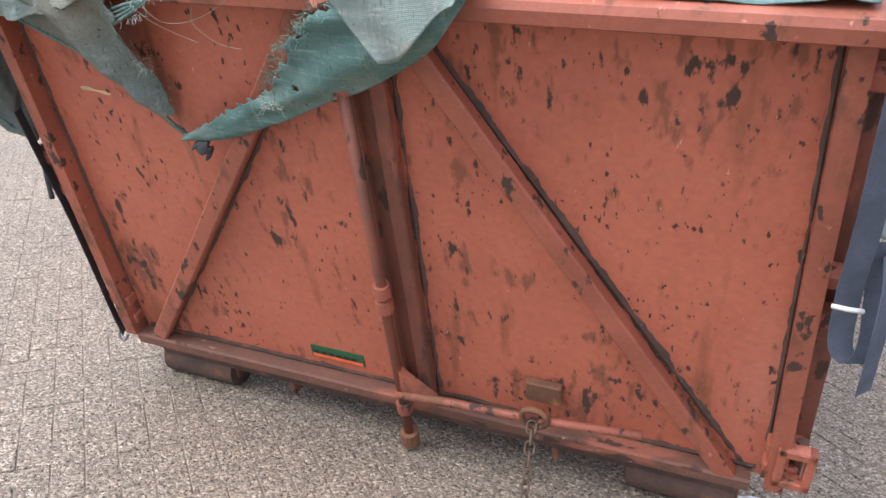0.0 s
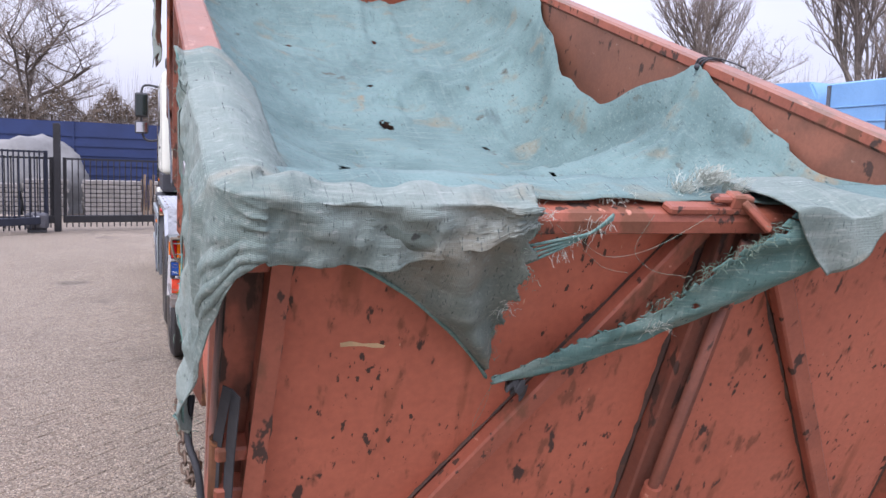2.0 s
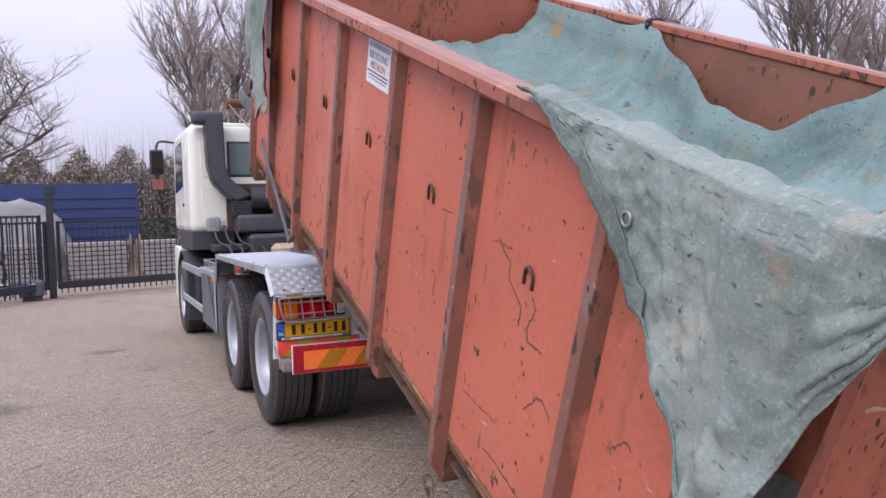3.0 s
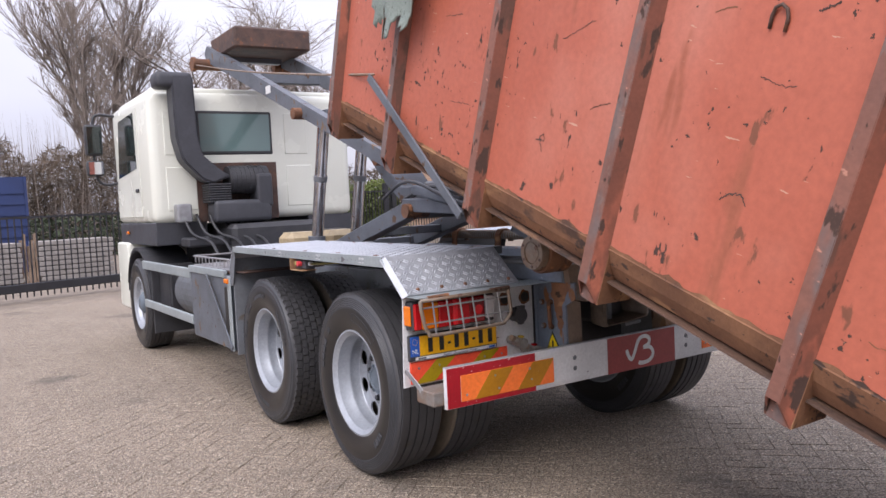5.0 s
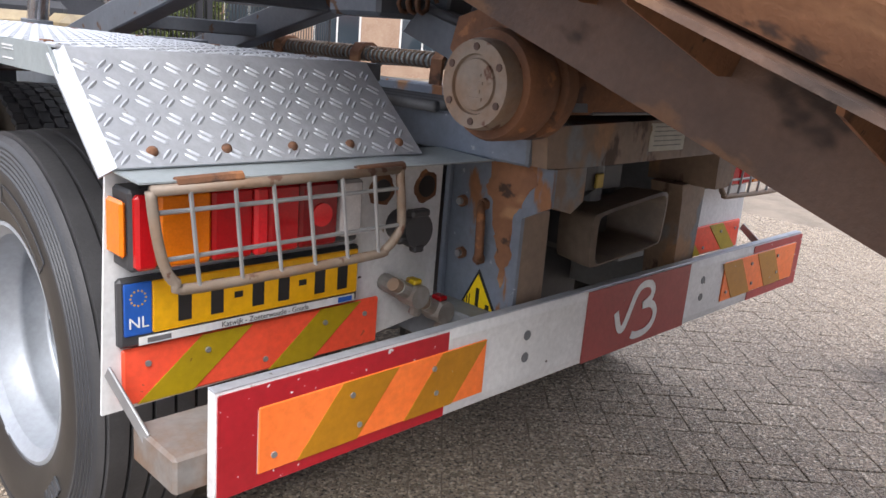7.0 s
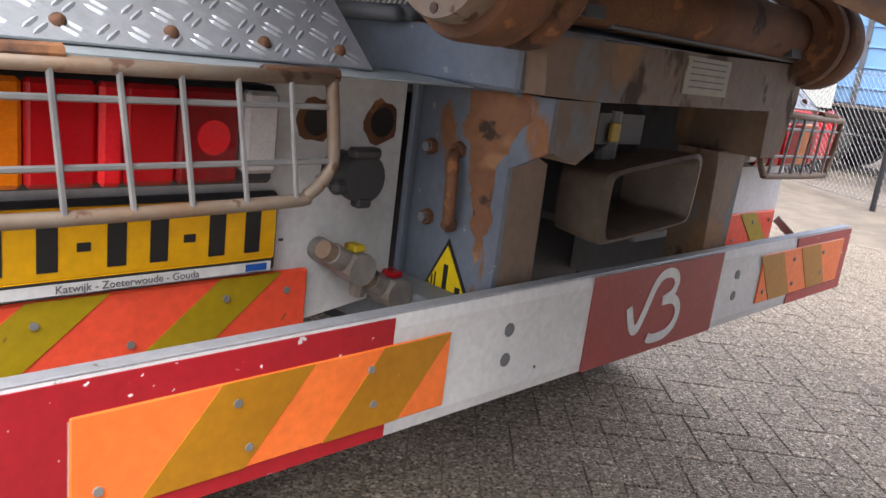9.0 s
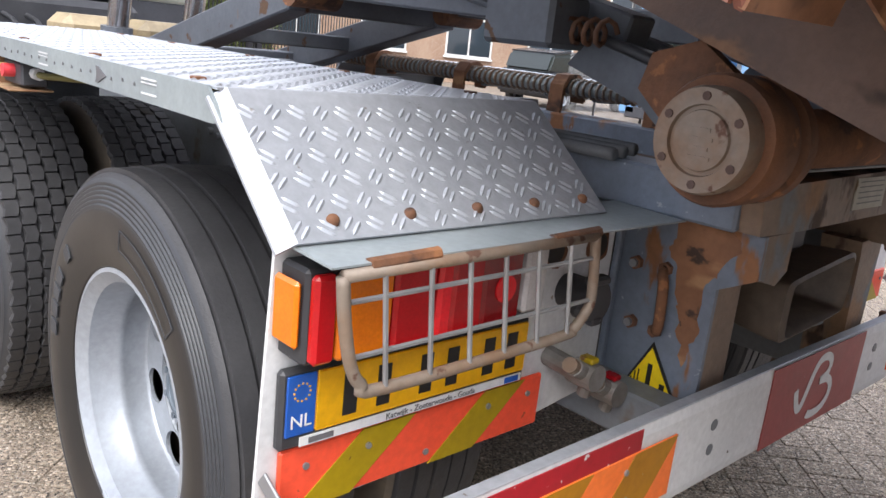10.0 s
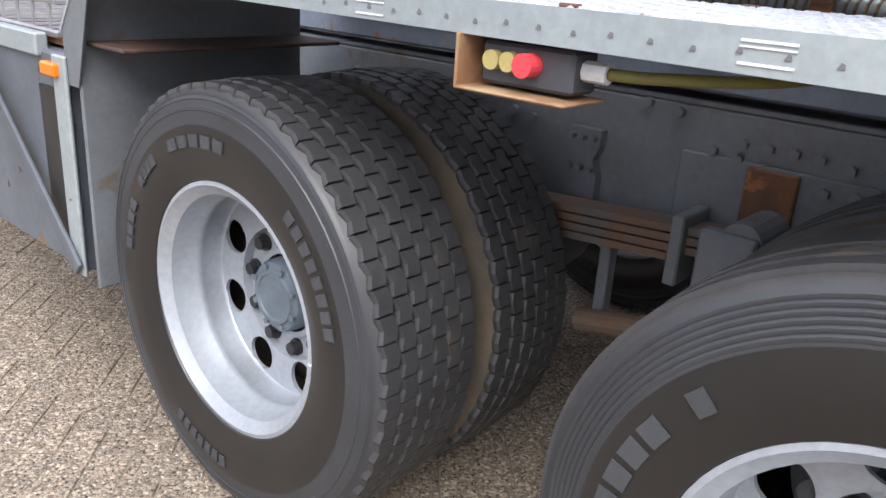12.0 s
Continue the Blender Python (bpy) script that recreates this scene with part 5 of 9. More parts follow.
def tread_blocks():
    """Worn blocks in six rows, slightly zigzag."""
    V, F_ = [], []
    n = 60
    cols = [(-0.131, -0.089), (-0.085, -0.045), (-0.041, -0.002), (0.002, 0.041), (0.045, 0.085), (0.089, 0.131)]
    rng = random.Random(4)
    for ci, (a, c) in enumerate(cols):
        off = 0.5 * (ci % 2)
        for k in range(n):
            a0 = 2 * math.pi * (k + off + 0.035) / n
            a1 = 2 * math.pi * (k + off + 0.965) / n
            am = (a0 + a1) / 2
            zig = 0.0065
            o = len(V)
            for r, ins in ((0.495, 0.0), (0.5095, 0.0), (WR, 0.003)):
                rr = r - 0.0012 * abs(a + c) * 20 * (r > 0.5)
                for x, t in ((a + ins, a0), (c - ins, a0), (c - ins + zig, am), (c - ins, a1), (a + ins, a1), (a + ins + zig, am)):
                    tt = t + (0.25 * ins / 0.5 if t == a0 else (-0.25 * ins / 0.5 if t == a1 else 0))
                    V.append((x, rr * math.cos(tt), rr * math.sin(tt)))
            for lo in (0, 6):
                for q in range(6):
                    F_.append((o + lo + q, o + lo + (q + 1) % 6, o + lo + 6 + (q + 1) % 6, o + lo + 6 + q))
            F_.append(tuple(o + 12 + q for q in range(6)))
    return V, F_


def disc_with_holes(bm, r0, r1, rc, rh, n, x, thick):
    """A ring from r0 to r1 with n round holes, at x, of some thickness."""
    for xx in (x, x + thick):
        for k in range(n):
            t0 = 2 * math.pi * (k + 0.5) / n
            m = 24
            inner, outer = [], []
            dth = math.pi / n
            for q in range(m):
                a = 2 * math.pi * q / m
                ca, sa = math.cos(a), math.sin(a)
                inner.append(bm.verts.new((xx, (rc + rh * sa) * math.cos(t0 + rh * ca / rc), (rc + rh * sa) * math.sin(t0 + rh * ca / rc))))
                up, dn = (r1 - rc), (rc - r0)
                # rectangle in (angle, radius), scaled so that corners fall on the sample directions
                mx = max(abs(ca), abs(sa))
                ux, uy = ca / mx, sa / mx
                th = t0 + ux * dth
                rr = rc + (uy * up if uy > 0 else uy * dn)
                outer.append(bm.verts.new((xx, rr * math.cos(th), rr * math.sin(th))))
            for q in range(m):
                bm.faces.new((inner[q], inner[(q + 1) % m], outer[(q + 1) % m], outer[q]))
            if xx == x:
                keep_in = inner
                back = [bm.verts.new((x + thick, v.co.y, v.co.z)) for v in inner]
                for q in range(m):
                    bm.faces.new((inner[q], inner[(q + 1) % m], back[(q + 1) % m], back[q]))
    bmesh.ops.remove_doubles(bm, verts=bm.verts[:], dist=1e-5)
    bmesh.ops.recalc_face_normals(bm, faces=bm.faces[:])


def sidewall_bars(parent, x, spans, r0, r1, seed):
    """Raised plain bars in the place of the maker's marks on the tyre wall."""
    for a0, a1, n in spans:
        for k in range(n):
            b = bm_()
            f0, f1 = a0 + (a1 - a0) * k / n, a0 + (a1 - a0) * (k + 0.72) / n
            vs = []
            for xx in (x, x - 0.0035):
                for r, t in ((r0, f0), (r1, f0), (r1, f1), (r0, f1)):
                    vs.append(b.verts.new((xx, r * math.cos(radians(t)), r * math.sin(radians(t)))))
            for q in ((0, 1, 2, 3), (7, 6, 5, 4), (0, 4, 5, 1), (1, 5, 6, 2), (2, 6, 7, 3), (3, 7, 4, 0)):
                b.faces.new([vs[i] for i in q])
            bmesh.ops.recalc_face_normals(b, faces=b.faces[:])
            part("mark_bar", b, rubber_relief, parent)


def wheel(ax_y, side, outer=True, blocks=False, front=False, turn=0.0, detail=True):
    """One tyre with its rim, built facing -x."""
    cx = -1.092 if outer else -0.742
    w = thing_part("wheel", truck)
    b = bm_()
    lathe(b, tyre_profile(not blocks), 72)
    ty = soften(part("tyre", b, rubber_side, w), 30)
    ty.data.materials.append(rubber)
    ty.data.materials.append(sidewall_gloss if outer else sidewall_dusty)
    ty.data.materials.append(sidewall_dusty)
    for p in ty.data.polygons:
        c = p.center
        rr_ = math.hypot(c.y, c.z)
        if c.x > 0.1 and rr_ < 0.499:
            p.material_index = 3
        elif rr_ > 0.494:
            p.material_index = 1
        elif rr_ < 0.424:
            p.material_index = 2
    if blocks:
        V, F_ = tread_blocks()
        tagged(raw("tread_block", V, F_, rubber, ty), kind="stuff")
    if detail:
        if blocks:
            sidewall_bars(ty, -0.1535, [(96, 62, 5), (52, 36, 4), (28, 6, 4), (168, 128, 8), (300, 268, 7)], 0.378, 0.405, 1)
        else:
            sidewall_bars(ty, -0.1535, [(34, 4, 4), (47, 41, 1), (232, 214, 4)], 0.366, 0.402, 2)
            # raised outline of a long plate on the tyre wall
            b = bm_()
            for r0, r1, t0, t1 in ((0.362, 0.3645, 96, 136), (0.4035, 0.406, 96, 136), (0.362, 0.406, 95.6, 96.1), (0.362, 0.406, 135.9, 136.4)):
                m_ = max(1, int((t1 - t0) / 2))
                for k in range(m_):
                    ta, tb = (radians(t0 + (t1 - t0) * (k + e) / m_) for e in (0, 1))
                    vs = [b.verts.new((x_, r * math.cos(t), r * math.sin(t))) for x_ in (-0.1535, -0.1552) for r, t in ((r0, ta), (r1, ta), (r1, tb), (r0, tb))]
                    for q in ((0, 1, 2, 3), (7, 6, 5, 4), (0, 4, 5, 1), (1, 5, 6, 2), (2, 6, 7, 3), (3, 7, 4, 0)):
                        b.faces.new([vs[i] for i in q])
            bmesh.ops.recalc_face_normals(b, faces=b.faces[:])
            part("raised_outline", b, rubber_relief, ty)
    b = bm_()
    if front:
        prof = [(-0.125, 0.298), (-0.135, 0.303), (-0.14, 0.298), (-0.128, 0.285), (-0.115, 0.268), (-0.085, 0.262), (-0.07, 0.245), (-0.075, 0.225)]
        lathe(b, prof, 60)
        rim = soften(part("rim", b, rim_silver, w), 40)
        b = bm_()
        disc_with_holes(b, 0.12, 0.226, 0.185, 0.026, 10, -0.085, 0.012)
        part("disc", b, rim_silver, rim)
        b = bm_()
        lathe(b, [(-0.14, 0.0), (-0.14, 0.06), (-0.125, 0.085), (-0.10, 0.12), (-0.08, 0.125)], 30)
        part("hub", b, hub_blue, rim, smooth=True)
    else:
        prof = [(-0.105, 0.292), (-0.122, 0.302), (-0.132, 0.302), (-0.134, 0.292), (-0.126, 0.284), (-0.112, 0.268), (-0.05, 0.262), (-0.045, 0.259), (-0.03, 0.259), (-0.025, 0.262), (DX - 0.008, 0.261), (DX - 0.002, 0.259), (DX + 0.002, 0.255)]
        lathe(b, prof, 60)
        rim = soften(part("rim", b, rim_silver, w), 40)
        b = bm_()
        disc_with_holes(b, 0.166, 0.259, 0.214, 0.0440, 8, DX, 0.010)
        lathe(b, [(DX, 0.168), (DX + 0.006, 0.166), (DX + 0.024, 0.163), (DX + 0.026, 0.115), (DX + 0.014, 0.112), (DX + 0.010, 0.098)], 40)
        part("disc", b, rim_silver, rim).matrix_basis = Matrix.Rotation(radians(3), 4, "X")
        b = bm_()
        lathe(b, [(DX - 0.028, 0.0), (DX - 0.030, 0.055), (DX - 0.034, 0.058), (DX - 0.034, 0.066), (DX - 0.028, 0.070), (DX - 0.024, 0.084), (DX - 0.014, 0.090), (DX + 0.070, 0.091), (DX + 0.072, 0.125)], 36)
        hb = soften(part("hub", b, hub_blue, rim), 35)
        me = None
        for k in range(10):
            a = 2 * math.pi * (k + 0.25) / 10
            if me is None:
                b = bm_()
                rod(b, (-0.024, 0, 0), (0.0, 0, 0), 0.0155, 12, 0.017)
                rod(b, (-0.007, 0, 0), (0.002, 0, 0), 0.022, 12)
                o = part("wheel_nut", b, nut_black, rim)
                me = o.data
            else:
                o = new("wheel_nut", me)
                o.parent = rim
            o.location = (DX + 0.024, 0.142 * math.cos(a), 0.142 * math.sin(a))
        for k in range(8):
            a = 2 * math.pi * (k + 0.5) / 8
            part("hub_bolt", rod(bm_(), (DX - 0.034, 0.076 * math.cos(a), 0.076 * math.sin(a)), (DX - 0.020, 0.076 * math.cos(a), 0.076 * math.sin(a)), 0.0085, 6), hub_blue, hb)
        if detail:
            b = bm_()
            box(b, -0.136, -0.124, -0.016, 0.016, 0.288, 0.303, 0.004)
            o = part("balance_weight", b, rim_silver, rim)
            o.matrix_basis = Matrix.Rotation(radians(95 if blocks else 200), 4, "X")
    m = Matrix.Translation((cx, ax_y, WR)) @ Matrix.Rotation(turn, 4, "X")
    if side > 0:
        m = Matrix.Rotation(math.pi, 4, "Z") @ Matrix.Translation((cx, -ax_y, WR)) @ Matrix.Rotation(turn, 4, "X")
    w.matrix_basis = m
    return w


def thing_part(name, parent):
    o = new(name)
    o.parent = parent
    o.empty_display_size = 0.1
    return o


def copy_part(src, m):
    made = {}
    for o in (src, *src.children_recursive):
        made[o] = o.copy()
        scene.collection.objects.link(made[o])
        made[o].parent = made.get(o.parent, o.parent)
        made[o].matrix_parent_inverse = o.matrix_parent_inverse
    made[src].matrix_basis = m
    return made[src]


w_rear = wheel(AX_R, -1, True, False)
w_mid = wheel(AX_M, -1, True, True)
w_front = wheel(AX_F, -1, True, False, True)
FLIP = Matrix.Rotation(math.pi, 4, "Z")
for src, y in ((w_rear, AX_R), (w_mid, AX_M)):
    # inner twin: turned round so that the discs meet
    copy_part(src, Matrix.Translation((-0.742, y, WR)) @ FLIP)
    copy_part(src, Matrix.Translation((1.092, y, WR)) @ FLIP)
    copy_part(src, Matrix.Translation((0.742, y, WR)))
copy_part(w_front, Matrix.Translation((1.092, AX_F, WR)) @ FLIP)

# chassis rails, axles and springs
for s in (-1, 1):
    b = bm_()
    xs = sorted((s * 0.40, s * 0.44))
    box(b, xs[0], xs[1], 0.30, 7.4, 0.74, 1.03, 0.006)
    xs = sorted((s * 0.34, s * 0.44))
    box(b, xs[0], xs[1], 0.30, 7.4, 1.03, 1.045, 0.003)
    rail = part("chassis_rail", b, dark_steel, truck, "dark grey chassis rail with bolt heads")
    b = bm_()
    xs = sorted((s * 0.34, s * 0.458))
    box(b, xs[0], xs[1], -0.02, 4.6, 1.064, 1.155, 0.006)
    part("subframe_rail", b, plate_blue, truck)
    if s < 0:
        me = None
        spots_ = [(1.30 + 0.055 * k, 0.965) for k in range(4)] + [(1.12 + 0.06 * k, 0.955) for k in range(3)] + [(1.53, 0.94), (1.47, 0.93), (1.41, 0.92), (1.55, 0.90), (1.56, 0.87), (1.50, 0.83), (1.28, 0.90), (1.22, 0.905), (1.17, 0.90), (1.21, 0.86), (1.16, 0.85), (1.62, 1.01), (1.70, 1.02), (2.02, 0.93), (2.08, 0.94), (0.62, 0.94), (0.68, 0.9), (0.62, 0.86), (0.55, 0.9), (2.6, 0.96), (2.7, 0.96), (2.5, 0.93)]
        for y, z in spots_:
            if me is None:
                o = part("bolt_head", rod(bm_(), (0, 0, 0), (-0.016, 0, 0), 0.0125, 6), dark_steel, rail)
                me = o.data
            else:
                o = new("bolt_head", me)
                o.parent = rail
            o.location = (-0.44 if y > 1.32 or y < 1 else -0.455, y, z)
        part("flitch_plate", box(bm_(), -0.455, -0.441, 1.0, 1.60, 0.74, 0.93, 0.003), dark_steel, rail)
        part("rusty_plate", box(bm_(), -0.47, -0.456, 1.33, 1.44, 0.80, 0.925, 0.004), rust, rail, "rusty spring bracket plate")
        b = bm_()
        prism(b, [(1.80, 0.935), (1.89, 0.935), (1.89, 0.895), (1.875, 0.86), (1.885, 0.82), (1.885, 0.70), (1.80, 0.70), (1.80, 0.82), (1.815, 0.86), (1.80, 0.895)], -0.47, -0.442, "x")
        sb = part("shackle", b, dark_steel, truck)
        for y in (1.815, 1.845, 1.875):
            for z in (0.915, 0.838):
                part("bolt_head", rod(bm_(), (-0.49, y, z), (-0.47, y, z), 0.009, 6), dark_steel, sb)
        # leaf springs between the rear axles
        for k in range(4):
            b = bm_()
            zz = 0.80 - 0.022 * k
            ya, yb = 1.36 + 0.05 * k, 2.15 - 0.04 * k
            pts = [(y, zz - 0.06 * ((y - 1.40) / 0.8) ** 1) for y in (ya, 1.6, 1.85, yb)]
            prism(b, [(y, z) for y, z in pts] + [(y, z - 0.017) for y, z in pts[::-1]], -0.575, -0.495, "x")
            part("spring_leaf", b, chassis_dirt, truck)
        b = bm_()
        box(b, -0.60, -0.47, 1.50, 1.53, 0.66, 0.82, 0.004)
        part("spring_clip", b, dark_steel, truck)
        b = bm_()
        rod(b, (-0.47, 1.37, 0.80), (-0.62, 1.37, 0.80), 0.045, 16)
        box(b, -0.64, -0.60, 1.33, 1.45, 0.62, 0.82, 0.006)
        part("spring_hanger", b, dark_steel, truck)
        b = bm_()
        rod(b, (-0.55, 1.75, 0.48), (-0.55, 1.15, 0.60), 0.03, 12)
        part("torque_rod", b, chassis_dirt, truck)
        part("shock_bracket", beam(bm_(), (-0.5, 1.72, 0.74), (-0.5, 1.72, 0.48), 0.04, 0.03), dark_steel, truck)
for y in (AX_R, AX_M, AX_F):
    part("axle", rod(bm_(), (-0.95, y, WR), (0.95, y, WR), 0.075, 16), dark_steel, truck)
for y in (AX_R, AX_M):
    b = bm_()
    bmesh.ops.create_uvsphere(b, u_segments=16, v_segments=10, radius=0.2, matrix=Matrix.Translation((0, y, WR)))
    part("differential", b, dark_steel, truck, smooth=True)
part("gearbox", box(bm_(), -0.3, 0.3, 4.4, 6.8, 0.55, 1.0, 0.04), dark_steel, truck)

# ---- tread-plate platforms over the wheels ----
FZ = 1.252


def lozenges(w, l, step=0.042):
    """Pairs of raised bars in alternating directions over a plate w by l, lying in x and y."""
    V, F_ = [], []
    i = 0
    y = step * 0.5
    row = 0
    while y < l - step * 0.3:
        x = step * 0.5 + (step * 0.0)
        col = 0
        while x < w - step * 0.3:
            a = math.pi / 4 if (row + col) % 2 == 0 else -math.pi / 4 + 0.12
            for off in (-0.0065, 0.0065):
                ca, sa = math.cos(a), math.sin(a)
                cx, cy = x - sa * off, y + ca * off
                hl, hw, hh = 0.0165, 0.0038, 0.0030
                o = len(V)
                for lx, ly, z in ((-hl, 0, 0), (-hl * 0.5, -hw, 0), (hl * 0.5, -hw, 0), (hl, 0, 0), (hl * 0.5, hw, 0), (-hl * 0.5, hw, 0), (-hl * 0.55, 0, hh), (hl * 0.55, 0, hh)):
                    V.append((cx + lx * ca - ly * sa, cy + lx * sa + ly * ca, z))
                F_ += [(o, o + 1, o + 6), (o + 1, o + 2, o + 7, o + 6), (o + 2, o + 3, o + 7), (o + 3, o + 4, o + 7), (o + 4, o + 5, o + 6, o + 7), (o + 5, o, o + 6)]
            x += step
            col += 1
        y += step
        row += 1
    return V, F_


def platform(s):
    t = thing_part("tread_plate_platform", truck)
    t["label"] = "grey aluminium tread-plate platform over the rear wheels"
    x_out, x_in = 1.284, 0.593
    y0, y1 = 0.378, 2.72

    def X(a):
        return s * a
    xs = sorted((X(x_out), X(x_in)))
    top = part("top_plate", box(bm_(), xs[0], xs[1], y0, y1, FZ - 0.004, FZ, 0.0), alu, t)
    V, F_ = lozenges(x_out - x_in, y1 - y0)
    o = tagged(raw("tread_pattern", [(xs[0] + x, y0 + y, FZ + z) for x, y, z in V], F_, alu, top), kind="stuff")
    # sloping rear plate
    ya, za = 0.168, 1.072
    ln_ = math.hypot(y0 - ya, FZ - za)
    e = Vector((0, y0 - ya, FZ - za)).normalized()
    nrm = Vector((0, -e.z, e.y))
    b = bm_()
    prism(b, [(ya, za), (y0, FZ), (y0 + nrm.y * -0.004, FZ - nrm.z * 0.004), (ya - nrm.y * 0.004, za - nrm.z * 0.004)], xs[0] + (0.012 if s < 0 else 0), xs[1] - (0.012 if s > 0 else 0), "x")
    rp = part("rear_plate", b, alu, t)
    V, F_ = lozenges(x_out - x_in - 0.012, ln_)
    base = Vector((xs[0] + 0.008, ya, za))
    tagged(raw("tread_pattern", [base + Vector((x, 0, 0)) + e * y + nrm * z for x, y, z in V], F_, alu, rp), kind="stuff")
    me = None
    for x in (1.20, 1.06, 0.918, 0.778, 0.643):
        p = Vector((X(x), ya, za)) + e * 0.032
        b = bm_()
        bmesh.ops.create_uvsphere(b, u_segments=10, v_segments=6, radius=0.0105, matrix=Matrix.Translation(p))
        part("rusty_bolt", b, rust, rp, smooth=True)
    # worn folded outer edge of the sloping plate
    b = bm_()
    xo = X(x_out)
    q0, q1 = Vector((xo, ya, za)), Vector((xo, y0, FZ))
    edge_in, edge_out = Vector((s * -0.014, 0, 0)), Vector((s * 0.010, 0, 0))
    vs = [b.verts.new(p_) for p_ in (q0 + edge_in + nrm * 0.002, q1 + edge_in + nrm * 0.002, q1 + edge_out - nrm * 0.020, q0 + edge_out - nrm * 0.020, q0 + edge_in - nrm * 0.004, q1 + edge_in - nrm * 0.004, q1 + edge_out - nrm * 0.025, q0 + edge_out - nrm * 0.025)]
    for q_ in ((0, 1, 2, 3), (7, 6, 5, 4), (0, 3, 7, 4), (1, 5, 6, 2), (3, 2, 6, 7), (0, 4, 5, 1)):
        b.faces.new([vs[i_] for i_ in q_])
    bmesh.ops.recalc_face_normals(b, faces=b.faces[:])
    part("worn_fold", b, alu, t)
    # side flange
    b = bm_()
    prism(b, [(y0 + 0.02, FZ + 0.001), (y1 - 0.01, FZ + 0.001), (y1 - 0.03, FZ - 0.040), (y0 - 0.002, FZ - 0.052), (y0 - 0.03, FZ - 0.046), (y0 - 0.005, FZ - 0.02)], X(x_out + 0.002), X(x_out + 0.007), "x")
    fl = part("side_flange", b, alu_paint, t, "pale grey side flange with punched arrows")
    if s < 0:
        xf = X(x_out + 0.0082)
        me = None
        for k in range(34):
            y = 0.66 + 0.052 * k * 1.0
            if y > 2.6:
                break
            if me is None:
                b = bm_()
                prism(b, [(-0.004, -0.0025), (0.004, -0.0025), (0.0008, 0.0038), (-0.003, 0.0025)], -0.0006, 0.0006, "x")
                o = part("punched_mark", b, ink_grey, fl)
                me = o.data
            else:
                o = new("punched_mark", me)
                o.parent = fl
            o.location = (xf, y, FZ - 0.026 + 0.002 * math.sin(k * 2.1))
        b = bm_()
        prism(b, [(0.788, FZ - 0.026), (0.826, FZ - 0.012), (0.838, FZ - 0.011), (0.834, FZ - 0.026), (0.840, FZ - 0.041), (0.826, FZ - 0.040)], xf - 0.0008, xf + 0.0008, "x")
        part("scratched_arrow", b, ink_grey, fl)
        for yy in (0.60, 1.15, 1.75):
            for zz, h in ((FZ - 0.014, 0.003), (FZ - 0.020, 0.002), (FZ - 0.038, 0.003)):
                part("print_bar", box(bm_(), xf - 0.0006, xf + 0.0006, yy - 0.03, yy + 0.03, zz, zz + h, 0), white_paint, fl)
        for yy in (0.50, 0.95, 1.42, 1.95, 2.4):
            for x in (1.255, 0.66):
                part("rusty_bolt", box(bm_(), -x - 0.009, -x + 0.009, yy - 0.012, yy + 0.012, FZ, FZ + 0.005, 0.001), rust, top)
    # front slope down to the side box
    b = bm_()
    prism(b, [(y1 - 0.005, FZ), (y1 + 0.13, FZ - 0.17), (y1 + 0.126, FZ - 0.175), (y1 - 0.01, FZ - 0.006)], xs[0], xs[1], "x")
    part("front_plate", b, alu, t)
    b = bm_()
    prism(b, [(y1 - 0.02, FZ - 0.09), (y1 - 0.005, FZ - 0.004), (y1 + 0.122, FZ - 0.17), (y1 + 0.122, FZ - 0.30), (y1 + 0.06, FZ - 0.30)], X(x_out - 0.006), X(x_out - 0.003), "x")
    part("gusset_plate", b, dark_steel, t)
    part("mud_guard", box(bm_(), xs[0] + 0.01, xs[1] - 0.01, y1 + 0.06, y1 + 0.075, 0.42, FZ - 0.05, 0.003), dark_steel, t)
    part("inner_cover", box(bm_(), xs[0] + 0.03, xs[1] - 0.01, y1 - 0.12, y1 + 0.06, FZ - 0.2, FZ - 0.19, 0.003), rust_dark, t)
    for y in (0.52, 1.0, 1.55, 2.1, 2.6):
        part("support", box(bm_(), min(X(0.44), X(1.2)), max(X(0.44), X(1.2)), y - 0.02, y + 0.02, FZ - 0.05, FZ - 0.006, 0.003), dark_steel, t)
    return t


platform(-1)
platform(1)

# push-button box under the flange
bb_ = thing_part("button_box", truck)
bb_["label"] = "push-button box in a bent rusty guard"
yb = 1.47
b = bm_()
for z0, z1, x0, x1 in ((1.132, 1.137, -1.30, -1.20), (1.205, 1.210, -1.285, -1.20)):
    box(b, x0, x1, yb - 0.085, yb + 0.10, z0, z1, 0.002)
box(b, -1.30, -1.20, yb + 0.094, yb + 0.10, 1.134, 1.208, 0.002)
part("guard", b, surf("rusty_cream_guard", (0.34, 0.24, 0.13), (0.24, 0.12, 0.06), 12, (0.7, 0.85), bump=0.2), bb_)
part("body", box(bm_(), -1.27, -1.21, yb - 0.075, yb + 0.075, 1.143, 1.20, 0.005), grey_plastic, bb_)
for dy, m_, r in ((-0.012, button_red, 0.016), (0.022, button_cream, 0.0135), (0.050, button_cream, 0.0135)):
    part("button", rod(bm_(), (-1.27, yb + dy, 1.176), (-1.296 if m_ is button_red else -1.283, yb + dy, 1.176), r, 16), m_, bb_)
part("cable_gland", rod(bm_(), (-1.24, yb - 0.075, 1.175), (-1.24, yb - 0.11, 1.175), 0.014, 8), white_paint, bb_)
b = bm_()
pipe(b, smooth_path([(-1.24, yb - 0.11, 1.175), (-1.23, yb - 0.17, 1.177), (-1.1, yb - 0.28, 1.18), (-0.8, yb - 0.30, 1.18)], 5), 0.008, 7)
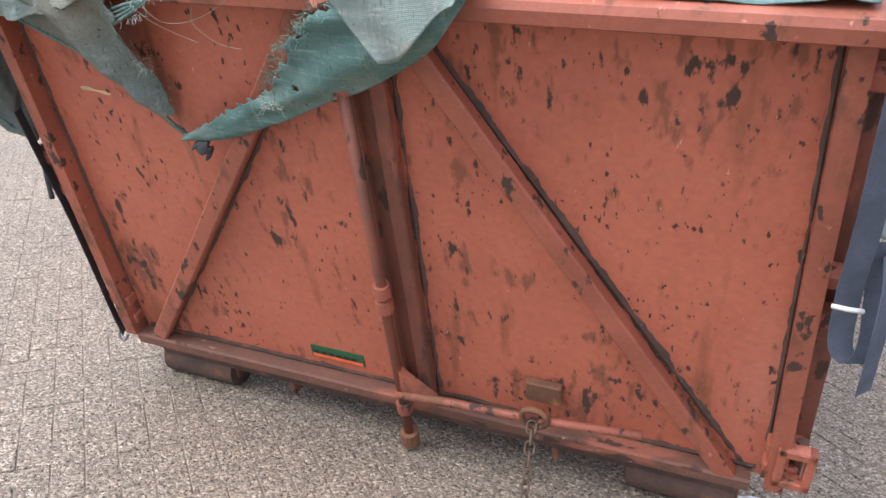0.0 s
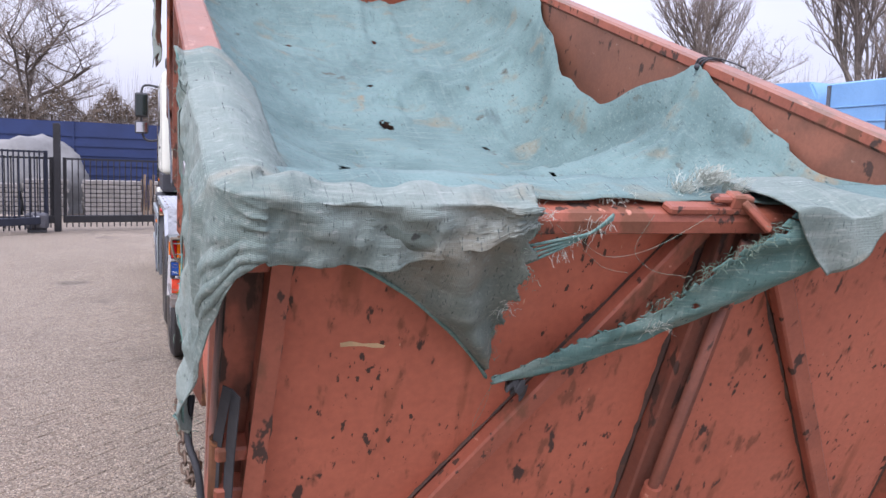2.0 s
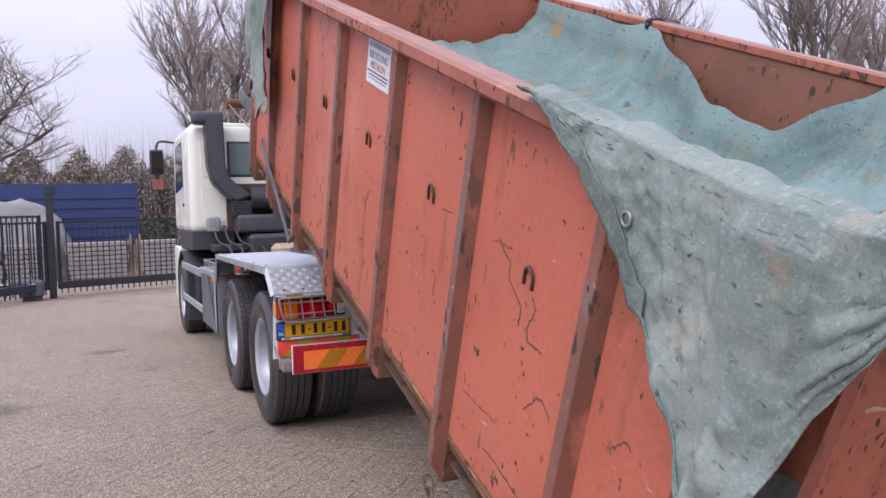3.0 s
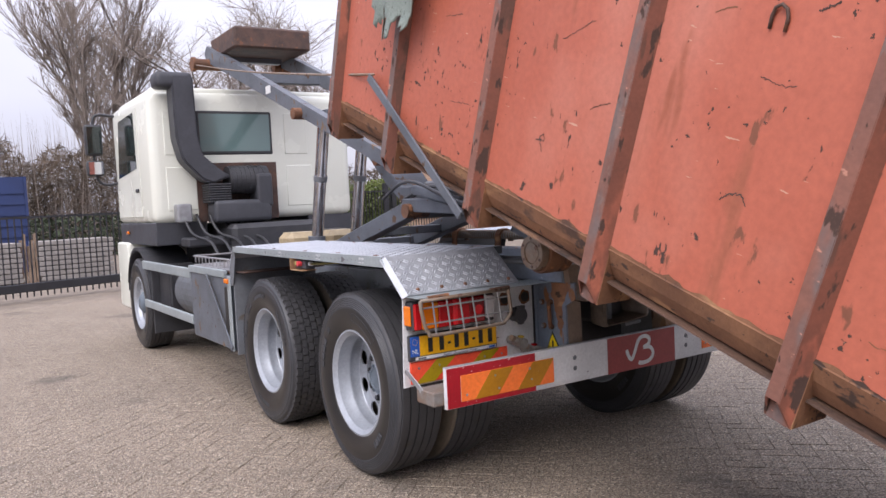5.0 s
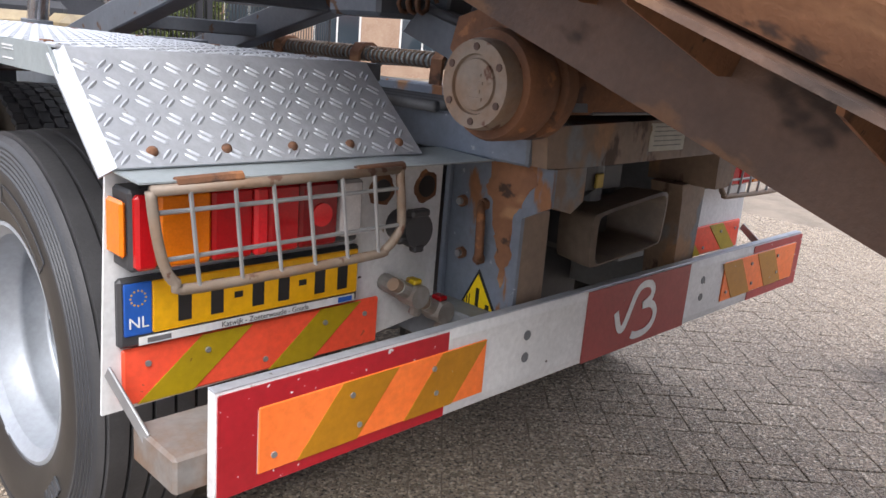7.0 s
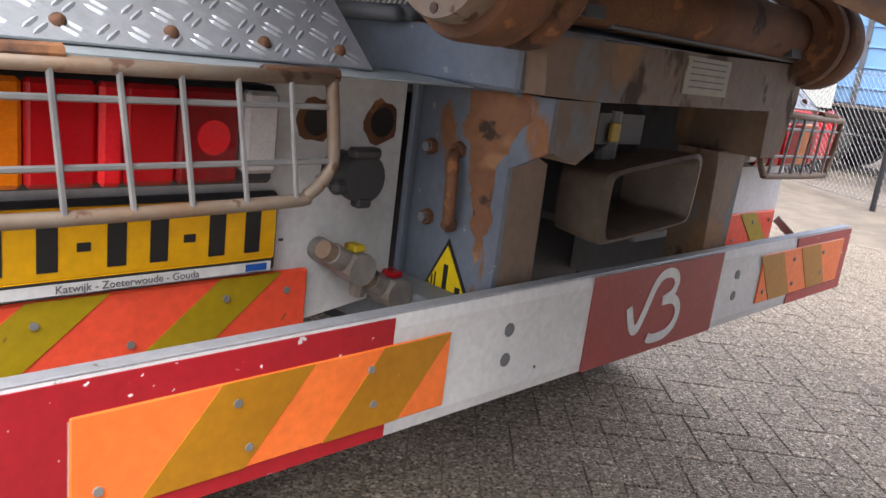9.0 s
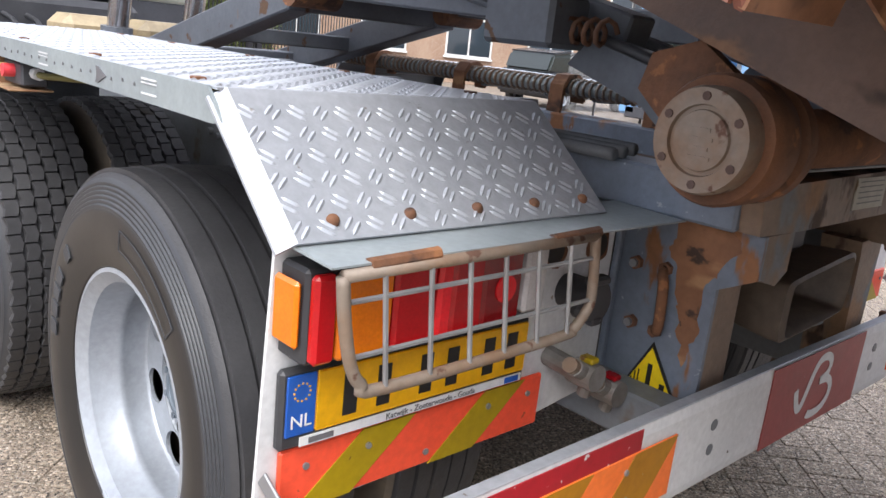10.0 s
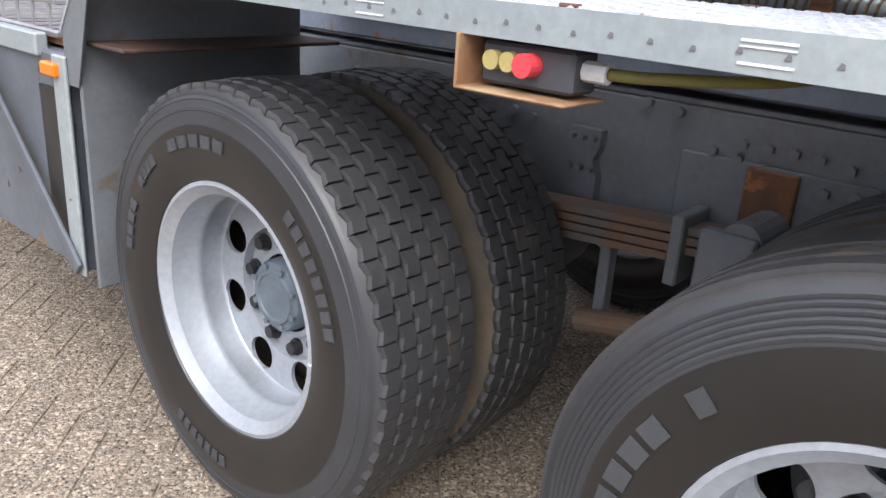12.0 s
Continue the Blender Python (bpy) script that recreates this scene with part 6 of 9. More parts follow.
part("cable", b, surf("yellow_green_cable", (0.20, 0.18, 0.05), None, 9, (0.5, 0.6), bump=0), bb_, smooth=True)

# ---- rear lamp panels ----
def lamp_panel(s):
    t = thing_part("lamp_panel", truck)
    t["label"] = "white rear lamp panel with wire guard"

    def bx(x0, x1, y0, y1, z0, z1, bev=0.003):
        xs = sorted((s * x0, s * x1))
        return box(bm_(), xs[0], xs[1], y0, y1, z0, z1, bev)
    b = bm_()
    inn = 0.455 if s < 0 else 0.70
    xs = sorted((s * 1.272, s * 0.445))
    prism(b, [(s * 1.262, 1.06), (s * inn, 1.06), (s * inn, 0.66), (s * 0.76, 0.62), (s * 1.28, 0.61)], 0.235, 0.242, "y")
    part("plate", b, white_paint, t)
    b = bm_()
    prism(b, [(0.245, 1.066), (0.085, 1.060), (0.085, 1.063), (0.245, 1.070)], xs[0], s * 0.44 if s > 0 else xs[1], "x")
    part("rain_strip", b, alu_paint, t)
    # lamp cluster
    lm = part("rear_lamp", bx(1.254, 0.765, 0.165, 0.234, 0.893, 1.035, 0.006), black_plastic, t)
    y0, y1 = 0.146, 0.166
    for x0, x1, m_, dp in ((1.250, 1.212, lens_red, 0.0), (1.210, 1.113, lens_amber, 0.0), (1.111, 1.029, lens_red, 0.0), (1.027, 0.997, lens_bright, 0.003), (0.995, 0.926, lens_red, 0.0), (0.924, 0.832, lens_dark, -0.002), (0.828, 0.774, lens_clear, 0.004)):
        part("lens", bx(x0, x1, y0 - dp, y1, 0.899 if m_ is not lens_clear else 0.912, 1.029, 0.006), m_, lm)
    part("reflex_spot", rod(bm_(), (s * 0.874, y0 + 0.004, 0.963), (s * 0.874, y0 - 0.001, 0.963), 0.024, 18), lens_bright, lm)
    part("side_lens", bx(1.266, 1.2545, 0.172, 0.232, 0.918, 1.016, 0.005), lens_amber, lm)
    # hinged wire guard
    g = thing_part("wire_guard", t)
    yy = 0.085
    P = [(s * x, yy, z) for x, z in ((1.254, 1.049), (1.246, 0.985), (1.232, 0.925), (1.212, 0.893), (1.17, 0.878), (0.80, 0.884), (0.757, 0.893), (0.729, 0.918), (0.718, 0.95), (0.732, 1.057))]
    b = bm_()
    pipe(b, smooth_path(P, 4), 0.0095, 8)
    part("guard_frame", b, worn_pipe, g, smooth=True)
    b = bm_()
    pipe(b, [P[0], (s * 1.0, yy, 1.052), P[-1]], 0.0095, 8)
    part("guard_frame", b, worn_pipe, g, smooth=True)
    for za, zb in ((1.013, 1.018), (0.934, 0.941)):
        part("guard_bar", rod(bm_(), (s * 1.240, yy, za), (s * 0.722, yy, zb), 0.0042, 6), galv, g)
    for xa, xb in ((1.189, 1.172), (1.107, 1.09), (1.032, 1.01), (0.957, 0.934), (0.881, 0.856), (0.801, 0.778)):
        part("guard_bar", rod(bm_(), (s * xa, yy - 0.004, 1.05), (s * xb, yy - 0.004, 0.882), 0.0042, 6), galv, g)
    for x in (1.15, 0.78):
        part("guard_hinge", rod(bm_(), (s * (x + 0.06), 0.090, 1.058), (s * (x - 0.06), 0.090, 1.062), 0.011, 8), rust, g)
        part("guard_stay", beam(bm_(), (s * x, 0.090, 1.058), (s * x, 0.23, 1.055), 0.03, 0.006), rust, g)
    # striped marker board
    sp = part("marker_board", bx(1.245, 0.645, 0.222, 0.233, 0.622, 0.732, 0.004), orange_film2, t, "orange and yellow striped marker board")
    for x in (1.145, 0.865):
        b = bm_()
        prism(b, [(s * (x + 0.075), 0.6225), (s * (x - 0.035), 0.6225), (s * (x - 0.165), 0.7315), (s * (x - 0.055), 0.7315)], 0.2196, 0.2215, "y")
        part("stripe", b, yellow_film, sp)
    for x in (1.20, 1.08, 0.95, 0.80, 0.69):
        part("rivet", rod(bm_(), (s * x, 0.219, 0.70 - 0.05 * ((x * 10) % 2 > 1)), (s * x, 0.2155, 0.70 - 0.05 * ((x * 10) % 2 > 1)), 0.006, 8), galv, sp)
    return t


lp = lamp_panel(-1)
# number plate with plain bars, only on the near panel
pf = part("number_plate", box(bm_(), -1.255, -0.718, 0.212, 0.232, 0.738, 0.868, 0.006), black_plastic, lp, "yellow number plate in a black holder")
part("plate_face", box(bm_(), -1.195, -0.726, 0.2085, 0.2115, 0.762, 0.860, 0.003), plate_yellow, pf)
part("blue_band", box(bm_(), -1.247, -1.1955, 0.2085, 0.2115, 0.762, 0.860, 0.002), blue_film, pf)
for x0, x1 in ((-1.146, -1.120), (-1.080, -1.054), (-1.030, -1.012), (-0.990, -0.964), (-0.930, -0.904), (-0.880, -0.862), (-0.840, -0.814), (-0.780, -0.754)):
    dash = x1 - x0 < 0.022
    part("plate_bar", box(bm_(), x0, x1, 0.2068, 0.2084, 0.80 if dash else 0.775, 0.812 if dash else 0.845, 0), black_paint, pf)
part("dealer_strip", box(bm_(), -1.22, -0.73, 0.2085, 0.2112, 0.742, 0.757, 0), paper_white, pf)
part("print_bar", box(bm_(), -1.205, -1.16, 0.2072, 0.2084, 0.745, 0.754, 0), ink_grey, pf)
lettering("lettering", "Katwijk - Zoeterwoude - Gouda", 0.0155, Matrix.Translation((-0.955, 0.2078, 0.7445)) @ Matrix.Rotation(math.pi / 2, 4, "X"), ink_grey, pf)
part("print_bar", box(bm_(), -0.775, -0.738, 0.2072, 0.2084, 0.744, 0.755, 0), blue_film, pf)
for k in range(12):
    a = 2 * math.pi * k / 12
    part("ring_dot", rod(bm_(), (-1.221 + 0.014 * math.cos(a), 0.2084, 0.832 + 0.014 * math.sin(a)), (-1.221 + 0.014 * math.cos(a), 0.2074, 0.832 + 0.014 * math.sin(a)), 0.0018, 6), plate_yellow, pf)
lettering("lettering", "NL", 0.030, Matrix.Translation((-1.221, 0.2078, 0.776)) @ Matrix.Rotation(math.pi / 2, 4, "X"), paper_white, pf)
lamp_panel(1)

# holes, socket and air couplings on the near panel
def rough_hole(x, z, r, parent):
    b = bm_()
    n = 18
    ring0 = [b.verts.new((x + (r * (1.25 + 0.35 * random.random())) * math.cos(2 * math.pi * k / n), 0.2345, z + (r * (1.25 + 0.35 * random.random())) * math.sin(2 * math.pi * k / n))) for k in range(n)]
    ring1 = [b.verts.new((x + r * math.cos(2 * math.pi * k / n), 0.2325, z + r * math.sin(2 * math.pi * k / n))) for k in range(n)]
    ring2 = [b.verts.new((x + r * 0.9 * math.cos(2 * math.pi * k / n), 0.2335, z + r * 0.9 * math.sin(2 * math.pi * k / n))) for k in range(n)]
    for k in range(n):
        b.faces.new((ring0[k], ring0[(k + 1) % n], ring1[(k + 1) % n], ring1[k]))
        b.faces.new((ring1[k], ring1[(k + 1) % n], ring2[(k + 1) % n], ring2[k]))
    hr = part("rusted_rim", b, rust, parent)
    b = bm_()
    rod(b, (x, 0.2340, z), (x, 0.2316, z), r * 0.97, 18)
    part("hole", b, black_paint, hr)


rough_hole(-0.645, 0.980, 0.026, lp)
rough_hole(-0.507, 0.980, 0.027, lp)
b = bm_()
rod(b, (-0.592, 0.236, 0.897), (-0.592, 0.165, 0.897), 0.036, 20)
rod(b, (-0.600, 0.175, 0.898), (-0.600, 0.150, 0.900), 0.041, 20)
box(b, -0.628, -0.572, 0.145, 0.172, 0.930, 0.948, 0.005)
box(b, -0.615, -0.585, 0.145, 0.168, 0.850, 0.868, 0.004)
box(b, -0.660, -0.625, 0.150, 0.175, 0.872, 0.897, 0.008)
soften(part("trailer_socket", b, black_plastic, lp, "black trailer socket with a flap lid"))
def air_coupling(x, z, clip):
    t = thing_part("air_coupling", lp)
    m_ = surf("dirty_cast_metal", (0.30, 0.29, 0.275), (0.20, 0.18, 0.165), 30, (0.45, 0.65), metal=0.4, bump=0.3)
    part("valve_body", rod(bm_(), (x, 0.235, z), (x, 0.14, z - 0.008), 0.021, 12), m_, t)
    part("nozzle", rod(bm_(), (x - 0.045, 0.135, z + 0.022), (x + 0.03, 0.145, z - 0.018), 0.018, 12), m_, t)
    part("cap", rod(bm_(), (x - 0.066, 0.13, z + 0.032), (x - 0.045, 0.135, z + 0.022), 0.015, 12), worn_pipe, t)
    part("flange", rod(bm_(), (x + 0.005, 0.112, z - 0.006), (x + 0.005, 0.165, z - 0.006), 0.027, 14), m_, t)
    part("elbow", rod(bm_(), (x + 0.03, 0.145, z - 0.018), (x + 0.035, 0.16, z - 0.062), 0.015, 10), m_, t)
    part("dust_cap_clip", box(bm_(), x - 0.012, x + 0.012, 0.118, 0.150, z + 0.022, z + 0.034, 0.003), clip, t)
air_coupling(-0.622, 0.762, yellow_film)
air_coupling(-0.535, 0.708, lens_dark)

# ---- underrun bumper ----
bu = thing_part("bumper", truck)
bu["label"] = "worn aluminium underrun bumper with red and striped films"
b = bm_()
prism(b, [(-0.03, 0.54), (-0.034, 0.56), (-0.034, 0.715), (-0.03, 0.735), (-0.008, 0.735), (-0.008, 0.54)], -1.205, 1.215, "x")
part("profile", b, white_paint, bu, "scratched white aluminium profile")
part("top_strip", box(bm_(), -1.205, 1.215, -0.03, -0.006, 0.7355, 0.739, 0.001), alu, bu)
for x0, x1, z0, z1, m_ in ((-1.203, -1.128, 0.543, 0.733, red_film), (-1.128, -0.672, 0.688, 0.733, red_film), (-1.128, -0.672, 0.543, 0.567, red_film), (1.165, 1.213, 0.543, 0.733, red_film), (0.80, 1.165, 0.708, 0.733, red_film), (0.80, 1.165, 0.543, 0.572, red_film), (-0.170, 0.358, 0.5405, 0.7345, logo_red)):
    part("film", box(bm_(), x0, x1, -0.0362, -0.0342, z0, z1, 0), m_, bu)
def reflector(x0, x1, z0, z1, lean):
    rf = part("reflector", box(bm_(), x0, x1, -0.0385, -0.0342, z0, z1, 0.002), orange_film, bu, "orange and ochre striped reflector")
    w = (x1 - x0) / 4
    for k in (0.55, 2.35):
        xa = x0 + k * w
        b = bm_()
        prism(b, [(max(x0, xa), z0 + 0.001), (xa + w * 0.95, z0 + 0.001), (min(x1, xa + w * 0.95 + lean), z1 - 0.001), (xa + lean, z1 - 0.001)], -0.0398, -0.0386, "y")
        part("stripe", b, ochre_film, rf)
    for x, z in ((x0 + 0.03, z0 + 0.03), (x0 + 0.2, z1 - 0.03), (x0 + 0.22, z0 + 0.03), (x1 - 0.16, z1 - 0.03), (x1 - 0.15, z0 + 0.04)):
        part("rivet", rod(bm_(), (x, -0.038, z), (x, -0.042, z), 0.006, 8), galv, rf)
reflector(-1.126, -0.552, 0.566, 0.692, 0.10)
reflector(0.59, 1.163, 0.574, 0.706, -0.10)
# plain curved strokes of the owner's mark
for lift_, pts in zip((0.0, 0.0006), ([(-0.03, 0.655), (-0.01, 0.61), (0.01, 0.60), (0.03, 0.63), (0.06, 0.69), (0.09, 0.712), (0.13, 0.71), (0.15, 0.69), (0.14, 0.665), (0.10, 0.652)],
            [(0.10, 0.652), (0.15, 0.648), (0.175, 0.62), (0.165, 0.588), (0.13, 0.57), (0.08, 0.568), (0.06, 0.575)])):
    sp_ = smooth_path([(x, 0, z) for x, z in pts], 5)
    b = bm_()
    L_, R_ = [], []
    for i, p in enumerate(sp_):
        d = (sp_[min(i + 1, len(sp_) - 1)] - sp_[max(i - 1, 0)]).normalized()
        nn = Vector((-d.z, 0, d.x)) * 0.011
        L_.append(b.verts.new((p.x + nn.x, -0.0372 - lift_, p.z + nn.z)))
        R_.append(b.verts.new((p.x - nn.x, -0.0372 - lift_, p.z - nn.z)))
    for i in range(len(sp_) - 1):
        b.faces.new((L_[i], L_[i + 1], R_[i + 1], R_[i]))
    part("mark_stroke", b, white_paint, bu)
for x in (-0.405, 0.455):
    for z in (0.614, 0.669):
        part("bolt_hole", rod(bm_(), (x, -0.034, z), (x, -0.0352, z), 0.0125, 12), dark_steel, bu)
for s in (-1, 1):
    b = bm_()
    xs = sorted((s * 1.262, s * 1.05))
    box(b, xs[0], xs[1], -0.004, 0.15, 0.555, 0.625, 0.006)
    part("bumper_arm", b, surf("grey_rusty_bracket", (0.20, 0.19, 0.18), (0.16, 0.09, 0.05), 9, (0.5, 0.7), bump=0.2), bu)
    b = bm_()
    beam(b, (s * 1.272, 0.225, 0.70), (s * 1.258, 0.10, 0.615), 0.006, 0.028, 0.002)
    part("side_strap", b, galv, bu)
    part("mount", box(bm_(), min(s * 0.5, s * 0.42), max(s * 0.5, s * 0.42), 0.014, 0.5, 0.6, 0.7, 0.006), dark_steel, bu)

# ---- rear cross frame with tow coupling ----
rf_ = thing_part("rear_frame", truck)
rf_["label"] = "grey-blue rear cross frame, paint worn to rust"
# side web facing outwards, its bracket reaching back to the cross beam
b = bm_()
prism(b, [(0.25, 0.56), (0.25, 1.062), (-0.062, 1.062), (-0.062, 0.977), (0.014, 0.938), (0.014, 0.56)], -0.412, -0.400, "x")
sp_ = part("side_plate", b, plate_blue, rf_, "blue-grey plate streaked with rust")
# rust spreading over the plate from the rail above and running down, ragged at its rim
RUN = smooth_path([(p[0], p[1], 0) for p in ((0.120, 1.055), (0.06, 1.058), (0.0, 1.055), (-0.02, 1.03), (0.004, 0.995), (0.02, 0.96), (0.036, 0.945), (0.040, 0.90), (0.034, 0.85), (0.046, 0.80), (0.056, 0.76), (0.066, 0.80), (0.082, 0.83), (0.088, 0.88), (0.10, 0.92), (0.108, 0.965), (0.128, 0.99), (0.116, 1.02))], 5)
b = bm_()
prism(b, [(p.x + 0.010 * noise.noise(Vector((k * 0.33, 2.0, 0))) + 0.006 * noise.noise(Vector((k * 0.9, 5.0, 0))), p.y + 0.008 * noise.noise(Vector((k * 0.4, 9.0, 0)))) for k, p in enumerate(RUN)], -0.4128, -0.4121, "x")
part("rust_run", b, sheet_rust, sp_)
part("fold_edge", box(bm_(), -0.430, -0.412, 0.236, 0.25, 0.56, 1.062, 0.003), plate_blue, sp_)
b = bm_()
pipe(b, smooth_path([(-0.414, 0.128, 0.948), (-0.436, 0.120, 0.940), (-0.446, 0.108, 0.920), (-0.446, 0.104, 0.85), (-0.438, 0.110, 0.826), (-0.414, 0.124, 0.818)], 4), 0.011, 8)
part("grab_handle", b, rust, rf_, smooth=True)
for y, z in ((0.196, 0.945), (0.186, 0.817), (0.126, 0.950), (0.126, 0.816)):
    st2 = part("stud", rod(bm_(), (-0.412, y, z), (-0.432, y, z), 0.009, 8), galv if y > 0.15 else rust, rf_)
    part("nut", rod(bm_(), (-0.412, y, z), (-0.424, y, z), 0.015, 6), rust, st2)
# bracket and posts below the cross beam
b = bm_()
prism(b, [(-0.399, 1.062), (-0.286, 1.062), (-0.286, 0.982), (-0.330, 0.957), (-0.399, 0.978)], -0.060, 0.10, "y")
part("bracket", b, beam_rust, rf_)
b = bm_()
prism(b, [(-0.399, 0.972), (-0.335, 0.956), (-0.305, 0.944), (-0.298, 0.56), (-0.399, 0.56)], 0.016, 0.12, "y")
part("post", b, beam_rust, rf_)
b = bm_()
prism(b, [(0.325, 0.965), (0.47, 0.972), (0.455, 0.56), (0.36, 0.56), (0.335, 0.93)], 0.016, 0.12, "y")
part("post", b, beam_rust, rf_)
b = bm_()
prism(b, [(-0.453, 1.156), (0.507, 1.180), (0.506, 1.10), (0.475, 0.985), (0.445, 0.966), (0.372, 0.964), (0.366, 1.070), (-0.286, 1.0625), (-0.44, 1.066)], -0.062, 0.16, "y")
part("cross_beam", b, beam_rust, rf_)
part("top_flange", box(bm_(), -0.30, 0.52, -0.068, 0.18, 1.181, 1.188, 0.002), grey_steel, rf_)
part("type_label", box(bm_(), -0.035, 0.138, -0.0648, -0.0625, 1.090, 1.160, 0), label_grey, rf_, "weathered unreadable label")
for z in (1.103, 1.115, 1.127, 1.139, 1.150):
    part("print_bar", box(bm_(), -0.018, 0.120, -0.0656, -0.0649, z, z + 0.0025, 0), ink_grey, rf_)
# warning triangle on the plate: plain bars in the place of its drawing
b = bm_()
prism(b, [(0.125, 0.790), (0.188, 0.668), (0.056, 0.684)], -0.4145, -0.4125, "x")
wt = part("warning_triangle", b, black_paint, rf_, "yellow warning triangle")
b = bm_()
prism(b, [(0.1245, 0.777), (0.179, 0.674), (0.066, 0.688)], -0.4158, -0.4146, "x")
part("triangle_face", b, surf("warning_yellow", (0.82, 0.60, 0.01), None, 5, (0.4, 0.5), bump=0), wt)
for y, z0, z1, w in ((0.163, 0.684, 0.70, 0.003), (0.155, 0.684, 0.715, 0.003), (0.147, 0.684, 0.722, 0.003), (0.122, 0.69, 0.742, 0.011), (0.088, 0.692, 0.708, 0.012)):
    part("print_bar", box(bm_(), -0.4168, -0.4159, y - w / 2, y + w / 2, z0, z1, 0), black_paint, wt)
# added plate, not a known part: keeps overhead light out of the opening
part("deck_plate", box(bm_(), -0.338, 0.338, 0.17, 3.0, 1.066, 1.074, 0.002), rust_dark, rf_)
# tow jaw: a flared mouth on its housing
P = [(-0.188, 0.925), (-0.165, 0.938), (0.10, 0.966), (0.15, 0.970), (0.168, 0.955), (0.165, 0.90), (0.158, 0.835), (0.145, 0.818), (-0.15, 0.797), (-0.185, 0.800)]
for _ in range(2):
    P = [q for a_, c_ in zip(P, P[1:] + P[:1]) for q in ((a_[0] * 0.8 + c_[0] * 0.2, a_[1] * 0.8 + c_[1] * 0.2), (a_[0] * 0.2 + c_[0] * 0.8, a_[1] * 0.2 + c_[1] * 0.8))]
tj = thing_part("tow_jaw", rf_)
b = bm_()


def jaw_ring(sc, y):
    return [b.verts.new((-0.01 + (x + 0.01) * sc, y, 0.885 + (z - 0.885) * sc)) for x, z in P]


rings = [jaw_ring(0.93, 0.08), jaw_ring(1.0, 0.0), jaw_ring(1.0, -0.030), jaw_ring(0.90, -0.036), jaw_ring(0.84, -0.022), jaw_ring(0.70, 0.10), jaw_ring(0.42, 0.17)]
for a_, c_ in zip(rings, rings[1:]):
    for k in range(len(P)):
        b.faces.new((a_[k], a_[(k + 1) % len(P)], c_[(k + 1) % len(P)], c_[k]))
b.faces.new(rings[-1])
bmesh.ops.recalc_face_normals(b, faces=b.faces[:])
soften(part("jaw", b, surf("grey_brown_cast_iron", (0.135, 0.102, 0.076), (0.085, 0.066, 0.052), 14, (0.45, 0.65), bump=0.3), tj), 40)
part("jaw_bolt", rod(bm_(), (-0.06, 0.07, 0.79), (-0.06, 0.07, 1.04), 0.026, 12), dark_steel, tj)
part("jaw_housing", box(bm_(), -0.14, 0.06, 0.05, 0.5, 0.955, 1.055, 0.02), black_plastic, tj)
part("jaw_neck", box(bm_(), -0.12, 0.10, 0.10, 0.42, 0.80, 0.955, 0.02), black_plastic, tj)
part("jaw_lever", beam(bm_(), (0.02, 0.02, 0.785), (0.12, 0.0, 0.795), 0.02, 0.02), dark_steel, tj)
part("brass_tag", box(bm_(), -0.085, -0.055, 0.040, 0.0495, 0.98, 1.018, 0.002), surf("brass_tag", (0.45, 0.33, 0.08), None, 9, (0.5, 0.6), metal=0.4), tj)
part("side_plate", box(bm_(), 0.400, 0.412, 0.10, 0.44, 0.56, 1.062, 0.003), dark_steel, rf_)
# black here puts the opening's deep shade into the plate's colour
bp_ = part("back_plate", box(bm_(), -0.36, 0.44, 0.42, 0.45, 0.5, 1.06, 0.004), black_plastic, rf_)
for x, z in ((0.06, 1.035), (0.15, 1.03), (0.22, 1.03), (0.15, 0.99)):
    part("bolt_hole", rod(bm_(), (x, 0.419, z), (x, 0.414, z), 0.011, 10), rust_dark, bp_)

# ---- tilt rollers ----
def tilt_roller(s):
    t = thing_part("tilt_roller", truck)
    t["label"] = "rusty steel tilt roller with a bolted end cap"
    y, z = -0.034, 1.238
    b = bm_()
    lathe(b, [(-0.663, 0.0), (-0.663, 0.048), (-0.658, 0.050), (-0.658, 0.056), (-0.665, 0.058), (-0.665, 0.084), (-0.653, 0.088), (-0.618, 0.088)], 40, (0, y, z))
    soften(part("end_cap", b, worn_pipe, t, "worn bolted end cap"), 30)
    b = bm_()
    lathe(b, [(-0.623, 0.088), (-0.623, 0.105), (-0.613, 0.11), (-0.543, 0.11), (-0.533, 0.105), (-0.528, 0.095), (-0.513, 0.095), (-0.508, 0.11), (-0.478, 0.11), (-0.473, 0.09), (-0.438, 0.085), (-0.418, 0.0)], 40, (0, y, z))
    soften(part("roller_drum", b, rust, t), 30)
    for k in range(6):
        a = 2 * math.pi * (k + 0.5) / 6
        part("cap_bolt", rod(bm_(), (-0.667, y + 0.071 * math.cos(a), z + 0.071 * math.sin(a)), (-0.664, y + 0.071 * math.cos(a), z + 0.071 * math.sin(a)), 0.0075, 8), rust_dark, t)
    for k in range(4):
        part("cast_mark", box(bm_(), -0.6645, -0.662, y - 0.022 + 0.006 * (k % 2), y + 0.018, z - 0.03 + 0.015 * k, z - 0.024 + 0.015 * k, 0), worn_pipe, t)
    t.matrix_basis = Matrix.Diagonal((-s, 1, 1, 1))
    return t


tilt_roller(-1)
tilt_roller(1)
b = bm_()
rod(b, (-0.44, -0.034, 1.238), (0.44, -0.034, 1.238), 0.06, 20)
part("roller_shaft", b, rust, truck, smooth=True)
